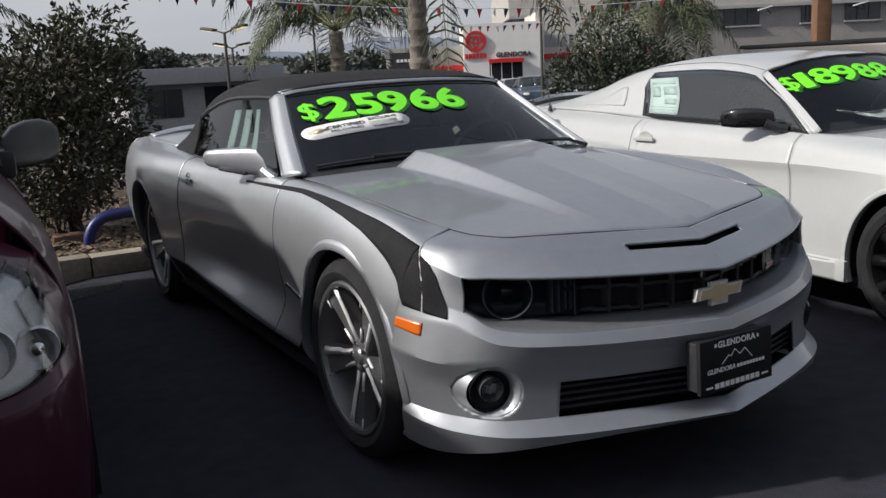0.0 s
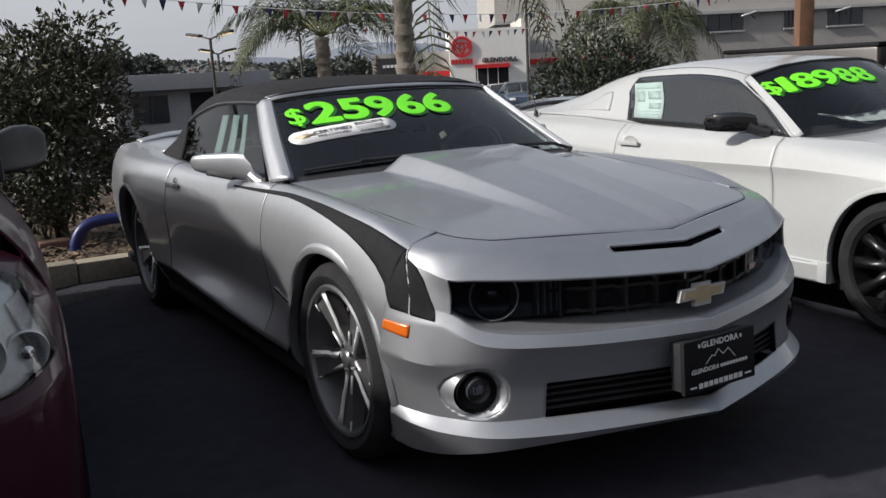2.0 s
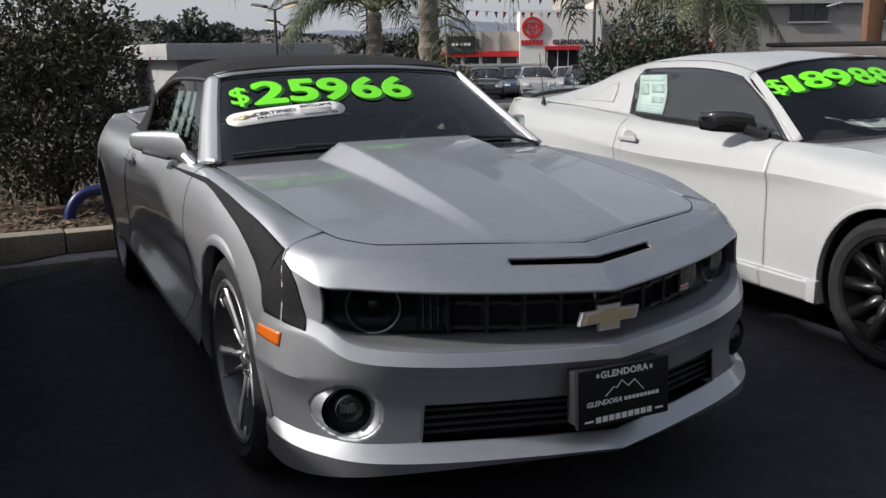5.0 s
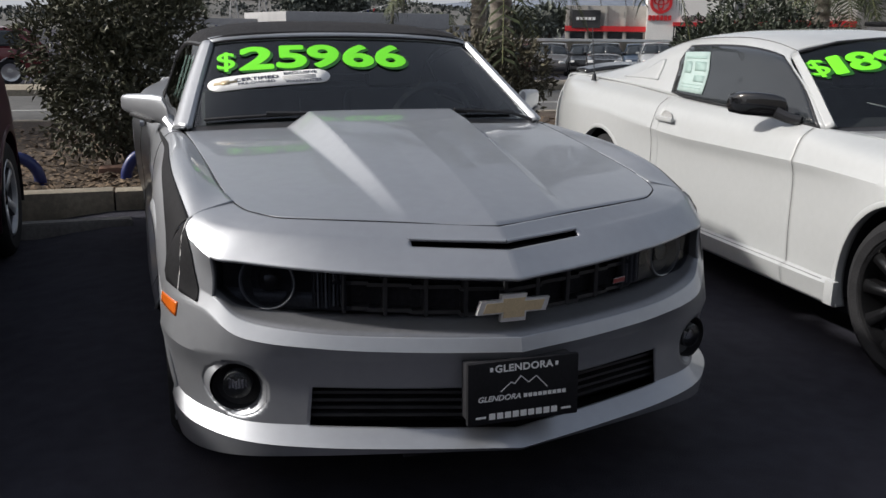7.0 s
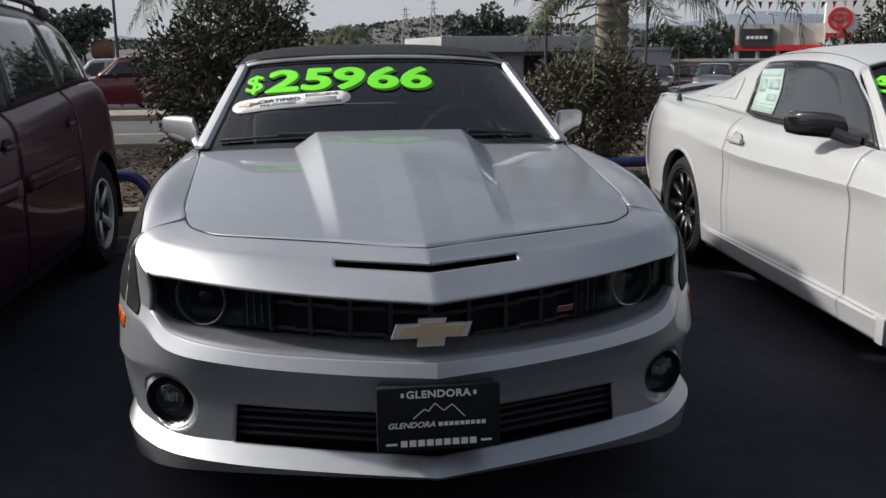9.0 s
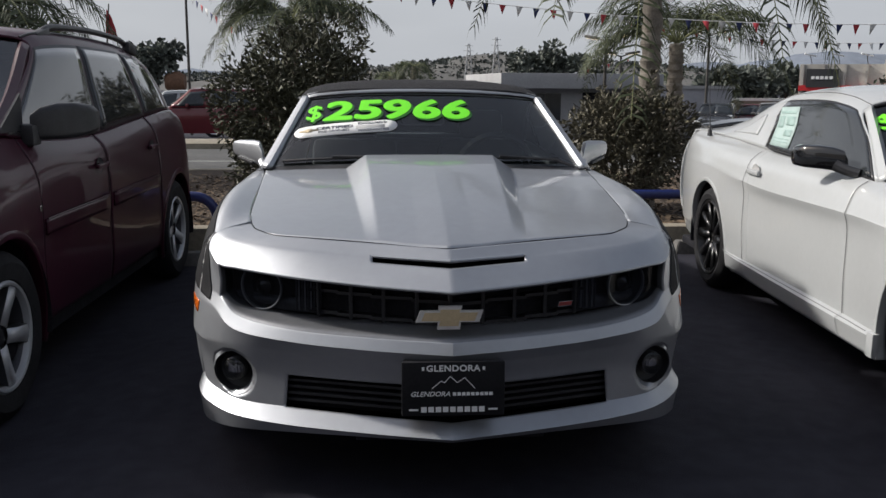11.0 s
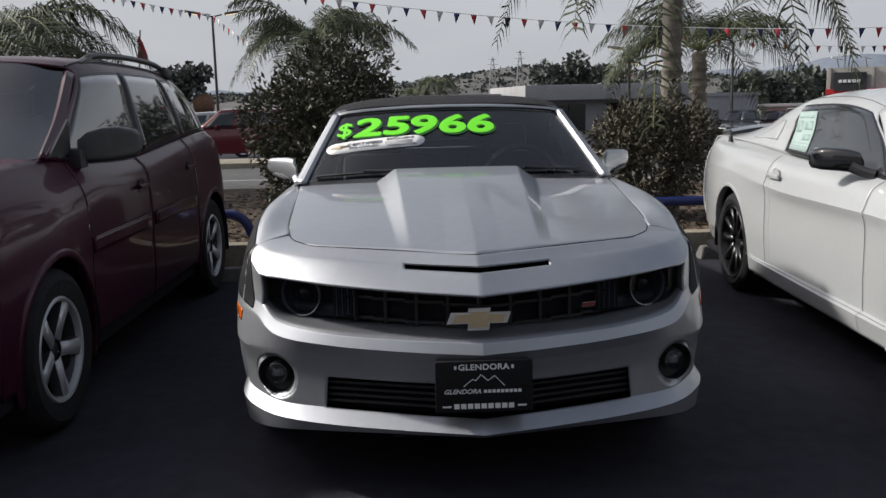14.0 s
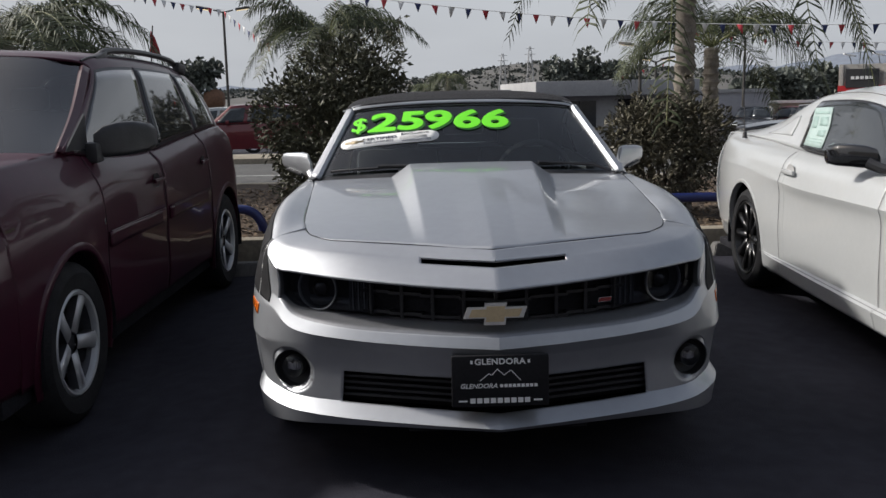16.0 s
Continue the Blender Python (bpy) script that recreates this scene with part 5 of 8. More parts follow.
# ---- white fastback coupe ----
def build_coupe(m):
    car = thing("fastback_coupe", "white two-door fastback coupe with black wheels, parked on asphalt", "car", m)
    Y = (0.10, 0.45, 0.94, 1.35, 1.65, 2.2, 2.75, 3.25, 3.66, 4.1, 4.5, 4.75)

    def row(hs, zs):
        return list(zip(hs, Y, zs))
    rows = [
        row((0.62, 0.68, 0.71, 0.73, 0.79, 0.80, 0.80, 0.795, 0.78, 0.76, 0.74, 0.70), (0.80, 0.86, 0.91, 0.94, 0.952, 0.968, 0.985, 1.01, 1.03, 1.035, 1.04, 1.03)),
        row((0.70, 0.80, 0.86, 0.865, 0.865, 0.868, 0.875, 0.89, 0.885, 0.86, 0.82, 0.76), (0.76, 0.82, 0.865, 0.885, 0.90, 0.91, 0.92, 0.94, 0.965, 0.97, 0.975, 0.96)),
        row((0.76, 0.87, 0.925, 0.915, 0.908, 0.91, 0.917, 0.938, 0.943, 0.92, 0.86, 0.79), (0.66, 0.74, 0.775, 0.79, 0.795, 0.79, 0.79, 0.82, 0.85, 0.85, 0.84, 0.82)),
        row((0.78, 0.885, 0.935, 0.908, 0.890, 0.887, 0.897, 0.934, 0.950, 0.93, 0.87, 0.80), (0.58, 0.66, 0.70, 0.71, 0.71, 0.70, 0.70, 0.73, 0.76, 0.76, 0.75, 0.73)),
        row((0.78, 0.885, 0.935, 0.908, 0.888, 0.885, 0.896, 0.934, 0.950, 0.93, 0.87, 0.80), (0.46, 0.52, 0.56, 0.51, 0.49, 0.48, 0.48, 0.53, 0.60, 0.6, 0.58, 0.55)),
        row((0.77, 0.87, 0.92, 0.895, 0.880, 0.878, 0.885, 0.915, 0.93, 0.91, 0.86, 0.79), (0.34, 0.34, 0.36, 0.325, 0.32, 0.318, 0.32, 0.325, 0.36, 0.38, 0.38, 0.38)),
        row((0.77, 0.87, 0.93, 0.918, 0.915, 0.914, 0.915, 0.92, 0.93, 0.90, 0.85, 0.78), (0.32, 0.32, 0.34, 0.305, 0.300, 0.300, 0.303, 0.308, 0.34, 0.36, 0.36, 0.36)),
        row((0.74, 0.84, 0.90, 0.895, 0.892, 0.890, 0.890, 0.892, 0.90, 0.86, 0.82, 0.75), (0.20, 0.20, 0.20, 0.205, 0.205, 0.205, 0.207, 0.21, 0.22, 0.25, 0.26, 0.27)),
    ]
    rows = [[(h - 0.022 * smooth((y - 3.0) / 0.5), y, z) for h, y, z in r] for r in rows]
    cabin_rows = [
        [(0.80, 1.62, 0.945), (0.80, 2.0, 0.962), (0.80, 2.45, 0.978), (0.80, 2.95, 0.995), (0.79, 3.4, 1.02), (0.77, 3.9, 1.04), (0.74, 4.35, 1.042)],
        [(0.725, 1.86, 1.10), (0.735, 2.10, 1.12), (0.735, 2.48, 1.13), (0.73, 3.01, 1.13), (0.72, 3.41, 1.12), (0.70, 3.82, 1.085), (0.68, 4.30, 1.055)],
        [(0.645, 2.13, 1.255), (0.645, 2.32, 1.293), (0.648, 2.6, 1.312), (0.64, 3.08, 1.296), (0.62, 3.43, 1.242), (0.60, 3.75, 1.165), (0.58, 4.22, 1.075)],
        [(0.42, 2.09, 1.322), (0.44, 2.30, 1.355), (0.45, 2.6, 1.370), (0.45, 2.95, 1.360), (0.44, 3.3, 1.31), (0.42, 3.7, 1.205), (0.42, 4.18, 1.085)],
        [(0, 2.03, 1.342), (0, 2.28, 1.378), (0, 2.6, 1.390), (0, 2.95, 1.380), (0, 3.3, 1.325), (0, 3.7, 1.215), (0, 4.18, 1.09)],
    ]
    flank = {s: Sheet(rows, (2, 5, 6), s) for s in (-1, 1)}
    upper = {s: Sheet(cabin_rows, (), s) for s in (-1, 1)}
    W = (0, 2.3, 0.6)
    for s in (-1, 1):
        for name, a, b in (("front_wing", 0, 4.1), ("door", 4.1, 6.5), ("rear_quarter", 6.35, 11)):
            bm = flank[s].bm(a, b, nu=22, nv=6)
            arch_hole(bm, 0.94, 0.345, 0.385)
            arch_hole(bm, 3.69, 0.35, 0.385)
            p = part(name, face_out(bm, W), white, car, thick=0.008, sharp=26)
            if name == "door":
                base = flank[s].at(6.22, 1.40)
                part("handle_cup", lathe([(0.001, -0.003), (0.035, -0.002), (0.042, 0.003)], 24, m=Matrix.Translation(base + Vector((s * 0.002, 0, 0))) @ Matrix.Diagonal((s, 1.5, 1, 1))), sticker_grey, p)
                part("door_handle", box(-0.010, 0.010, -0.095, 0.095, -0.014, 0.014, 0.009, m=Matrix.Translation(base + Vector((s * 0.020, 0, -0.006)))), white, p)
        for u in (4.1, 6.5):
            part("door_gap", tube([flank[s].at(u, v / 4) + Vector((s * 0.0005, 0, 0)) for v in range(1, 21)], 0.0016, 6), gap_grey, car)
        part("sill_gap", tube([flank[s].at(3.2 + k * 0.16, 5.5) for k in range(26)], 0.002, 6), gap_grey, car)
        part("sill_cap", box(-0.018, 0.018, -0.03, 0.03, -0.055, 0.055, 0.01, m=pose(s * 0.908, 1.335, 0.27)), white, car)
        for yc, zc, r in ((0.94, 0.345, 0.385), (3.69, 0.35, 0.385)):
            housing = lathe([(r + 0.002, 0.0), (r + 0.02, -0.30), (0.05, -0.34)], 36, a0=-0.25, a1=math.pi + 0.25)
            bmesh.ops.transform(housing, matrix=pose(s * 0.90, yc, zc) @ (Matrix() if s > 0 else Matrix.Diagonal((-1, 1, 1, 1))), verts=housing.verts)
            part("wheel_housing", housing, cavity, car)
            arch_band([flank[s]], s, yc, zc, r, 0.030, 0.003, white, car)
        # side glass in a black frame, rear panel, belt trim

        def win_hi(u):
            return 1.80 - 1.25 * max(0.0, 0.30 - u) - 0.55 * smooth((u - 2.85) / 0.30) ** 2

        def win_lo(u):
            return 0.05 + 0.10 * smooth((u - 2.8) / 0.35)
        part("window_frame", face_out(upper[s].bm(0.10, 3.14, nu=10, nv=10, lift=0.003, lo=lambda u: win_lo(u) - 0.06, hi=lambda u: min(1.88, win_hi(u) + 0.10)), W), plastic, car, thick=0.004)
        part("side_glass", face_out(upper[s].bm(0.17, 3.08, nu=10, nv=10, lift=0.007, lo=win_lo, hi=win_hi), W), tinted_pane, car, "dark tinted side window", thick=0.003)
        part("quarter_panel_inset", face_out(upper[s].bm(3.62, 4.72, nu=10, nv=8, lift=0.006, lo=lambda u: 0.50, hi=lambda u: max(0.53, 1.46 - 1.05 * max(0.0, u - 3.84))), W), white, car, thick=0.007)
        part("roof_seam", tube([upper[s].at(k * 0.2, 2.25) + Vector((s * 0.001, 0, 0.001)) for k in range(24)], 0.0022, 6), gap_grey, car)
    part("roof", face_out(both(lambda s: upper[s].bm(nu=8, nv=6)), W), white, car, thick=0.012)
    # bonnet, scuttle, screen
    hood = both(lambda s: Sheet([
        [(0, 0.04, 0.80), (0.2, 0.05, 0.805), (0.34, 0.06, 0.795), (0.5, 0.08, 0.795), (0.62, 0.10, 0.80)],
        [(0, 0.45, 0.885), (0.22, 0.45, 0.892), (0.36, 0.45, 0.872), (0.54, 0.45, 0.868), (0.68, 0.45, 0.86)],
        [(0, 0.94, 0.955), (0.24, 0.94, 0.962), (0.38, 0.94, 0.932), (0.57, 0.94, 0.925), (0.71, 0.94, 0.91)],
        [(0, 1.38, 1.005), (0.25, 1.39, 1.010), (0.40, 1.41, 0.972), (0.6, 1.46, 0.955), (0.755, 1.52, 0.948)]], (), s).bm(nu=8, nv=8))
    part("bonnet", face_out(hood, W), white, car, thick=0.012)
    srows = [[(0, 1.40, 0.985), (0.25, 1.42, 0.983), (0.5, 1.50, 0.970), (0.74, 1.63, 0.952)], [(0, 1.72, 1.175), (0.24, 1.735, 1.172), (0.46, 1.79, 1.155), (0.67, 1.88, 1.115)], [(0, 2.025, 1.342), (0.22, 2.035, 1.338), (0.42, 2.085, 1.318), (0.60, 2.14, 1.268)]]
    screen = {s: Sheet(srows, (), s) for s in (-1, 1)}
    ws = new("windscreen")
    ws.parent = car
    part("glass", face_out(both(lambda s: screen[s].bm(nu=8, nv=10)), (0, 3, 0.5)), windshield_glass, ws).visible_shadow = False
    for s in (-1, 1):
        pillar = Sheet([[(h, y, z) for h, y, z in ((0.735, 1.625, 0.952), (0.664, 1.875, 1.115), (0.595, 2.135, 1.27))], [(0.77, 1.60, 0.966), (0.700, 1.85, 1.128), (0.625, 2.115, 1.28)], [(0.80, 1.63, 0.945), (0.727, 1.865, 1.10), (0.646, 2.135, 1.255)]], (1,), s)
        part("pillar", face_out(pillar.bm(nu=8, nv=3), (0, 2, 0.9)), white, ws, thick=0.015)
    part("screen_edge", tube([Vector((-h, y - 0.004, z + 0.004)) for h, y, z in srows[2][::-1]] + [Vector((h, y - 0.004, z + 0.004)) for h, y, z in srows[2][1:]], 0.008, 6), plastic, ws)
    part("scuttle", face_out(both(lambda s: Sheet([[(0, 1.30, 0.965), (0.4, 1.36, 0.95), (0.76, 1.52, 0.935)], [(0, 1.41, 0.988), (0.4, 1.46, 0.976), (0.75, 1.635, 0.950)]], (), s).bm(nu=6, nv=2)), (0, 1.5, 0)), plastic, car, thick=0.01)
    # ends
    nose = both(lambda s: Sheet([[(0, 0.03, 0.80), (0.35, 0.05, 0.795), (0.62, 0.10, 0.80), (0.70, 0.10, 0.76)], [(0, -0.03, 0.62), (0.4, -0.01, 0.62), (0.68, 0.06, 0.62), (0.77, 0.10, 0.62)], [(0, -0.03, 0.42), (0.4, -0.01, 0.42), (0.7, 0.06, 0.42), (0.78, 0.10, 0.42)], [(0, 0.06, 0.2), (0.4, 0.06, 0.2), (0.68, 0.1, 0.2), (0.75, 0.12, 0.2)]], (), s).bm(nu=5, nv=5))
    part("front_cover", face_out(nose, W), white, car, thick=0.01)
    tail = both(lambda s: Sheet([[(0, 4.15, 1.085), (0.42, 4.15, 1.08), (0.74, 4.3, 1.043)], [(0, 4.72, 1.075), (0.45, 4.72, 1.07), (0.71, 4.72, 1.035)], [(0, 4.80, 0.8), (0.5, 4.80, 0.8), (0.79, 4.75, 0.82)], [(0, 4.78, 0.5), (0.5, 4.78, 0.5), (0.80, 4.74, 0.5)], [(0, 4.66, 0.27), (0.5, 4.66, 0.27), (0.76, 4.62, 0.27)]], (1,), s).bm(nu=6, nv=5))
    part("boot_lid", face_out(tail, W), white, car, thick=0.01)
    part("rear_window", face_out(both(lambda s: upper[s].bm(4.15, 5.8, v0=2.45, v1=4.0, nu=8, nv=6, lift=0.005)), W), gloss_black, car, "dark rear window", thick=0.004)
    spoiler = new("rear_spoiler")
    spoiler.parent = car
    part("blade", face_out(both(lambda s: Sheet([[(0, 4.50, 1.10), (0.4, 4.50, 1.10), (0.68, 4.48, 1.065)], [(0, 4.66, 1.125), (0.4, 4.66, 1.12), (0.70, 4.62, 1.08)], [(0, 4.68, 1.095), (0.4, 4.68, 1.09), (0.70, 4.64, 1.055)]], (1,), s).bm(nu=6, nv=4)), (0, 4.6, 0.9)), gloss_black, spoiler, thick=0.02)
    aerial = new("aerial")
    aerial.parent = car
    part("base", lathe([(0.001, 0.05), (0.012, 0.045), (0.02, 0.0)], 16, m=pose(-0.79, 4.11, 1.015, 0, -90, 0)), plastic, aerial)
    part("mast", tube([(-0.79, 4.11, 1.05), (-0.785, 4.19, 1.38)], 0.004, 6, radius_end=0.003), plastic, aerial)
    part("floor_pan", box(-0.84, 0.84, 0.3, 4.5, 0.17, 0.23, 0.02), cavity, car)
    # mirrors
    for s in (-1, 1):
        mir = new("door_mirror")
        mir.parent = car
        shell = bmesh.new()
        rings = []
        for h, y, z, ry, rz in ((0.838, 1.885, 1.005, 0.035, 0.032), (0.855, 1.905, 1.020, 0.060, 0.052), (0.89, 1.945, 1.028, 0.068, 0.058), (0.94, 1.990, 1.032, 0.066, 0.058), (0.985, 2.030, 1.032, 0.060, 0.055), (1.006, 2.050, 1.030, 0.048, 0.046), (1.014, 2.059, 1.028, 0.030, 0.030)):
            ring = []
            for i in range(20):
                c, d = math.cos(2 * math.pi * i / 20), math.sin(2 * math.pi * i / 20)
                ring.append(shell.verts.new((s * h, y + ry * math.copysign(abs(c) ** 0.5, c), z + rz * math.copysign(abs(d) ** 0.5, d))))
            rings.append(ring)
        for a, b in zip(rings, rings[1:]):
            for i in range(20):
                shell.faces.new((a[i], a[(i + 1) % 20], b[(i + 1) % 20], b[i]))
        shell.faces.new(rings[0])
        shell.faces.new(rings[-1])
        bmesh.ops.recalc_face_normals(shell, faces=shell.faces)
        part("shell", shell, gloss_black, mir, sharp=40)
        part("foot", tube([(s * 0.80, 1.80, 0.965), (s * 0.84, 1.84, 0.975), (s * 0.885, 1.88, 1.0)], 0.022, 10, radius_end=0.03), plastic, mir)
    # cabin
    cabin = new("cabin")
    cabin.parent = car
    part("tub", box(-0.74, 0.74, 1.6, 3.7, 0.25, 0.66, 0.05), interior, cabin)
    part("dashboard", face_out(both(lambda s: Sheet([[(0, 1.42, 0.965), (0.4, 1.48, 0.96), (0.73, 1.66, 0.945)], [(0, 1.85, 0.975), (0.4, 1.86, 0.97), (0.73, 1.88, 0.945)], [(0, 1.95, 0.62), (0.4, 1.95, 0.62), (0.74, 1.95, 0.62)]], (1,), s).bm(nu=5, nv=4)), (0, 1.6, 0.4)), interior, cabin, thick=0.01)
    part("steering_wheel", lathe([(0.165, -0.014), (0.18, -0.018), (0.195, 0.0), (0.18, 0.018), (0.165, 0.014), (0.165, -0.014)], 32, m=pose(0.37, 2.08, 0.96, 0, 0, 90) @ pose(0, 0, 0, 0, -22, 0)), plastic, cabin)
    for s in (-1, 1):
        part("seat_back", box(-0.25, 0.25, -0.09, 0.09, 0, 0.60, 0.06, m=pose(s * 0.37, 2.75, 0.45, -12, 0, 0)), leather, cabin)
        part("headrest", box(-0.13, 0.13, -0.05, 0.05, 0, 0.17, 0.045, m=pose(s * 0.37, 2.88, 1.04, -10, 0, 0)), leather, cabin)

    def on_screen(a, b, c):
        s = -1 if a < 0 else 1
        v = min(1.97, b)
        lo, hi = 0.0, 3.0
        for _ in range(18):
            mid = (lo + hi) / 2
            if abs(screen[s].at(mid, v).x) < abs(a):
                lo = mid
            else:
                hi = mid
        return screen[s].at(lo, v) + Vector((0, -0.5, 0.86)) * (0.003 + c)
    return car, on_screen, upper


tinted_pane = material("tinted_pane", (0.026, 0.029, 0.032), 0.05, 0.0, 0.6, vary=0.1, spec=0.5)
coupe, on_coupe_screen, coupe_upper = build_coupe(pose(2.745, -0.428, -0.022, 0, 0, -2.75))
price = new("price_lettering")
price.parent = coupe
x = -0.648
for k, (glyph, wide) in enumerate([("$", 0.090), ("1", 0.080), ("8", 0.142), ("9", 0.140), ("8", 0.142), ("8", 0.142)]):
    size, fat = (0.155, 0.007) if k else (0.170, 0.002)
    for mat, name, dx, dz, grow in ((neon_dark, "digit_shadow", 0.010, -0.016, 0.004), (neon, "digit", 0.0, 0.0, 0.0)):
        fat_text(glyph, lambda a, b, c: on_coupe_screen(x + dx - grow / 2 + a, 1.20 + (b + dz - grow / 2) / 0.345, c + (0.0016 if name == "digit" else 0)), wide + grow, size, fat + grow / 2, 0.10, mat, price, name)
    x += wide
for s, y, z in ((-1, 0.94, 0.345), (-1, 3.69, 0.345), (1, 0.94, 0.345), (1, 3.69, 0.345)):
    wheel("road_wheel", coupe, pose(s * 0.775, y, z) @ (Matrix() if s < 0 else TURN_BACK) @ Matrix.Rotation(0.6, 4, "X"), 0.345, 0.252, 0.245, 10, black_alloy, black_alloy)
# papers on the scuttle shelf and the price sheet in the side glass
note = new("window_sheet")
note.parent = coupe
part("sheet", face_out(coupe_upper[-1].bm(2.45, 2.98, nu=10, nv=6, lift=0.0115, lo=lambda u: 0.22, hi=lambda u: 1.62), (0, 2.3, 0.6)), paper_green, note, "pale green printed price sheet", thick=0.001)
for a, b, c, d in ((2.50, 2.93, 1.42, 1.50), (2.50, 2.72, 1.05, 1.34), (2.78, 2.93, 0.95, 1.34), (2.50, 2.93, 0.52, 0.56), (2.50, 2.93, 0.40, 0.44), (2.50, 2.70, 0.66, 0.90)):
    part("print_bar", face_out(coupe_upper[-1].bm(a, b, nu=10, nv=3, lift=0.013, lo=lambda u: c, hi=lambda u: d), (0, 2.3, 0.6)), paper_ink, note, thick=0.0006)
for m, w, l in ((pose(-0.30, 1.70, 1.005, 12, 6, 20), 0.17, 0.11), (pose(-0.06, 1.72, 1.010, 10, -4, -14), 0.17, 0.10)):
    bm = bmesh.new()
    bmesh.ops.create_grid(bm, x_segments=6, y_segments=5, size=1)
    for v in bm.verts:
        v.co = Vector((v.co.x * w, v.co.y * l, 0.012 * v.co.x ** 2 + 0.004 * math.sin(5 * v.co.y)))
    bmesh.ops.transform(bm, matrix=m, verts=bm.verts)
    part("paper_sheet", bm, sticker_white, coupe, "loose pale papers on the dashboard", thick=0.001)

# ---- dark red sport utility ----
def build_suv(m):
    car = thing("sport_utility", "dark maroon five-door sport utility with roof rails, parked on asphalt", "car", m)
    def lift(table_rows):
        """Raises the cowl and the roof."""
        out = []
        for r in table_rows:
            out.append([(h, y, z + 0.05 * smooth((z - 1.3) / 0.2) + 0.09 * smooth((z - 0.95) / 0.13) * smooth((1.9 - y) / 0.7) * (1 - smooth((z - 1.22) / 0.25))) for h, y, z in r])
        return out
    Y = (0.42, 0.60, 0.95, 1.25, 1.6, 2.3, 3.1, 3.81, 4.3, 4.66)

    def row(hs, zs):
        return list(zip(hs, Y, zs))
    rows = [
        row((0.715, 0.73, 0.745, 0.765, 0.80, 0.805, 0.80, 0.79, 0.74, 0.66), (1.06, 1.07, 1.085, 1.095, 1.10, 1.118, 1.165, 1.20, 1.20, 1.18)),
        row((0.815, 0.835, 0.86, 0.868, 0.872, 0.875, 0.875, 0.862, 0.82, 0.72), (0.99, 1.0, 1.0, 0.985, 1.005, 1.025, 1.06, 1.09, 1.10, 1.08)),
        row((0.865, 0.885, 0.905, 0.893, 0.885, 0.888, 0.89, 0.905, 0.86, 0.74), (0.86, 0.86, 0.85, 0.825, 0.825, 0.83, 0.84, 0.85, 0.86, 0.85)),
        row((0.875, 0.892, 0.91, 0.890, 0.882, 0.884, 0.886, 0.910, 0.865, 0.75), (0.62, 0.63, 0.64, 0.64, 0.64, 0.64, 0.65, 0.66, 0.66, 0.62)),
        row((0.87, 0.89, 0.90, 0.885, 0.880, 0.880, 0.883, 0.90, 0.86, 0.74), (0.44, 0.44, 0.46, 0.44, 0.43, 0.43, 0.43, 0.46, 0.46, 0.46)),
        row((0.86, 0.87, 0.875, 0.868, 0.862, 0.862, 0.865, 0.88, 0.83, 0.72), (0.29, 0.29, 0.30, 0.30, 0.30, 0.30, 0.30, 0.31, 0.33, 0.36)),
    ]
    cabin_rows = [
        [(0.79, 1.16, 1.098), (0.80, 1.7, 1.105), (0.805, 2.3, 1.120), (0.80, 3.1, 1.167), (0.79, 3.7, 1.20), (0.73, 4.32, 1.205)],
        [(0.72, 1.60, 1.33), (0.737, 1.92, 1.335), (0.742, 2.37, 1.345), (0.737, 3.1, 1.365), (0.72, 3.72, 1.37), (0.67, 4.28, 1.36)],
        [(0.625, 2.02, 1.535), (0.635, 2.18, 1.558), (0.645, 2.48, 1.572), (0.64, 3.1, 1.568), (0.625, 3.66, 1.545), (0.585, 4.2, 1.49)],
        [(0.45, 1.975, 1.595), (0.46, 2.12, 1.625), (0.47, 2.45, 1.642), (0.47, 3.1, 1.642), (0.46, 3.66, 1.622), (0.44, 4.2, 1.57)],
        [(0, 1.94, 1.62), (0, 2.1, 1.65), (0, 2.45, 1.668), (0, 3.1, 1.668), (0, 3.66, 1.648), (0, 4.2, 1.59)],
    ]
    rows, cabin_rows = lift(rows), lift(cabin_rows)
    flank = {s: Sheet(rows, (), s) for s in (-1, 1)}
    upper = {s: Sheet(cabin_rows, (), s) for s in (-1, 1)}
    W = (0, 2.3, 0.7)
    for s in (-1, 1):
        for name, a, b in (("front_wing", 0, 3.4), ("front_door", 3.4, 5.05), ("rear_door", 5.05, 6.35), ("rear_quarter", 6.35, 9)):
            bm = flank[s].bm(a, b, nu=20, nv=7)
            arch_hole(bm, 0.95, 0.36, 0.405)
            arch_hole(bm, 3.807, 0.36, 0.405)
            p = part(name, face_out(bm, W), maroon, car, thick=0.008, sharp=28)
            if "door" in name:
                base = flank[s].at(b - 0.20, 1.35)
                part("handle_cup", lathe([(0.001, -0.002), (0.035, 0.0), (0.042, 0.004)], 24, m=Matrix.Translation(base) @ Matrix.Diagonal((s, 1.4, 1, 1))), plastic, p)
                part("door_handle", box(-0.010, 0.010, -0.09, 0.09, -0.013, 0.013, 0.008, m=Matrix.Translation(base + Vector((s * 0.022, 0, 0)))), maroon, p)
                part("side_moulding", face_out(flank[s].bm(a + 0.06, b - 0.06, nu=10, nv=4, lift=0.012, lo=lambda u: 2.22, hi=lambda u: 2.62), W), maroon, p, thick=0.012)
                part("moulding_edge", tube([flank[s].at(a + 0.08 + (b - a - 0.16) * k / 10, 2.22) + Vector((s * 0.012, 0, 0.002)) for k in range(11)], 0.004, 6), maroon, p)
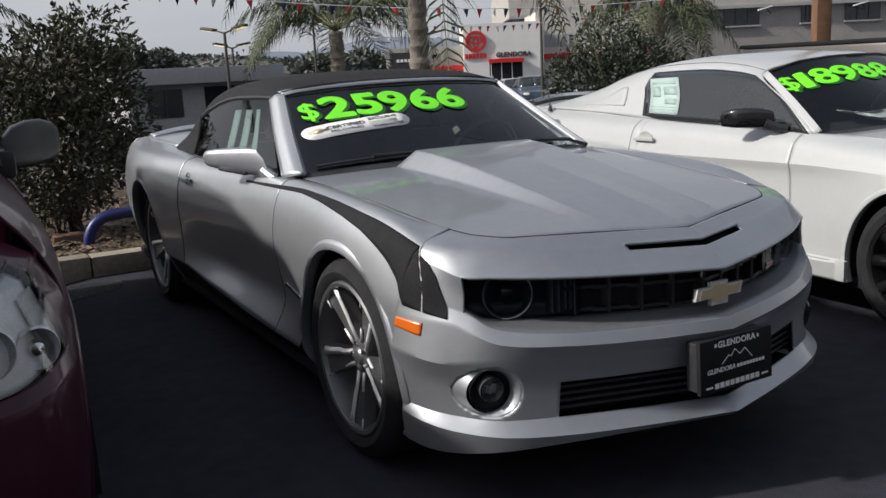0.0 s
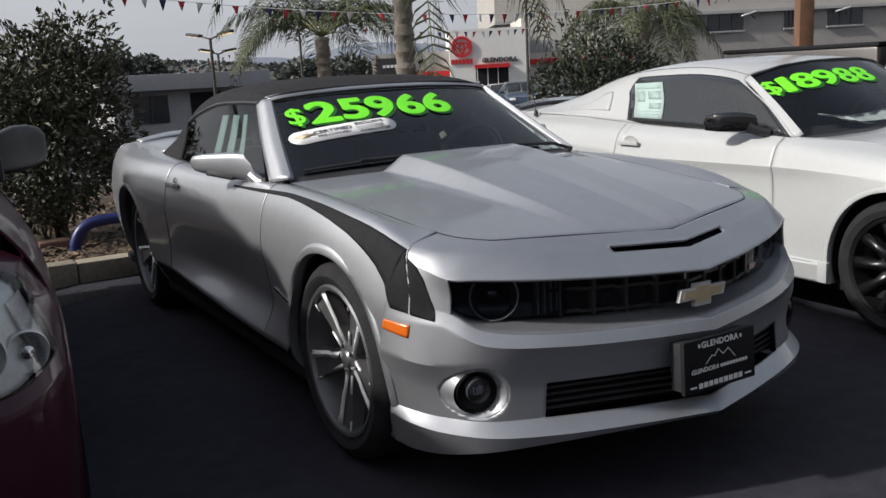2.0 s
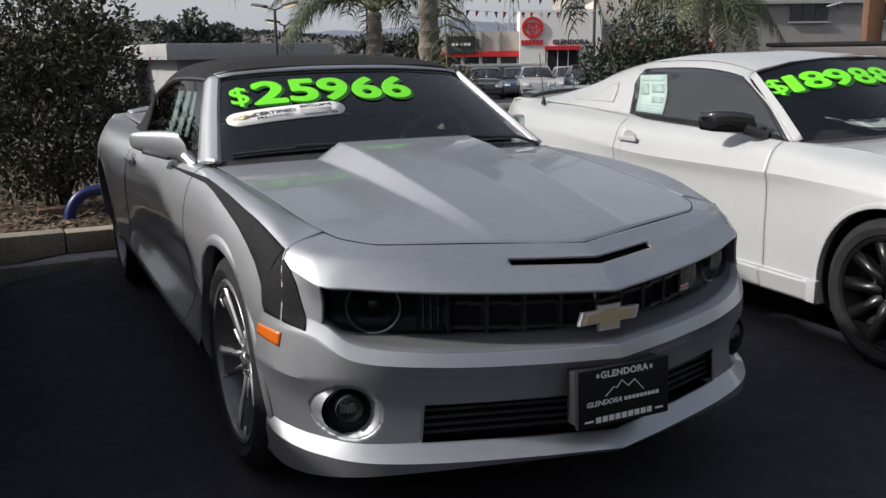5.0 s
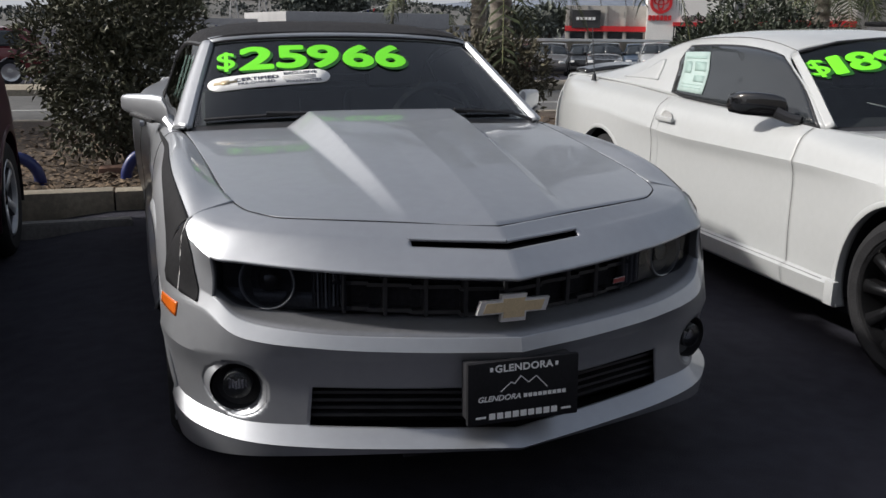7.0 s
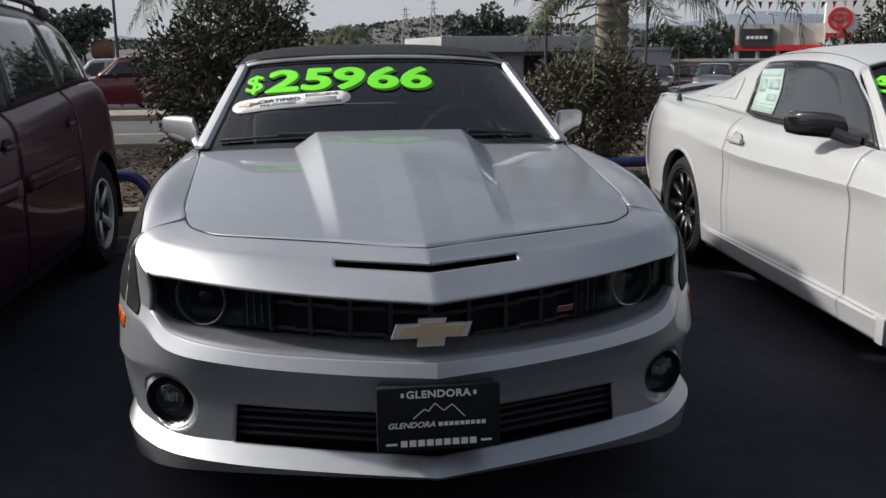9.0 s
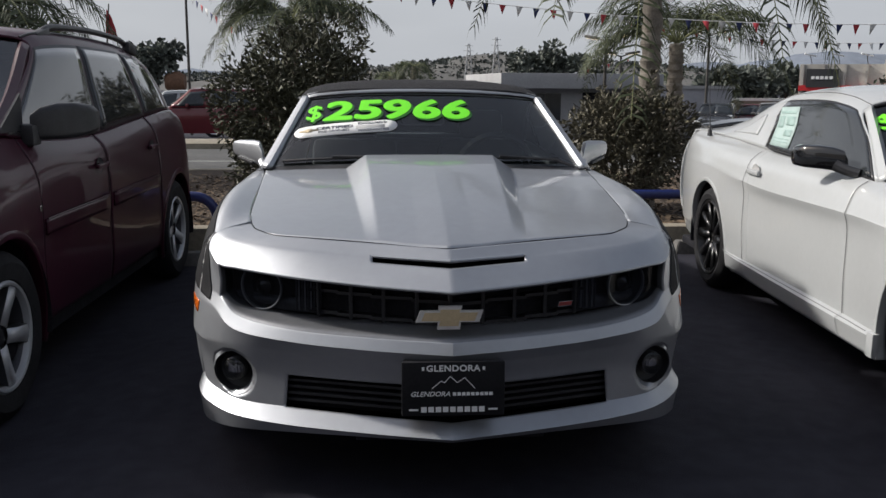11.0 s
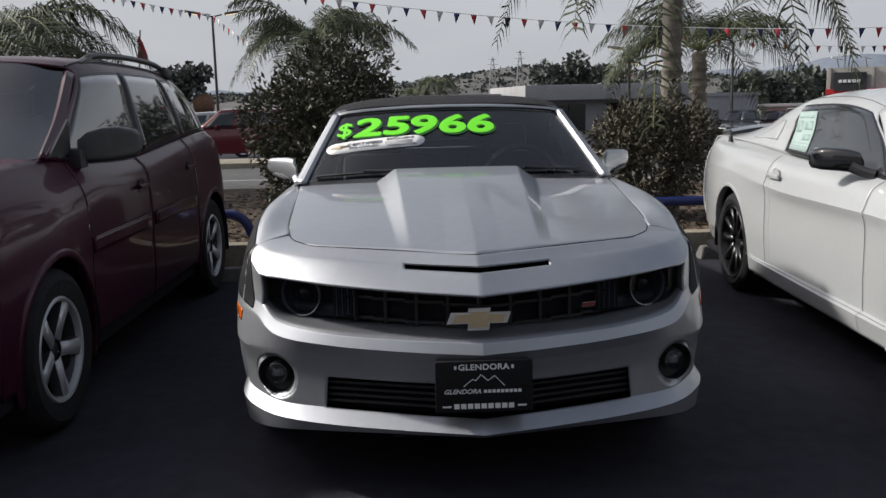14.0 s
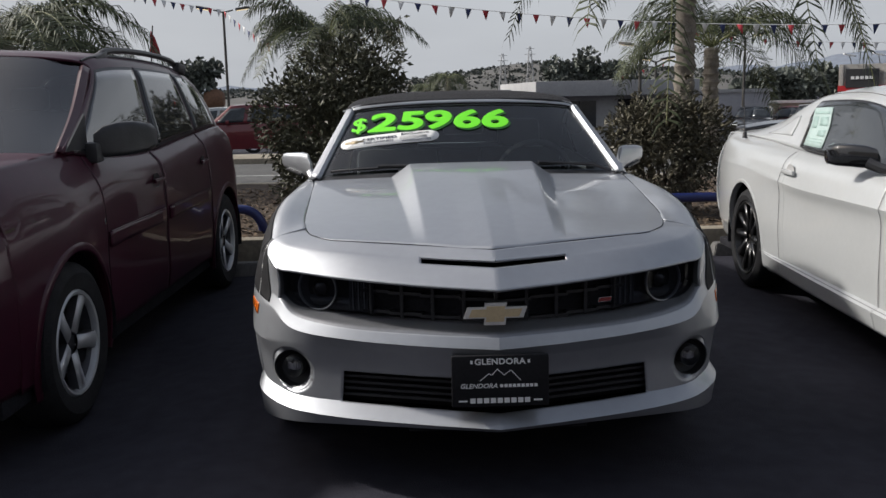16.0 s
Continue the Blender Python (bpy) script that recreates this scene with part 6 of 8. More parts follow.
            if name == "front_wing":
                part("wing_badge", box(-0.003, 0.003, -0.010, 0.010, -0.014, 0.014, 0.002, m=Matrix.Translation(flank[s].at(3.3, 1.9) + Vector((s * 0.004, 0, 0)))), chrome, p)
        for u in (3.4, 5.05, 6.35):
            part("door_gap", tube([flank[s].at(u, v / 4) for v in range(0, 20)], 0.0022, 6), seam_dark, car)
        for yc in (0.95, 3.807):
            arch_band([flank[s]], s, yc, 0.36, 0.405, 0.040, 0.008, maroon, car)
            housing = lathe([(0.407, 0.0), (0.42, -0.30), (0.05, -0.34)], 36, a0=-0.25, a1=math.pi + 0.25)
            bmesh.ops.transform(housing, matrix=pose(s * 0.90, yc, 0.36) @ Matrix.Diagonal((s, 1, 1, 1)), verts=housing.verts)
            part("wheel_housing", housing, cavity, car)

        def frame_of(a, b):
            part("window_frame", face_out(upper[s].bm(a - 0.05, b + 0.05, nu=10, nv=8, lift=0.002, lo=lambda u: 0.03, hi=lambda u: 1.93), W), plastic, car, thick=0.004)
            part("side_glass", face_out(upper[s].bm(a, b, nu=10, nv=8, lift=0.006, lo=lambda u: 0.10, hi=lambda u: 1.84), W), tinted_pane, car, "tinted side window", thick=0.003)
        frame_of(0.28, 2.18)
        frame_of(2.30, 3.42)
        part("window_frame", face_out(upper[s].bm(3.52, 4.75, nu=10, nv=8, lift=0.002, lo=lambda u: 0.06, hi=lambda u: 1.90 - 0.5 * smooth((u - 4.2) / 0.6)), W), plastic, car, thick=0.004)
        part("side_glass", face_out(upper[s].bm(3.58, 4.68, nu=10, nv=8, lift=0.006, lo=lambda u: 0.13, hi=lambda u: 1.80 - 0.5 * smooth((u - 4.2) / 0.6)), W), tinted_pane, car, "tinted rear quarter window", thick=0.003)
        rail = new("roof_rail")
        rail.parent = car
        pts = curve([(s * 0.575, 2.28, 1.65), (s * 0.575, 2.42, 1.70), (s * 0.575, 2.8, 1.717), (s * 0.57, 3.3, 1.715), (s * 0.56, 3.75, 1.692), (s * 0.55, 3.95, 1.64)], 5)
        part("bar", tube(pts, 0.019, 10), plastic, rail)
        for k, y in ((0, 2.30), (1, 3.92)):
            part("rail_foot", box(-0.026, 0.026, -0.09, 0.09, -0.045, 0.03, 0.015, m=pose(s * 0.572, y, 1.652, -6 if k else 14, 0, 0)), plastic, rail)
        part("roof_channel", tube([upper[s].at(0.1 + k * 0.3, 2.45) + Vector((0, 0, 0.002)) for k in range(16)], 0.007, 6), plastic, car)
        mir = new("door_mirror")
        mir.parent = car
        shell = bmesh.new()
        rings = []
        for h, y, z, ry, rz in ((0.82, 1.52, 1.205, 0.050, 0.055), (0.855, 1.56, 1.215, 0.070, 0.078), (0.91, 1.625, 1.224, 0.075, 0.085), (0.965, 1.69, 1.226, 0.072, 0.082), (1.01, 1.745, 1.226, 0.058, 0.066), (1.03, 1.77, 1.225, 0.032, 0.042)):
            ring = []
            for i in range(20):
                c, d = math.cos(2 * math.pi * i / 20), math.sin(2 * math.pi * i / 20)
                ring.append(shell.verts.new((s * h, y + ry * math.copysign(abs(c) ** 0.42, c), z + rz * math.copysign(abs(d) ** 0.42, d))))
            rings.append(ring)
        for a, b in zip(rings, rings[1:]):
            for i in range(20):
                shell.faces.new((a[i], a[(i + 1) % 20], b[(i + 1) % 20], b[i]))
        shell.faces.new(rings[0])
        shell.faces.new(rings[-1])
        bmesh.ops.recalc_face_normals(shell, faces=shell.faces)
        part("shell", shell, plastic, mir, sharp=40)
        part("foot", box(-0.05, 0.05, -0.05, 0.05, -0.05, 0.05, 0.02, m=pose(s * 0.80, 1.48, 1.165)), plastic, mir)
        tri = outline([(0, 0), (0.26, 0.0), (0.26, 0.17)], 0.01, Matrix.Translation((s * 0.792, 1.20, 1.185)) @ Matrix.Rotation(radians(90), 4, "Z") @ Matrix.Rotation(radians(90), 4, "X"))
        bmesh.ops.transform(tri, matrix=Matrix.Translation((s * (0.0 if s < 0 else -0.01), 0, 0)), verts=tri.verts)
        part("sail_panel", tri, plastic, car)
    part("roof", face_out(both(lambda s: upper[s].bm(nu=8, nv=6)), W), maroon, car, thick=0.012)
    # bonnet and front cover with lamp openings
    hood = both(lambda s: Sheet(lift([
        [(0, -0.01, 0.95), (0.25, 0.005, 0.95), (0.45, 0.05, 0.945), (0.60, 0.14, 0.935)],
        [(0, 0.30, 1.03), (0.25, 0.30, 1.025), (0.48, 0.32, 1.01), (0.690, 0.36, 0.99)],
        [(0, 0.70, 1.09), (0.28, 0.70, 1.085), (0.52, 0.70, 1.065), (0.735, 0.72, 1.03)],
        [(0, 1.03, 1.115), (0.3, 1.05, 1.11), (0.56, 1.12, 1.10), (0.76, 1.24, 1.09)]]), (), s).bm(nu=8, nv=8))
    for v in hood.verts:
        v.co.z += 0.062 * smooth((0.95 - v.co.y) / 0.7)
    part("bonnet", face_out(hood, W), maroon, car, thick=0.012)
    rim = lift([[(0.45, 0.05, 0.945), (0.60, 0.14, 0.935), (0.690, 0.36, 0.99), (0.735, 0.72, 1.03), (0.76, 1.24, 1.09)]])[0]
    rim = [(h, y, z + 0.062 * smooth((0.95 - y) / 0.7)) for h, y, z in rim]
    for s in (-1, 1):
        turn_down = Sheet([[(h - 0.010, y + 0.004, z - 0.003) for h, y, z in rim], [(h + 0.022, y - 0.012, z - 0.016) for h, y, z in rim], [(h + 0.040, y - 0.012, z - 0.070) for h, y, z in rim]], (), s)
        part("bonnet_edge", face_out(turn_down.bm(nu=8, nv=4), W), maroon, car, thick=0.006)
    frows = [
        [(0, -0.01, 0.90), (0.25, 0.005, 0.90), (0.45, 0.05, 0.895), (0.60, 0.14, 0.885), (0.69, 0.26, 0.915), (0.715, 0.42, 0.955)],
        [(0, -0.03, 0.86), (0.27, -0.015, 0.86), (0.48, 0.025, 0.855), (0.66, 0.12, 0.85), (0.762, 0.25, 0.865), (0.80, 0.42, 0.895)],
        [(0, -0.05, 0.74), (0.28, -0.035, 0.74), (0.50, 0.005, 0.735), (0.70, 0.10, 0.735), (0.80, 0.24, 0.745), (0.855, 0.42, 0.79)],
        [(0, -0.065, 0.635), (0.28, -0.05, 0.632), (0.50, -0.01, 0.63), (0.72, 0.085, 0.635), (0.825, 0.24, 0.665), (0.872, 0.42, 0.69)],
        [(0, -0.085, 0.60), (0.28, -0.07, 0.60), (0.52, -0.03, 0.60), (0.735, 0.07, 0.60), (0.84, 0.23, 0.62), (0.878, 0.42, 0.63)],
        [(0, -0.085, 0.46), (0.28, -0.07, 0.46), (0.53, -0.03, 0.46), (0.745, 0.075, 0.46), (0.845, 0.24, 0.46), (0.878, 0.50, 0.46)],
        [(0, -0.04, 0.30), (0.28, -0.03, 0.30), (0.52, 0.01, 0.30), (0.73, 0.10, 0.30), (0.83, 0.26, 0.30), (0.865, 0.54, 0.30)],
    ]
    frows = [[(h, y, z + table([(0.3, 0), (0.46, 0.03), (0.6, 0.125), (0.9, 0.115), (0.96, 0.105)], z)) for h, y, z in row] for row in frows]
    face = {s: Sheet(frows, (1, 3, 4), s) for s in (-1, 1)}
    bm = both(lambda s: face[s].bm(nu=10, nv=7, skip=lambda u, v: (1 if u < 1.9 else 0.43) < v < 3 and u < 4.3))
    for s in (-1, 1):
        round_hole(bm, (0, 2), (s * 0.62, 0.45), 0.060)
        arch_hole(bm, 0.95, 0.36, 0.405)
    cover = part("front_cover", face_out(bm, W), maroon, car, thick=0.008)
    part("grille", both(lambda s: face[s].bm(0, 1.85, 1.0, 3.0, nu=6, nv=4, lift=-0.03)), plastic, cover, thick=0.01)
    for s in (-1, 1):
        part("fog_pocket", lathe([(0.062, 0.0), (0.055, 0.05), (0.001, 0.06)], 28, m=Matrix.Translation((s * 0.62, 0.035, 0.45)) @ Matrix.Rotation(radians(90 + s * 22), 4, "Z")), cavity, cover)
        lamp = new("headlamp")
        lamp.parent = car
        part("reflector", face_out(face[s].bm(1.9, 4.3, 0.40, 3.0, nu=8, nv=6, lift=-0.028), W), lamp_bright, lamp, thick=0.004)
        for u, v, r in ((2.75, 2.05, 0.058), (3.45, 2.35, 0.050)):
            c = face[s].at(u, v)
            aim = Matrix.Translation(c + Vector((0, 0.028, 0))) @ Matrix.Rotation(radians(90 + s * 16), 4, "Z")
            part("bulb_bowl", lathe([(r, -0.014), (r * 1.08, -0.008), (r * 1.04, 0.012), (r * 0.8, 0.03), (0.001, 0.04)], 30, m=aim), lamp_bowl, lamp)
            part("bulb", lathe([(0.001, -0.02), (0.016, -0.012), (0.020, 0.01)], 20, m=aim), chrome, lamp)
        part("turn_lens", face_out(face[s].bm(3.75, 4.28, 1.25, 2.9, nu=8, nv=6, lift=-0.016), W), lamp_bowl, lamp, thick=0.004)
        part("lens", face_out(face[s].bm(1.9, 4.32, 0.40, 3.02, nu=8, nv=6, lift=0.003), W), clear_glass, lamp, "clear headlamp lens").visible_shadow = False
    bow = pose(0, -0.085, 0.75, 86, 0, 0)
    part("bow_tie_badge", outline([(-0.10, -0.014), (-0.09, 0.022), (-0.035, 0.022), (-0.033, 0.036), (0.037, 0.036), (0.035, 0.022), (0.10, 0.022), (0.09, -0.014), (0.035, -0.014), (0.033, -0.036), (-0.037, -0.036), (-0.035, -0.014)], 0.012, bow), gold, cover)
    srows = [[(0, 1.02, 1.105), (0.3, 1.04, 1.102), (0.55, 1.11, 1.096), (0.745, 1.20, 1.088)], [(0, 1.50, 1.375), (0.28, 1.515, 1.37), (0.5, 1.555, 1.355), (0.665, 1.61, 1.33)], [(0, 1.945, 1.612), (0.25, 1.95, 1.605), (0.43, 1.975, 1.588), (0.575, 2.02, 1.55)]]
    srows = lift(srows)
    screen = {s: Sheet(srows, (), s) for s in (-1, 1)}
    ws = new("windscreen")
    ws.parent = car
    part("glass", face_out(both(lambda s: screen[s].bm(nu=8, nv=8)), (0, 3, 0.5)), pale_screen, ws).visible_shadow = False
    for s in (-1, 1):
        pillar = Sheet(lift([[(0.738, 1.195, 1.09), (0.658, 1.605, 1.33), (0.57, 2.015, 1.55)], [(0.768, 1.165, 1.105), (0.69, 1.575, 1.345), (0.60, 1.995, 1.558)], [(0.792, 1.18, 1.096), (0.722, 1.61, 1.328), (0.627, 2.03, 1.535)]]), (1,), s)
        part("pillar", face_out(pillar.bm(nu=8, nv=3), (0, 2.2, 1.0)), maroon, ws, thick=0.015)
    part("scuttle", face_out(both(lambda s: Sheet(lift([[(0, 0.98, 1.085), (0.4, 1.02, 1.08), (0.75, 1.18, 1.07)], [(0, 1.04, 1.11), (0.4, 1.07, 1.10), (0.75, 1.215, 1.085)]]), (), s).bm(nu=6, nv=2)), (0, 1.5, 0)), plastic, car, thick=0.01)
    tail = both(lambda s: Sheet([[(0, 4.2, 1.64), (0.44, 4.2, 1.62), (0.585, 4.2, 1.535)], [(0, 4.5, 1.22), (0.45, 4.48, 1.21), (0.73, 4.32, 1.205)], [(0, 4.72, 1.0), (0.45, 4.70, 1.0), (0.72, 4.66, 1.05)], [(0, 4.76, 0.6), (0.5, 4.74, 0.6), (0.75, 4.68, 0.62)], [(0, 4.7, 0.36), (0.5, 4.68, 0.36), (0.73, 4.62, 0.36)]], (1,), s).bm(nu=6, nv=5))
    part("tailgate", face_out(tail, W), maroon, car, thick=0.01)
    part("floor_pan", box(-0.84, 0.84, 0.3, 4.5, 0.22, 0.32, 0.02), cavity, car)
    cabin = new("cabin")
    cabin.parent = car
    part("tub", box(-0.74, 0.74, 1.3, 4.2, 0.35, 0.8, 0.05), interior, cabin)
    part("dashboard", face_out(both(lambda s: Sheet([[(0, 1.06, 1.08), (0.4, 1.1, 1.08), (0.73, 1.24, 1.07)], [(0, 1.5, 1.09), (0.4, 1.5, 1.09), (0.74, 1.55, 1.07)], [(0, 1.6, 0.8), (0.4, 1.6, 0.8), (0.74, 1.6, 0.8)]], (1,), s).bm(nu=5, nv=4)), (0, 1.3, 0.4)), interior, cabin, thick=0.01)
    for s in (-1, 1):
        for y in (2.4, 3.35):
            part("seat_back", box(-0.24, 0.24, -0.09, 0.09, 0, 0.62, 0.06, m=pose(s * 0.37, y, 0.75, -12, 0, 0)), leather, cabin)
            part("headrest", box(-0.13, 0.13, -0.05, 0.05, 0, 0.16, 0.045, m=pose(s * 0.37, y + 0.13, 1.36, -10, 0, 0)), leather, cabin)
    return car


lamp_bright = material("bright_reflector", (0.92, 0.92, 0.90), 0.40, 0.1, vary=0.12, scale=18)
lamp_bowl = material("satin_reflector", (0.62, 0.63, 0.63), 0.35, 0.2, vary=0.2, scale=18)
suv = build_suv(pose(-2.675, 0.165, -0.060, 0, 0, -1.23))
for s, y in ((-1, 0.95), (-1, 3.807), (1, 0.95), (1, 3.807)):
    wheel("road_wheel", suv, pose(s * 0.785, y - 0.02, 0.355) @ (Matrix() if s < 0 else TURN_BACK) @ Matrix.Rotation(0.15 if y < 2 else 0.5, 4, "X"), 0.362, 0.232, 0.215, 5, painted_alloy, dark_alloy)

# ---- planting ----
def leaf_mesh(name, points, ups, size, mat, seed, parent, label="", ratio=0.42, droop=0.25):
    """Many folded leaves, each with its own direction, as one crown mesh."""
    r = np.random.default_rng(seed)
    n = len(points)
    d = np.asarray(ups) + r.normal(0, 0.75, (n, 3))
    d[:, 2] -= droop
    d /= np.linalg.norm(d, axis=1)[:, None]
    s = np.cross(d, r.normal(0, 1, (n, 3)))
    s /= np.linalg.norm(s, axis=1)[:, None]
    w = np.cross(s, d)
    l = size * r.uniform(0.6, 1.25, n)[:, None]
    p = np.asarray(points)
    a = p
    b = p + d * l * 0.5 + s * l * ratio * 0.5 + w * l * 0.08
    c = p + d * l - w * l * 0.10
    e = p + d * l * 0.5 - s * l * ratio * 0.5 + w * l * 0.08
    verts = np.stack([a, b, c, e], 1).reshape(-1, 3)
    faces = [(4 * k, 4 * k + 1, 4 * k + 2, 4 * k + 3) for k in range(n)]
    me = bpy.data.meshes.new(name)
    me.from_pydata(verts.tolist(), [], faces)
    me.materials.append(mat)
    ob = new(name, me)
    ob.parent = parent
    if label:
        ob["label"] = label
    return ob


def shrub(name, label, x, y, z0, lobes, leaves, size, mat, seed, sprigs=24, category="shrub"):
    """Stems, lobes of leaves with gaps, and sprigs that break the outline."""
    top = thing(name, label, category, pose(x, y, z0))
    r = np.random.default_rng(seed)
    stems = bmesh.new()
    for k in range(9):
        lx, ly, lz, rx, rz = lobes[k % len(lobes)]
        a = Vector((r.normal(0, 0.06), r.normal(0, 0.06), 0))
        b = Vector((lx * 0.5 + r.normal(0, 0.1), ly * 0.5 + r.normal(0, 0.1), lz * 0.55))
        c = Vector((lx + r.normal(0, 0.1), ly + r.normal(0, 0.1), lz + rz * 0.5))
        tube(curve([a, b, c], 4), 0.022, 6, stems, 0.006)
    part("stem", stems, twig, top)
    pts, ups = [], []
    weight = np.array([l[3] ** 2 * l[4] for l in lobes])
    pick = r.choice(len(lobes), leaves, p=weight / weight.sum())
    for k in pick:
        lx, ly, lz, rx, rz = lobes[k]
        v = r.normal(0, 1, 3)
        v /= np.linalg.norm(v)
        q = r.uniform(0.35, 1.0) ** 0.5
        q *= 1 + 0.22 * noise.noise((v[0] * 2.3 + k, v[1] * 2.3, v[2] * 2.3))
        if noise.noise((v[0] * 4 + seed, v[1] * 4 + k, v[2] * 4 + q * 3)) > 0.34:
            continue
        z = lz + v[2] * rz * q
        if z < 0.05:
            continue
        pts.append((lx + v[0] * rx * q, ly + v[1] * rx * q, z))
        ups.append(v + (0, 0, 0.35))
    for k in range(sprigs):
        lx, ly, lz, rx, rz = lobes[r.integers(len(lobes))]
        a = r.uniform(0, 2 * math.pi)
        base = np.array((lx + math.cos(a) * rx * 0.75, ly + math.sin(a) * rx * 0.75, lz + rz * r.uniform(0.3, 0.85)))
        way = np.array((math.cos(a) * 0.35, math.sin(a) * 0.35, 1.0))
        way /= np.linalg.norm(way)
        length = r.uniform(0.10, 0.30) * (size / 0.07)
        for i in range(14):
            pts.append(base + way * length * i / 13 + r.normal(0, 0.012, 3))
            ups.append(way * 0.8 + r.normal(0, 0.6, 3))
    leaf_mesh("crown", pts, ups, size, mat, seed + 1, top)
    return top


shrub("evergreen_shrub", "tall dark evergreen shrub with glossy leaves in mulch", -1.05, 6.25, 0.10, [(0, 0, 0.75, 0.62, 0.58), (-0.35, 0.1, 1.05, 0.50, 0.50), (0.32, 0.05, 1.05, 0.46, 0.50), (0.0, 0.0, 1.35, 0.52, 0.46), (-0.25, -0.1, 0.45, 0.40, 0.36), (0.3, 0.1, 1.35, 0.3, 0.32), (0.35, 0.15, 1.62, 0.36, 0.32)], 15000, 0.070, leaf_mat, 11, 14)
shrub("evergreen_shrub", "low evergreen shrub with reddish leaves round a palm", 2.25, 6.05, 0.10, [(0, 0, 0.55, 0.50, 0.45), (-0.25, 0.0, 0.82, 0.42, 0.34), (0.28, 0.05, 0.80, 0.40, 0.34), (0.0, 0.1, 0.95, 0.34, 0.26)], 8000, 0.068, dry_leaf, 21, 16)
shrub("evergreen_tree", "broad dark evergreen tree behind the white coupe", 7.6, 9.4, 0.0, [(0, 0, 0.9, 0.95, 0.7), (-0.55, 0, 1.05, 0.6, 0.5), (0.5, 0.0, 1.25, 0.75, 0.55), (0.1, 0.1, 1.55, 0.6, 0.42), (1.0, 0.1, 1.0, 0.7, 0.5)], 9000, 0.095, pine_leaf, 31, 30, "tree")


def frond(parent, base, way, length, rise, droop, seed, leaf=0.42, mat=None, pairs=54):
    """One feather frond: an arching rib with two rows of hanging leaflets."""
    r = np.random.default_rng(seed)
    d = Vector((way[0], way[1], 0)).normalized()
    side = Vector((-d.y, d.x, 0))
    pts = []
    for k in range(17):
        f = k / 16
        pts.append(Vector(base) + d * length * (f - 0.18 * f * f * droop) + Vector((0, 0, length * (rise * f - droop * f * f))))
    rib = part("frond", tube(pts, 0.016, 5, radius_end=0.003), rachis_mat, parent)
    verts, faces = [], []
    for k in range(pairs):
        f = 0.14 + 0.86 * (k + 0.5) / pairs
        i = min(15, int(f * 16))
        p = pts[i].lerp(pts[i + 1], f * 16 - i)
        tang = (pts[i + 1] - pts[i]).normalized()
        l = leaf * (0.45 + 0.75 * math.sin(math.pi * min(1.0, f * 0.9 + 0.12))) * r.uniform(0.8, 1.1)
        for s in (-1, 1):
            out = (side * s * r.uniform(0.65, 0.95) + tang * r.uniform(0.45, 0.75) + Vector((0, 0, r.uniform(-0.15, 0.35)))).normalized()
            mid = p + out * l * 0.5 + Vector((0, 0, -0.03 * l))
            end = p + out * l * 0.86 + Vector((0, 0, -l * r.uniform(0.30, 0.60)))
            w = tang * 0.0125
            n = len(verts)
            verts += [p - w * 0.6, p + w * 0.6, mid + w, mid - w, end]
            faces += [(n, n + 1, n + 2, n + 3), (n + 3, n + 2, n + 4)]
    me = bpy.data.meshes.new("leaflet")
    me.from_pydata([tuple(v) for v in verts], [], faces)
    me.materials.append(mat or frond_mat)
    ob = new("leaflet", me)
    ob.parent = rib
    return rib


def palm(label, x, y, z0, trunk_r, crown_z, length, count, seed, leaf=0.42, rise=(0.35, 1.0), droop=(0.7, 1.1), lean=0.0, pairs=54):
    top = thing("palm_tree", label, "palm tree", pose(x, y, z0), "palms")
    r = random.Random(seed)
    h = crown_z - z0
    n = max(8, int(h / 0.055))
    rings = bmesh.new()
    prev = None
    for k in range(n + 1):
        f = k / n
        rad = trunk_r * (1.12 - 0.22 * f + (0.16 if k % 3 == 0 else 0.0) + 0.05 * math.sin(k * 1.7))
        cx = lean * f * f
        ring = [rings.verts.new((cx + rad * (1 + 0.07 * math.sin(3 * a + k)) * math.cos(a), rad * (1 + 0.06 * math.cos(2 * a + k * 2)) * math.sin(a), h * f)) for a in [2 * math.pi * i / 18 for i in range(18)]]
        if prev:
            for i in range(18):
                rings.faces.new((prev[i], prev[(i + 1) % 18], ring[(i + 1) % 18], ring[i]))
        prev = ring
    part("trunk", rings, bark, top, sharp=25)
    for k in range(count):
        a = 2 * math.pi * (k + 0.5 * r.random()) / count
        frond(top, (lean, 0, h), (math.cos(a), math.sin(a)), length * r.uniform(0.8, 1.1), r.uniform(*rise), r.uniform(*droop), seed * 50 + k, leaf, pairs=pairs)
    return top


palm("mature palm with ringed grey-brown trunk in the planting bed", 2.48, 6.36, 0.10, 0.092, 3.35, 2.3, 15, 2, 0.46, (0.1, 0.9), (0.75, 1.35))
palm("feathery young palm beside the street", 6.15, 16.8, 0.0, 0.16, 2.25, 2.8, 22, 3, 0.70, (0.45, 1.15), (0.7, 1.15))
palm("feathery palm across the street behind a dark shrub", -2.15, 17.0, 0.12, 0.16, 2.55, 2.3, 24, 4, 0.55, (0.45, 1.25), (0.75, 1.25), pairs=64)
palm("feathery palm rising behind the maroon car", -6.0, 10.2, 0.10, 0.15, 2.15, 2.7, 30, 5, 0.55, (0.3, 1.1), (0.6, 1.1), pairs=70)
palm("palm with hanging fronds before the grey building", 11.4, 12.3, 0.0, 0.15, 2.35, 2.1, 15, 6, 0.55, (0.1, 0.8), (0.8, 1.3))

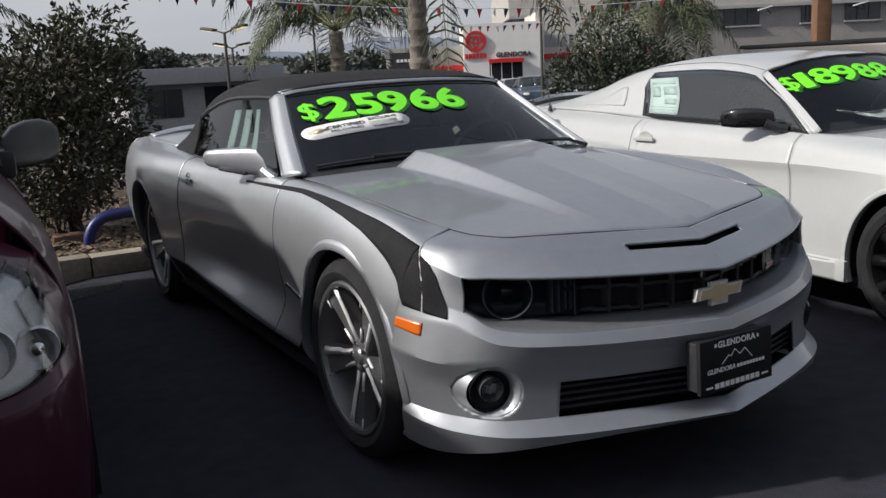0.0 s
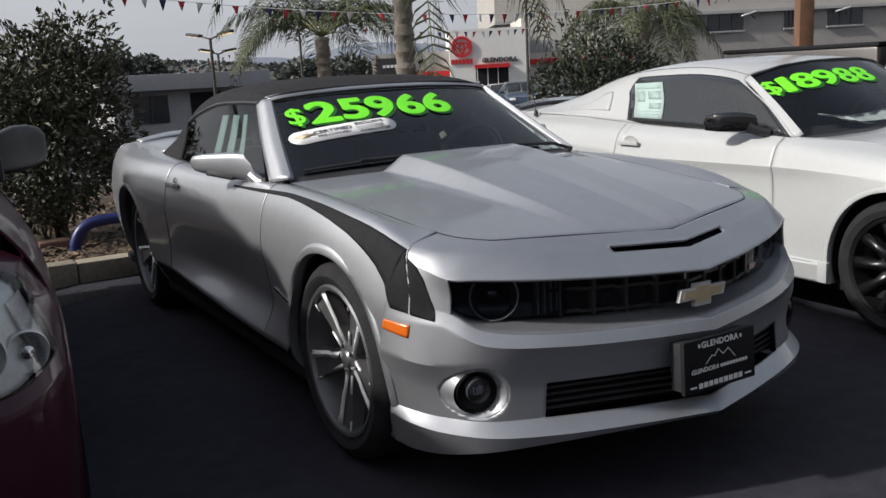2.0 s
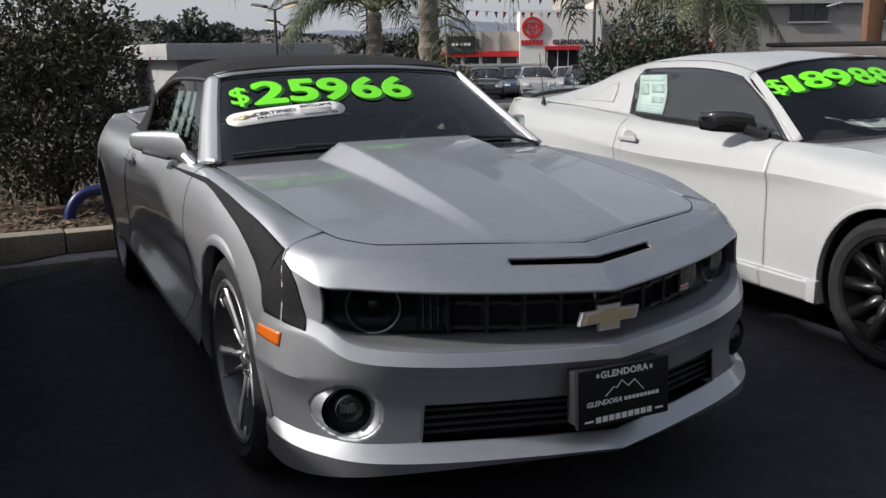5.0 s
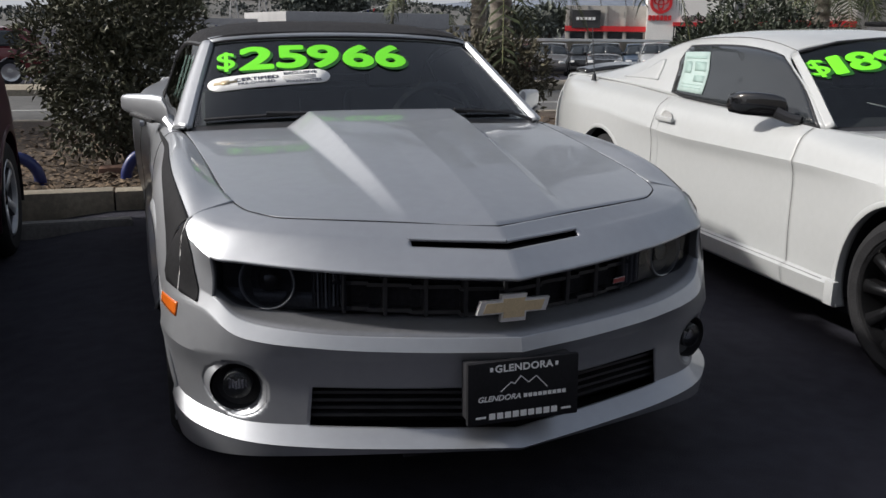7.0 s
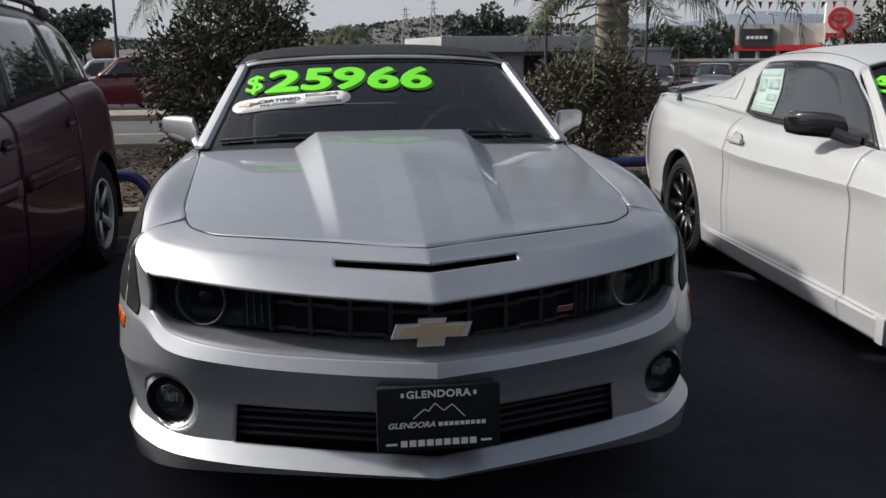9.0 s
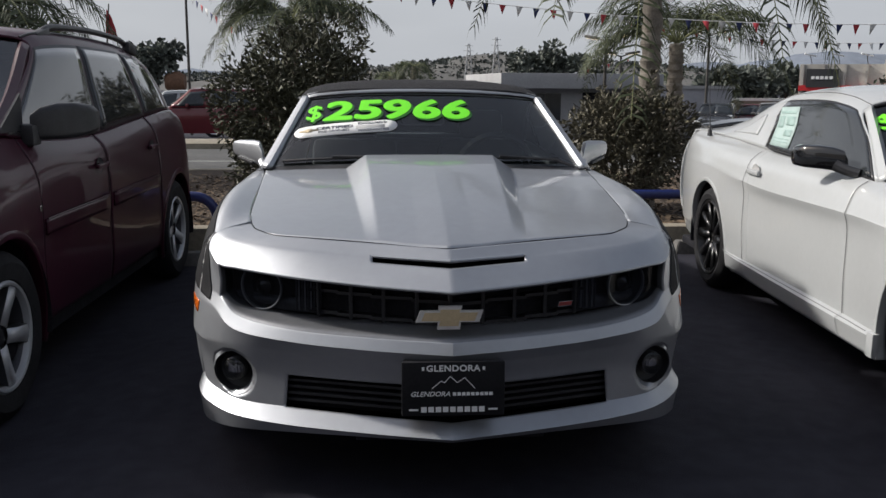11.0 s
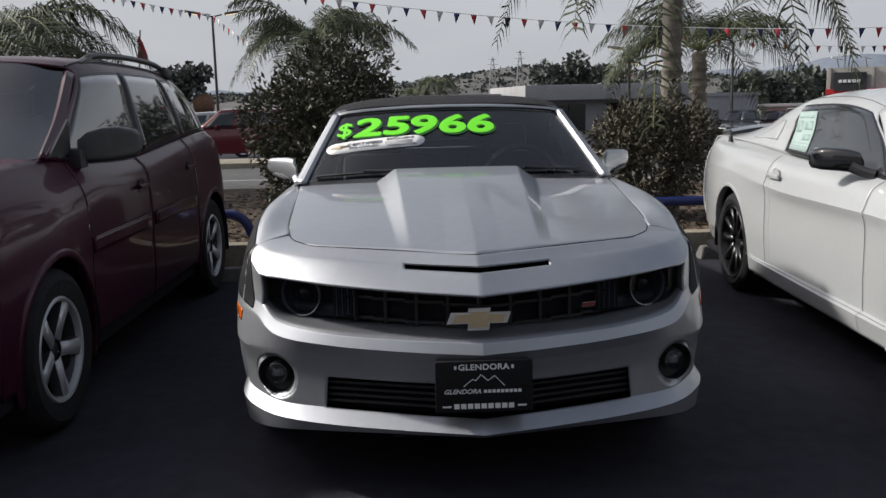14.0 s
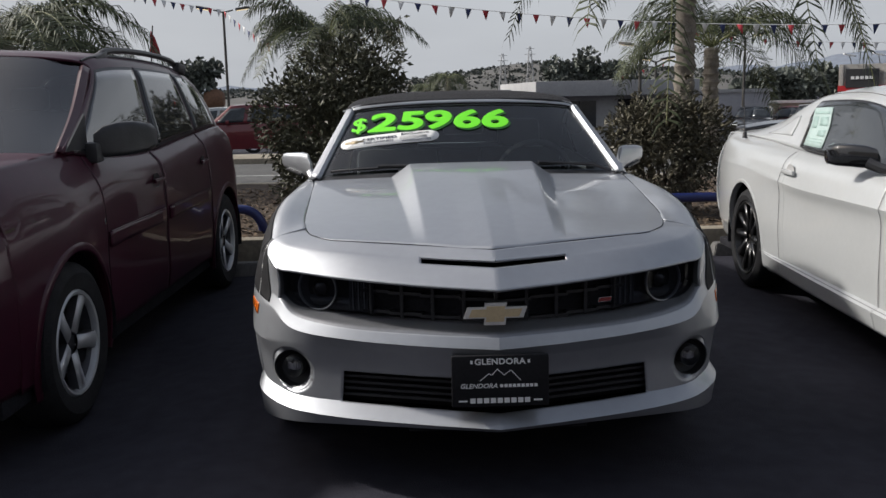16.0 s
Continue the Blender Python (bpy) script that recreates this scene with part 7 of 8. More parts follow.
# ---- blue pipe rails ----
for x0, x1, y, label in ((-1.06, 3.6, 5.4, "blue painted steel pipe rail in the mulch"), (-4.4, -1.68, 5.35, "blue painted steel pipe rail with rounded ends")):
    rail = thing("pipe_rail", label, "rail", pose(x0, y, 0.10), "blue pipe rails")
    w = x1 - x0
    bend = [(0, 0, -0.1), (0, 0, 0.06), (0.02, 0, 0.14), (0.07, 0, 0.21), (0.15, 0, 0.25), (0.28, 0, 0.262)]
    pts = curve(bend, 4) + curve([(w - b[0], 0, b[2]) for b in bend[::-1]], 4)
    part("pipe", tube(pts, 0.044, 14), blue_pipe, rail)

# terracotta block under the shrub
tagged(part("clay_block", box(-1.28, -1.02, 5.72, 5.9, 0.08, 0.19, 0.02), material("clay", (0.15, 0.085, 0.06), 0.9, vary=0.2, scale=10, bump=0.3)), "worn terracotta block lying in the mulch", "block")


# ---- parked vehicles further off ----
def far_car(label, m, paint, length=4.6, width=1.82, height=1.45, kind="saloon", group="parked cars across the street"):
    car = thing("parked_car", label, "car", m, group)
    L, hw = length, width / 2
    belt = height * 0.62
    truck = kind == "pickup"
    van = kind == "suv"
    rows = [[(hw * 0.86, 0.05, belt * 0.80), (hw * 0.93, 0.25 * L, belt * 0.97), (hw * 0.95, 0.5 * L, belt), (hw * 0.95, 0.75 * L, belt * 1.03), (hw * 0.88, L * 0.985, belt * (1.03 if truck or van else 0.98))],
            [(hw * 0.92, 0.02, belt * 0.62), (hw, 0.25 * L, belt * 0.70), (hw, 0.5 * L, belt * 0.72), (hw, 0.75 * L, belt * 0.74), (hw * 0.94, L, belt * 0.70)],
            [(hw * 0.90, 0.04, 0.24), (hw * 0.97, 0.25 * L, 0.24), (hw * 0.97, 0.5 * L, 0.23), (hw * 0.97, 0.75 * L, 0.24), (hw * 0.92, L * 0.98, 0.28)]]
    r = height * 0.225
    axles = (0.19 * L, 0.79 * L)

    def shell(s):
        bm = Sheet(rows, (), s).bm(nu=10, nv=6)
        for y in axles:
            arch_hole(bm, y, r, r * 1.14)
        return bm
    bm = both(shell)
    merge(bm, both(lambda s: Sheet([[(0, 0.0, belt * 0.82), (hw * 0.5, 0.01, belt * 0.82), (hw * 0.86, 0.05, belt * 0.80)], [(0, 0.3 * L, belt * 1.06), (hw * 0.5, 0.3 * L, belt * 1.05), (hw * 0.93, 0.27 * L, belt * 0.975)], [(0, 0.6 * L, belt * 1.05), (hw * 0.5, 0.6 * L, belt * 1.05), (hw * 0.95, 0.6 * L, belt * 1.01)], [(0, L * 0.985, belt * 1.04), (hw * 0.5, L * 0.985, belt * 1.04), (hw * 0.88, L * 0.985, belt * 1.0)]], (), s).bm(nu=4, nv=4)))
    merge(bm, both(lambda s: Sheet([[(0, 0.0, belt * 0.82), (hw * 0.86, 0.05, belt * 0.80)], [(0, -0.04, belt * 0.5), (hw * 0.92, 0.02, belt * 0.5)], [(0, 0.02, 0.24), (hw * 0.9, 0.04, 0.24)]], (), s).bm(nu=3, nv=3)))
    merge(bm, both(lambda s: Sheet([[(0, L * 0.985, belt * 1.04), (hw * 0.88, L * 0.985, belt * 1.0)], [(0, L * 1.01, belt * 0.6), (hw * 0.94, L, belt * 0.6)], [(0, L * 0.98, 0.26), (hw * 0.92, L * 0.98, 0.27)]], (), s).bm(nu=3, nv=3)))
    bmesh.ops.recalc_face_normals(bm, faces=bm.faces)
    part("body", bm, paint, car)
    end = 0.60 if truck else (0.97 if van else 0.86)
    roof_end = 0.56 if truck else (0.90 if van else 0.70)
    c0, c1 = 0.29 * L, 0.42 * L
    low = [(hw * 0.93, c0, belt * 1.0), (hw * 0.94, c1 + 0.1 * L, belt * 1.02), (hw * 0.92, end * L, belt * 1.03)]
    high = [(hw * 0.70, c1, height * 0.96), (hw * 0.74, c1 + 0.12 * L, height * 0.985), (hw * 0.70, roof_end * L, height * 0.96)]
    cabin = both(lambda s: Sheet([low, high, [(0, c1 - 0.03, height * 0.985), (0, c1 + 0.12 * L, height), (0, roof_end * L, height * 0.98)]], (1,), s).bm(nu=6, nv=4))
    part("cabin_roof", cabin, paint, car, thick=0.02)
    for s in (-1, 1):
        skin = Sheet([low, high], (), s)
        for a, b in ((0.18, 0.95), (1.03, 1.80)):
            part("side_glass", face_out(skin.bm(a, b, nu=6, nv=5, lift=0.032, lo=lambda u: 0.08, hi=lambda u: 0.86), (0, L / 2, 0.5)), far_glass, car, thick=0.004)
        part("door_mirror", box(-0.09, 0.09, -0.05, 0.05, -0.06, 0.06, 0.03, m=pose(s * (hw + 0.06), c0 + 0.12 * L, belt * 1.08)), paint, car)
        for y in axles:
            hub = pose(s * (hw - 0.11), y, r) @ (Matrix() if s < 0 else TURN_BACK)
            w = part("wheel", lathe([(r * 0.66, -0.09), (r * 0.95, -0.10), (r, -0.06), (r, 0.08), (r * 0.6, 0.1)], 24, m=hub), rubber, car)
            part("rim", lathe([(0.001, -0.075), (r * 0.2, -0.08), (r * 0.30, -0.07), (r * 0.6, -0.085), (r * 0.68, -0.095)], 20, m=hub), alloy, w)
        part("headlamp", box(-0.16, 0.16, -0.05, 0.05, -0.06, 0.06, 0.03, m=pose(s * hw * 0.68, 0.03, belt * 0.72, 0, 0, s * 14)), lamp_bright, car)
    part("windscreen", face_out(both(lambda s: Sheet([[(0, c0 - 0.06, belt * 1.07), (hw * 0.90, c0 + 0.02, belt * 1.03)], [(0, c1 - 0.05, height * 0.965), (hw * 0.68, c1 + 0.0, height * 0.94)]], (), s).bm(nu=4, nv=3, lift=0.030)), (0, L, 0.3)), far_glass, car, thick=0.004)
    part("bumper", box(-hw * 0.86, hw * 0.86, -0.05, 0.06, 0.28, 0.46, 0.04), plastic, car)
    return car


far_car("dark red sport utility with roof rack parked across the street", pose(-8.3, 26.6, -0.43, 0, 0, -86), far_red, 4.9, 1.9, 1.62, "suv")
far_car("white sport utility with roof rack parked across the street", pose(-10.4, 32.0, -0.68, 0, 0, -82), white, 4.8, 1.85, 1.75, "suv")
far_car("red saloon car parked across the street", pose(-13.0, 21.5, -0.18, 0, 0, 60), far_red)
far_car("white sport utility parked across the street", pose(-13.5, 28.0, -0.5, 0, 0, 30), white, 4.7, 1.85, 1.7, "suv")
paints = [white, far_black, pewter, far_black, white, far_blue, far_black, far_red, white, pewter]
words = ["white", "black", "pewter", "black", "white", "dark blue", "black", "dark red", "white", "pewter"]
for k in range(10):
    x, y = 12.2 + 2.55 * k, 38.5 - 0.7 * k
    far_car(words[k] + " car in a row on the far lot", pose(x, y, ground_height(x, y), 0, 0, -28), paints[k], height=1.5, group="far row of parked cars")
for k in range(6):
    x, y = 13.0 + 3.0 * k, 45.5 - 0.9 * k
    far_car(words[9 - k] + " car in the back row of the far lot", pose(x, y, ground_height(x, y), 0, 0, -28), paints[9 - k], height=1.62, kind="suv", group="far row of parked cars")

# pewter pickup in the next bay
pick = thing("pickup_truck", "pewter grey crew-cab pickup with tonneau cover, parked beyond the coupe", "pickup truck", pose(5.25, -0.6, 0, 0, 0, -4))
bm = Sheet([[(0.0, 0.1, 1.05), (0.0, 1.5, 1.16), (0.0, 2.2, 1.2), (0.0, 3.75, 1.22), (0.0, 5.6, 1.22)], [(0.06, 0.05, 0.95), (0.06, 1.5, 1.05), (0.04, 2.2, 1.1), (0.04, 3.75, 1.1), (0.05, 5.6, 1.1)], [(-0.02, 0.05, 0.7), (-0.02, 1.5, 0.7), (-0.02, 2.2, 0.7), (-0.02, 3.75, 0.7), (-0.02, 5.6, 0.7)], [(0.03, 0.1, 0.38), (0.03, 1.5, 0.38), (0.03, 2.2, 0.36), (0.03, 3.75, 0.38), (0.03, 5.6, 0.42)]], (1,), 1).bm(nu=14, nv=5)
arch_hole(bm, 1.0, 0.39, 0.45)
arch_hole(bm, 4.6, 0.39, 0.45)
part("body_side", bm, pewter, pick, thick=0.03)
part("body", box(0.06, 1.95, 0.1, 5.55, 0.45, 1.04, 0.05), pewter, pick)
part("bed_wall", box(0.03, 1.98, 3.72, 5.60, 0.9, 1.40, 0.03), pewter, pick)
part("tonneau_cover", box(0.02, 1.99, 3.70, 5.62, 1.40, 1.44, 0.015), vinyl, pick, "black tonneau cover")
cab = Sheet([[(0.05, 1.55, 1.14), (0.04, 2.3, 1.15), (0.04, 3.0, 1.15), (0.05, 3.68, 1.15)], [(0.22, 2.15, 1.55), (0.18, 2.5, 1.60), (0.18, 3.0, 1.62), (0.20, 3.60, 1.58)], [(0.45, 2.3, 1.80), (0.40, 2.6, 1.86), (0.40, 3.0, 1.88), (0.42, 3.55, 1.84)], [(1.0, 2.25, 1.86), (1.0, 2.6, 1.90), (1.0, 3.0, 1.92), (1.0, 3.52, 1.88)]], (), 1)
part("cab", cab.bm(nu=10, nv=5), pewter, pick, thick=0.02)
part("cab_back", box(0.10, 1.9, 3.50, 3.62, 1.0, 1.78, 0.04), pewter, pick)
for a, b in ((0.30, 1.55), (1.68, 2.70)):
    own = bmesh.new()
    g = [[own.verts.new(cab.at(a + (b - a) * i / 8, 0.12 + 1.05 * j / 6) + Vector((-0.012, 0, 0.004))) for i in range(9)] for j in range(7)]
    for j in range(6):
        for i in range(8):
            own.faces.new((g[j][i], g[j][i + 1], g[j + 1][i + 1], g[j + 1][i]))
    part("side_glass", own, far_glass, pick, thick=0.004)
for y in (1.0, 4.6):
    part("wheel", lathe([(0.22, -0.10), (0.36, -0.12), (0.39, -0.08), (0.39, 0.10), (0.2, 0.12)], 32, m=pose(0.14, y, 0.39)), rubber, pick)

# ---- buildings ----
site = pose(35.7, 59.5, -1.7, 0, 0, -29.6)


def block(parent, name, mat, x0, x1, y0, y1, z0, z1, label="", bevel=0.0):
    return part(name, box(x0, x1, y0, y1, z0, z1, bevel), mat, parent, label)


pale_beige = material("pale_beige_stucco", (0.55, 0.53, 0.48), 0.9, vary=0.06, scale=0.8)
show = thing("car_showroom", "car showroom with white entrance tower and red trim bands", "building", site)
tower = block(show, "tower", stucco_white, 0, 6.3, 0, 9, 0, 6.25)
# wall is not cut: a dark block gives the doorway its shade
block(show, "door_shade", cavity, 2.0, 4.6, -0.03, 0.5, 0, 3.2)
block(show, "door_lintel", sign_red, 1.95, 4.7, -0.35, 0.0, 3.2, 3.5, "bright red lintel band")
for k in range(3):
    block(show, "door_frame", stucco_white, 2.1 + k * 0.82, 2.16 + k * 0.82, -0.06, -0.03, 0, 3.2)
part("roundel", lathe([(0.60, 0.0), (0.82, 0.0), (0.82, 0.14), (0.60, 0.14), (0.60, 0.0)], 40, m=pose(0.98, -0.02, 4.92, 0, 0, -90)), sign_red, show, "round red emblem of nested ovals")
part("roundel_oval", lathe([(0.34, 0.0), (0.46, 0.0), (0.46, 0.12), (0.34, 0.12), (0.34, 0.0)], 32, m=pose(0.98, -0.02, 5.02, 0, 0, -90) @ Matrix.Diagonal((1, 1.25, 0.65, 1))), sign_red, show)
part("roundel_oval", lathe([(0.16, 0.0), (0.27, 0.0), (0.27, 0.12), (0.16, 0.12), (0.16, 0.0)], 32, m=pose(0.98, -0.02, 4.80, 0, 0, -90) @ Matrix.Diagonal((1, 0.9, 1.9, 1))), sign_red, show)
for k in range(6):
    block(show, "sign_bar", sign_red, 0.10 + k * 0.29, 0.34 + k * 0.29, -0.10, 0.0, 3.62, 3.98)
bm, w, h = lettering("GLENDORA", 0.36, 0.012)
solid(bm, 0.08)
bmesh.ops.transform(bm, matrix=pose(2.55, -0.02, 3.62, 90, 0, 0), verts=bm.verts)
part("sign_letters", bm, sign_dark, show, "dark block capitals")
wing = block(show, "side_wing", stucco_beige, -6.2, 0, 1.5, 12, 0, 4.7)
block(show, "wing_band", sign_red, -6.22, 0, 1.2, 1.5, 2.75, 3.15, "red trim band")
for k in range(4):
    block(show, "wing_window", far_glass, -5.8 + 1.45 * k, -4.55 + 1.45 * k, 1.46, 1.6, 0.2, 2.7)
    block(show, "wing_pillar", stucco_beige, -6.1 + 1.45 * k, -5.9 + 1.45 * k, 1.3, 1.6, 0, 4.7)
sign = block(show, "sign_panel", sign_dark, -5.7, -3.5, 1.15, 1.46, 3.0, 4.35, "dark rectangular sign panel")
for k in range(5):
    part("sign_bar", box(-5.35 + 0.31 * k, -5.12 + 0.31 * k, 1.10, 1.15, 3.60, 3.82), sticker_white, sign)
for k in range(3):
    arm = part("roof_light_arm", tube([(-5.4 + 1.9 * k, 1.8, 4.7), (-5.5 + 1.9 * k, 0.9, 5.3)], 0.03, 6), pole_dark, show)
    part("roof_light", box(-0.42, 0.42, -0.12, 0.12, -0.05, 0.05, 0.02, m=pose(-5.5 + 1.9 * k, 0.8, 5.35, 0, 12, 20)), sticker_white, arm)
block(show, "right_wing", pale_beige, 6.3, 16, 5.0, 14, 0, 7.2)
block(show, "right_band", sign_red, 6.3, 16, 4.7, 5.0, 3.3, 3.75, "red trim band")
block(show, "right_opening", stucco, 7.0, 9.3, 4.95, 5.1, 4.3, 5.3)
for k in range(4):
    block(show, "opening_mullion", stucco_beige, 7.5 + 0.5 * k, 7.58 + 0.5 * k, 4.9, 5.0, 4.3, 5.3)
hall = thing("office_building", "large grey two-storey commercial building with dark windows", "building", site)
block(hall, "wall", brick_grey, 5.5, 62, 16, 40, 0, 7.3)
block(hall, "upper_wall", stucco_beige, 5.0, 62, 15.7, 40, 7.3, 11.5)
block(hall, "string_course", stucco, 5.0, 62, 15.4, 15.72, 7.2, 7.5)
for k, (x0, x1) in enumerate(((25.5, 29.0), (33.0, 34.2), (37.2, 40.6), (43.5, 46.5), (49.0, 52.0))):
    win = block(hall, "window", far_glass, x0, x1, 15.9, 16.1, 7.9 - 2.3, 9.6 - 2.3)
    part("window_sill", box(x0 - 0.1, x1 + 0.1, 15.7, 16.0, 5.45, 5.6), stucco, win)
    for j in range(1, 3):
        c = x0 + (x1 - x0) * j / 3
        part("mullion", box(c - 0.04, c + 0.04, 15.84, 15.92, 5.6, 7.3), sign_dark, win)
for k in range(5):
    wall_lamp = part("wall_lamp", tube([(12 + 9 * k, 15.7, 6.6), (11.2 + 9 * k, 14.6, 7.0)], 0.05, 6), pole_dark, hall)
    part("lamp_tube", box(-0.7, 0.7, -0.1, 0.1, -0.06, 0.06, 0.02, m=pose(11.0 + 9 * k, 14.5, 7.05, 0, -14, 0)), sticker_white, wall_lamp)

low = thing("flat_roof_office", "low grey flat-roofed office with deep fascia across the street", "building", pose(4.6, 34.1, -1.25, 0, 0, 4))
block(low, "fascia", stucco, 0, 6.9, 0, 9, 2.46, 3.08, "", 0.02)
block(low, "wall", stucco, 0.6, 6.4, 0.9, 8.5, 0, 2.46)
w = block(low, "window", far_glass, 1.35, 2.75, 0.84, 0.95, 1.15, 2.25)
part("window_frame", box(2.02, 2.08, 0.80, 0.86, 1.15, 2.25), sign_dark, w)
# flat dark block in place of a porch, shade put in its colour
block(low, "porch_shade", cavity, 3.7, 5.0, 0.86, 0.95, 0.1, 2.3)
w = block(low, "window", far_glass, 5.25, 6.15, 0.84, 0.95, 0.9, 2.2)
part("window_frame", box(5.66, 5.72, 0.80, 0.86, 0.9, 2.2), sticker_white, w)
annex = thing("white_annex", "long low white building behind the flat-roofed office", "building", pose(-3.4, 40.0, -1.3))
block(annex, "wall", stucco_white, 0, 7.6, 0, 6, 0, 2.55)
block(annex, "roof_edge", stucco, -0.1, 7.7, -0.15, 6.1, 2.55, 2.85)
block(annex, "window", far_glass, 1.2, 3.4, -0.05, 0.1, 1.0, 2.0)
shed = thing("grey_warehouse", "plain pale grey warehouse beyond the far lot", "building", pose(11.0, 44.0, -1.35, 0, 0, -6))
block(shed, "wall", material("lilac_wall", (0.36, 0.36, 0.39), 0.85, vary=0.06, scale=0.8), 0, 6.9, 0, 8, 0, 2.55)
block(shed, "roof_edge", stucco, -0.1, 7.0, -0.12, 8.1, 2.55, 2.72)
block(shed, "door", sign_dark, 1.0, 2.0, -0.04, 0.1, 0, 2.0)
fence = thing("block_wall", "long pale block wall behind the far lot", "wall", pose(18.0, 47.0, -1.35, 0, 0, -10))
block(fence, "wall", concrete, 0, 11, 0, 0.3, 0, 1.9)
block(fence, "coping", stucco_white, -0.05, 11.05, -0.06, 0.36, 1.9, 2.05)
post = thing("brown_post", "square brown steel sign post on the lot", "post", pose(12.1, 8.9, 0, 0, 0, -30))
part("shaft", box(-0.13, 0.13, -0.13, 0.13, 0, 7.0, 0.01), rust_post, post)


# ---- lamp posts, bunting, pylons ----
def lamp_post(label, x, y, top, arms=2, turn=0.0, reach=0.9):
    z0 = ground_height(x, y)
    lamp = thing("lot_lamp", label, "lamp post", pose(x, y, z0, 0, 0, turn), "lot lamps")
    h = top - z0
    part("pole", tube([(0, 0, 0), (0, 0, h)], 0.075, 10, radius_end=0.055), pole_dark, lamp)
    for k in range(arms):
        s = -1 if k % 2 else 1
        arm = part("arm", tube([(0, 0, h - 0.05), (s * reach * 0.5, 0, h + 0.06)], 0.035, 6), pole_dark, lamp)
        part("lamp_head", box(-0.34, 0.34, -0.14, 0.14, -0.05, 0.06, 0.03, m=pose(s * reach, 0, h + 0.14, 0, -s * 9, 0)), pole_dark, arm)
        part("lamp_glass", box(-0.28, 0.28, -0.11, 0.11, -0.065, -0.048, 0.0, m=pose(s * reach, 0, h + 0.14, 0, -s * 9, 0)), lamp_lit, arm, "glowing amber lamp glass")
    return lamp


lamp_post("dark lot lamp post with two glowing heads", -9.24, 40.7, 5.45, 2, 14)
lamp_post("dark lot lamp post with two glowing heads", 16.2, 42.5, 3.9, 2, -20, 0.7)
lamp_post("thin dark lot lamp post with two heads", 11.2, 40.5, 2.75, 2, 10, 0.6)
lamp_post("dark lot lamp post with two glowing heads", 21.5, 30.0, 4.35, 2, -30, 0.8)
lamp_post("tall dark lot lamp post with two heads", 8.6, 33.0, 3.1, 2, -60, 0.8)


def bunting(label, a, b, sag, step, seed, size=0.13):
    """A string of triangular flags between two points."""
    a, b = Vector(a), Vector(b)
    line = thing("bunting", label, "bunting", Matrix.Translation(a), "pennant strings")
    n = max(2, int((b - a).length / step))
    pts = [(b - a) * (k / n) + Vector((0, 0, -4 * sag * (k / n) * (1 - k / n))) for k in range(n + 1)]
    part("cord", tube(pts, 0.006, 5), flag_white, line)
    r = random.Random(seed)
    along = (b - a).normalized()
    for k in range(n):
        p = pts[k].lerp(pts[k + 1], 0.5)
        own = bmesh.new()
        swing = Vector((r.uniform(-0.03, 0.03), r.uniform(-0.08, 0.08), -size * r.uniform(1.35, 1.6)))
        v = [own.verts.new(p + along * -size / 2), own.verts.new(p + along * size / 2), own.verts.new(p + swing), own.verts.new(p + swing * 0.5 + Vector((0, 0.012, 0)))]
        own.faces.new((v[0], v[1], v[3]))
        own.faces.new((v[1], v[2], v[3]))
        own.faces.new((v[2], v[0], v[3]))
        part("flag", own, (flag_red, flag_white, flag_blue)[k % 3], line, thick=0.002)


bunting("red, white and blue pennants on a white cord", (-3.2, 11.7, 3.25), (12.5, 10.9, 2.6), 0.58, 0.26, 1, 0.105)
bunting("red, white and blue pennants on a sagging cord", (5.2, 17.6, 2.75), (16.5, 17.3, 2.9), 0.50, 0.25, 2, 0.105)
bunting("far pennant string tied to a lot lamp", (-9.2, 40.5, 5.5), (-6.6, 37.6, 3.7), 0.10, 0.42, 3, 0.24)
bunting("far pennant string tied to a lot lamp", (-16.5, 36.5, 7.2), (-9.2, 40.5, 5.5), 0.25, 0.42, 4, 0.24)
bunting("small pennants strung over the far lot", (-2.5, 33.0, 1.75), (11.0, 37.0, 2.7), 0.9, 0.32, 5, 0.12)


def pylon(x, y, h, w, label):
    z0 = ground_height(x, y)
    top = thing("pylon", label, "pylon", pose(x, y, z0), "power pylons")
    bm = bmesh.new()
    lv = [0, 0.25, 0.45, 0.62, 0.76, 0.88, 1.0]

    def wid(f):
        return w * (1 - 0.86 * f)
    for sx in (-1, 1):
        for sy in (-1, 1):
            tube([(sx * wid(f), sy * wid(f), h * f) for f in lv], 0.05 + h * 0.003, 4, bm)
    for a, b in zip(lv, lv[1:]):
        for sx in (-1, 1):
            tube([(sx * wid(a), -wid(a), h * a), (-sx * wid(b), -wid(b), h * b)], 0.03 + h * 0.002, 4, bm)
    for f, r in ((0.74, 0.55), (0.86, 0.5), (0.96, 0.4)):
        tube([(-w * r * 2, 0, h * f), (w * r * 2, 0, h * f)], 0.04 + h * 0.002, 4, bm)
    part("lattice", bm, stucco, top)


pylon(104, 176, 21.5, 2.4, "grey steel lattice pylon behind the showroom")
pylon(28.8, 304, 16.5, 1.8, "far grey lattice pylon on the hill")
pylon(38.3, 306, 18.8, 1.8, "far grey lattice pylon on the hill")

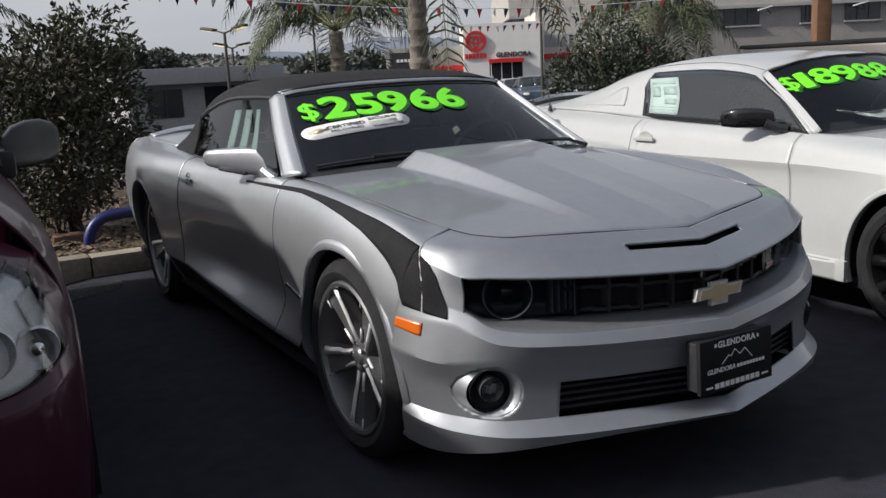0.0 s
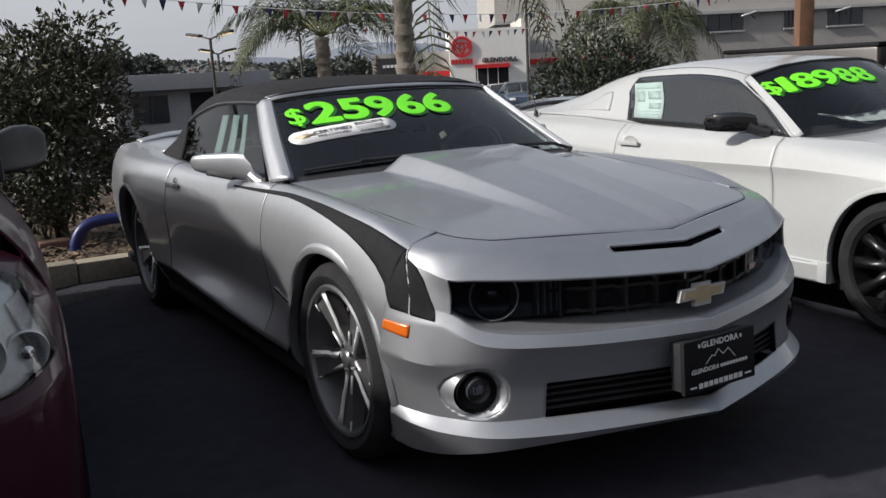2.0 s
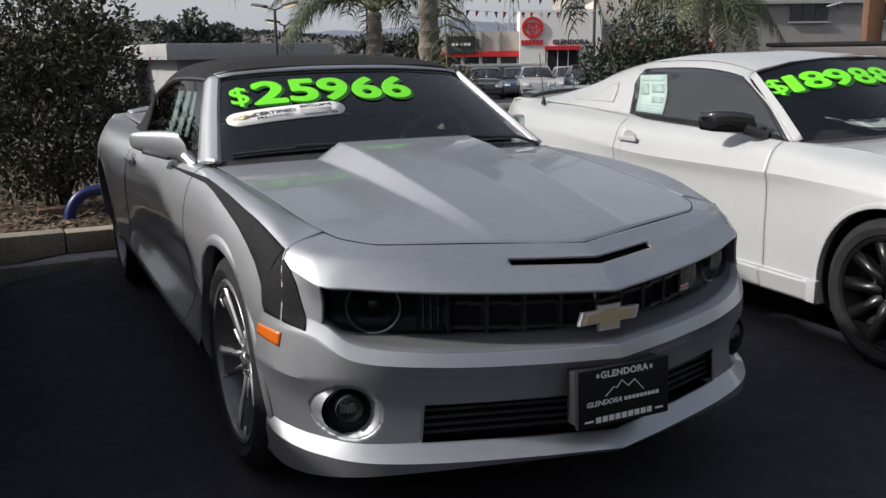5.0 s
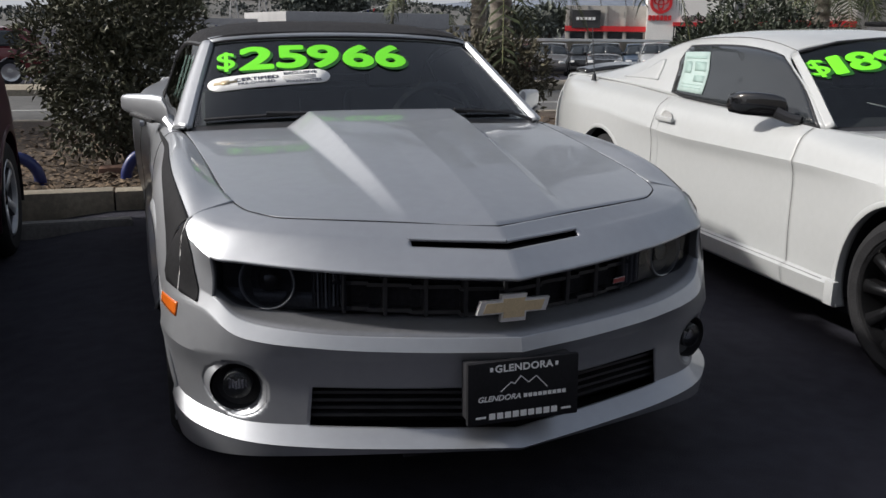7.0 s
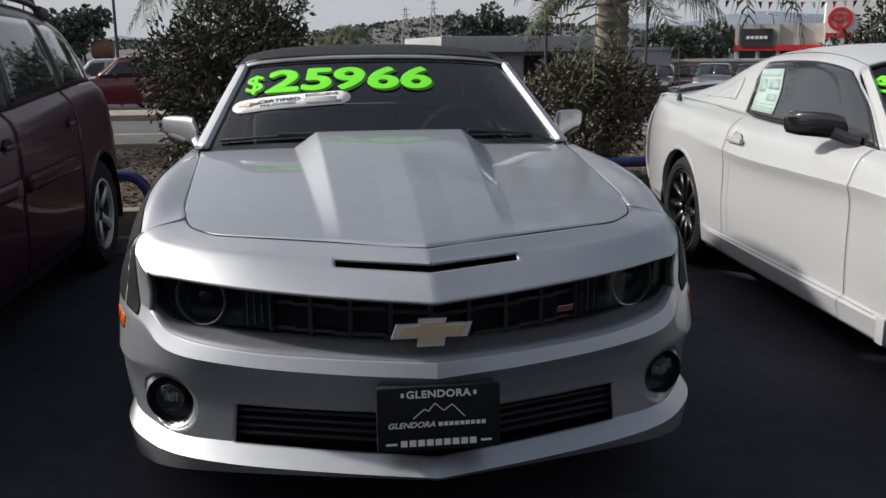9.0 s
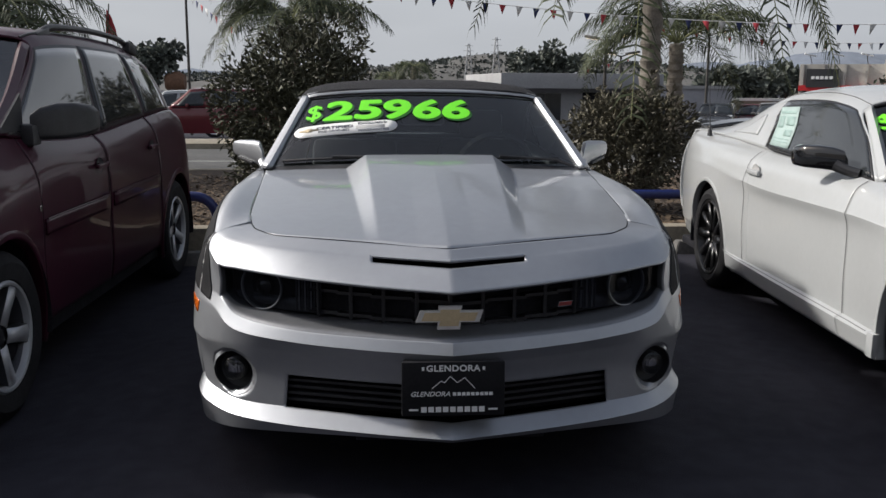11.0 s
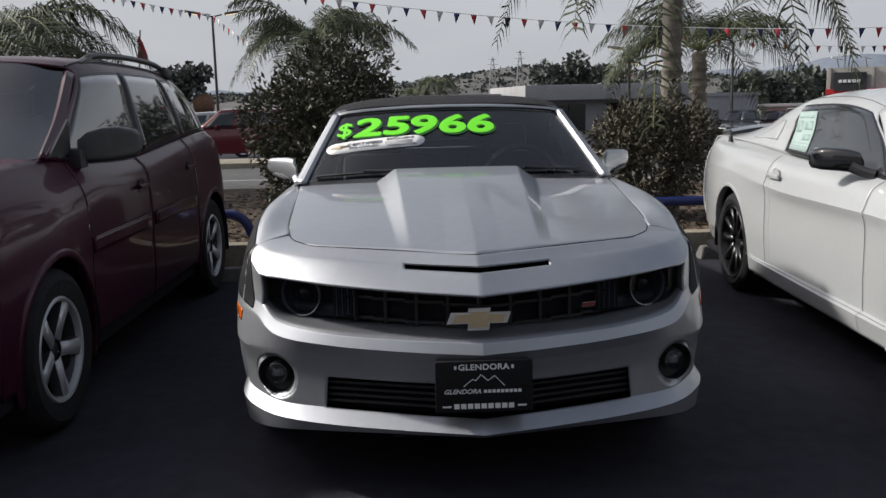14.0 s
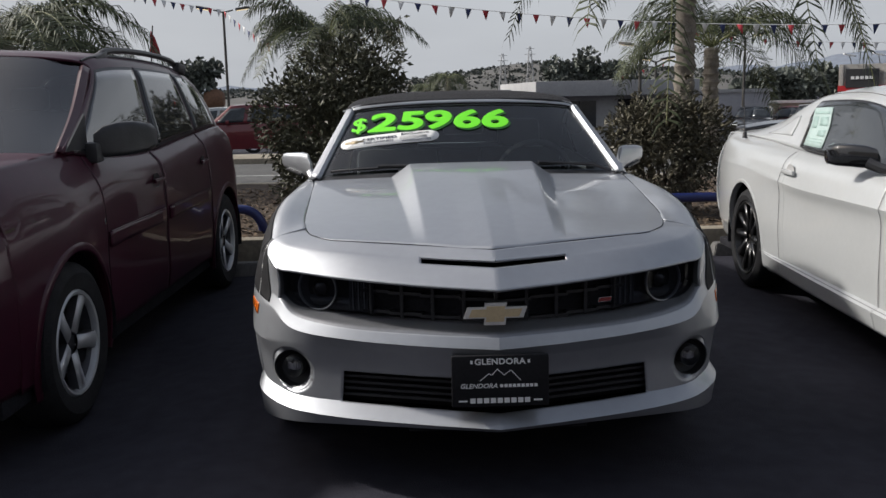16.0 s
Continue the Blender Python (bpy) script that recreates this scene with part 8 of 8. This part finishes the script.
feather = thing("feather_flag", "narrow red feather flag on a thin pole", "flag", pose(-4.7, 12.7, 0.0))
part("pole", tube([(0, 0, 0), (0, 0, 2.0), (0.06, 0, 2.6)], 0.012, 6), pole_dark, feather)
part("cloth", outline([(-0.02, 2.08), (0.17, 2.05), (0.15, 2.2), (0.09, 2.4), (0.02, 2.52)], 0.004, Matrix.Rotation(radians(90), 4, "X")), flag_red, feather)
tank = thing("red_tank", "rounded rusty-red tank on a stand far off", "tank", pose(-14.6, 61.9, -1.5))
part("drum", lathe([(0.001, -0.7), (0.5, -0.66), (0.72, -0.3), (0.72, 0.3), (0.5, 0.66), (0.001, 0.7)], 24, m=pose(0, 0, 2.9)), rust_post, tank)
part("stand", box(-0.5, 0.5, -0.3, 0.3, 0, 2.3, 0.03), pole_dark, tank)


def far_tree(label, x, y, h, spread, seed, mat=None, n=1500, size=0.5, group="far trees"):
    z0 = ground_height(x, y)
    r = np.random.default_rng(seed)
    top = thing("broadleaf_tree", label, "tree", pose(x, y, z0), group)
    part("trunk", tube([(0, 0, 0), (0.1, 0, h * 0.3), (0, 0, h * 0.7)], spread * 0.08, 7, radius_end=spread * 0.03), twig, top)
    pts, ups = [], []
    lobes = [(r.normal(0, spread * 0.35), r.normal(0, spread * 0.35), h * r.uniform(0.5, 0.85), spread * r.uniform(0.35, 0.6)) for _ in range(9)]
    for k in range(n):
        lx, ly, lz, lr = lobes[k % 9]
        v = r.normal(0, 1, 3)
        v /= np.linalg.norm(v)
        q = r.uniform(0.5, 1.05) * lr
        pts.append((lx + v[0] * q, ly + v[1] * q, max(h * 0.2, lz + v[2] * q * 0.8)))
        ups.append(v)
    leaf_mesh("crown", pts, ups, size, mat or hazed_leaf, seed, top, ratio=0.7)


far_tree("dark rounded tree far across the lots", -16.0, 62.4, 6.0, 1.7, 41)
far_tree("dark rounded tree far across the lots", -17.4, 64.0, 5.0, 1.5, 42)
for k, (x, y, h, s) in enumerate(((19.5, 118, 7.6, 2.6), (23.0, 119, 9.2, 2.6), (26.5, 118, 7.2, 2.8), (29.5, 120, 5.6, 2.5), (46, 112, 5.0, 3), (51, 110, 5.6, 3), (41, 95, 4.6, 2.6), (30, 78, 4.2, 1.8), (33, 80, 4.6, 2.0))):
    far_tree("dark broad tree on the low hillside", x, y, h, s, 60 + k, n=1300, size=0.8)
palm("far palm above the rooftops", 1.4, 44.5, -1.3, 0.16, 2.25, 1.5, 15, 71, 0.55, (0.3, 0.9), (0.8, 1.2), pairs=26)
palm("far palm above the rooftops", 0.2, 45.0, -1.3, 0.16, 1.75, 1.4, 15, 72, 0.55, (0.3, 0.9), (0.8, 1.2), pairs=26)
palm("far palm beside the warehouse", 15.2, 48.0, -1.35, 0.18, 1.75, 1.8, 15, 73, 0.6, (0.3, 0.9), (0.8, 1.2), pairs=26)

# ---- hills and mountains ----
def ridge(name, y, depth, xs, heights, mat, label, rough, seed):
    bm = bmesh.new()
    n = 160
    rows = []
    for j in range(7):
        f = j / 6
        row = []
        for i in range(n + 1):
            x = xs[0] + (xs[-1] - xs[0]) * i / n
            z = float(np.interp(x, xs, heights))
            shape = math.sin(math.pi * f * 0.5)
            row.append(bm.verts.new((x, y - depth * (1 - f), -2 + (z + 2) * shape + rough * shape * noise.fractal((x / (rough * 14) + seed, f * 3, 0), 1.0, 2.0, 5))))
        rows.append(row)
    for a, b in zip(rows, rows[1:]):
        for i in range(n):
            bm.faces.new((a[i], a[i + 1], b[i + 1], b[i]))
    return setting(name, bm, mat, label, "hill")


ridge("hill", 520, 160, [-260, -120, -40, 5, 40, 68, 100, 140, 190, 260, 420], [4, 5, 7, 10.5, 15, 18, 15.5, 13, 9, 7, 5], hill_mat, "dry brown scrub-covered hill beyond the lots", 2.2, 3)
scrub_pts = np.random.default_rng(8)
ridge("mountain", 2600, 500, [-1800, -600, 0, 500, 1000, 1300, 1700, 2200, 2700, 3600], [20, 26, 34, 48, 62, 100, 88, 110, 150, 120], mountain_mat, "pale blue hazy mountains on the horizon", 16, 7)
pts, ups = [], []
for k in range(1500):
    x, f = scrub_pts.uniform(-120, 220), scrub_pts.uniform(0.25, 1.0)
    z = -2 + (float(np.interp(x, [-260, -120, -40, 5, 40, 68, 100, 140, 190, 260, 420], [4, 5, 7, 10.5, 15, 18, 15.5, 13, 9, 7, 5])) + 2) * math.sin(math.pi * f / 2)
    for _ in range(5):
        pts.append((x + scrub_pts.normal(0, 0.8), 520 - 160 * (1 - f), z + scrub_pts.uniform(0, 1.4)))
        ups.append(scrub_pts.normal(0, 1, 3))
hillside = leaf_mesh("hillside_scrub", pts, ups, 1.9, hazed_bush, 9, None, "dark scrub bushes dotted over the dry hill", 0.8)
tagged(hillside, category="scrub", kind="stuff")


# unseen walls added behind and beside the cars: they block low sky and bounce sun
setting("unseen_wall_south", box(-40, 40, -11.3, -11.0, 0, 6.0), dark_render, "unseen plain grey wall added behind the car lot to shape light", "wall")
setting("unseen_wall_east", box(17.0, 17.3, -11.0, 9.0, 0, 4.2), dark_render, "unseen plain grey wall added beside the car lot to shape light", "wall")
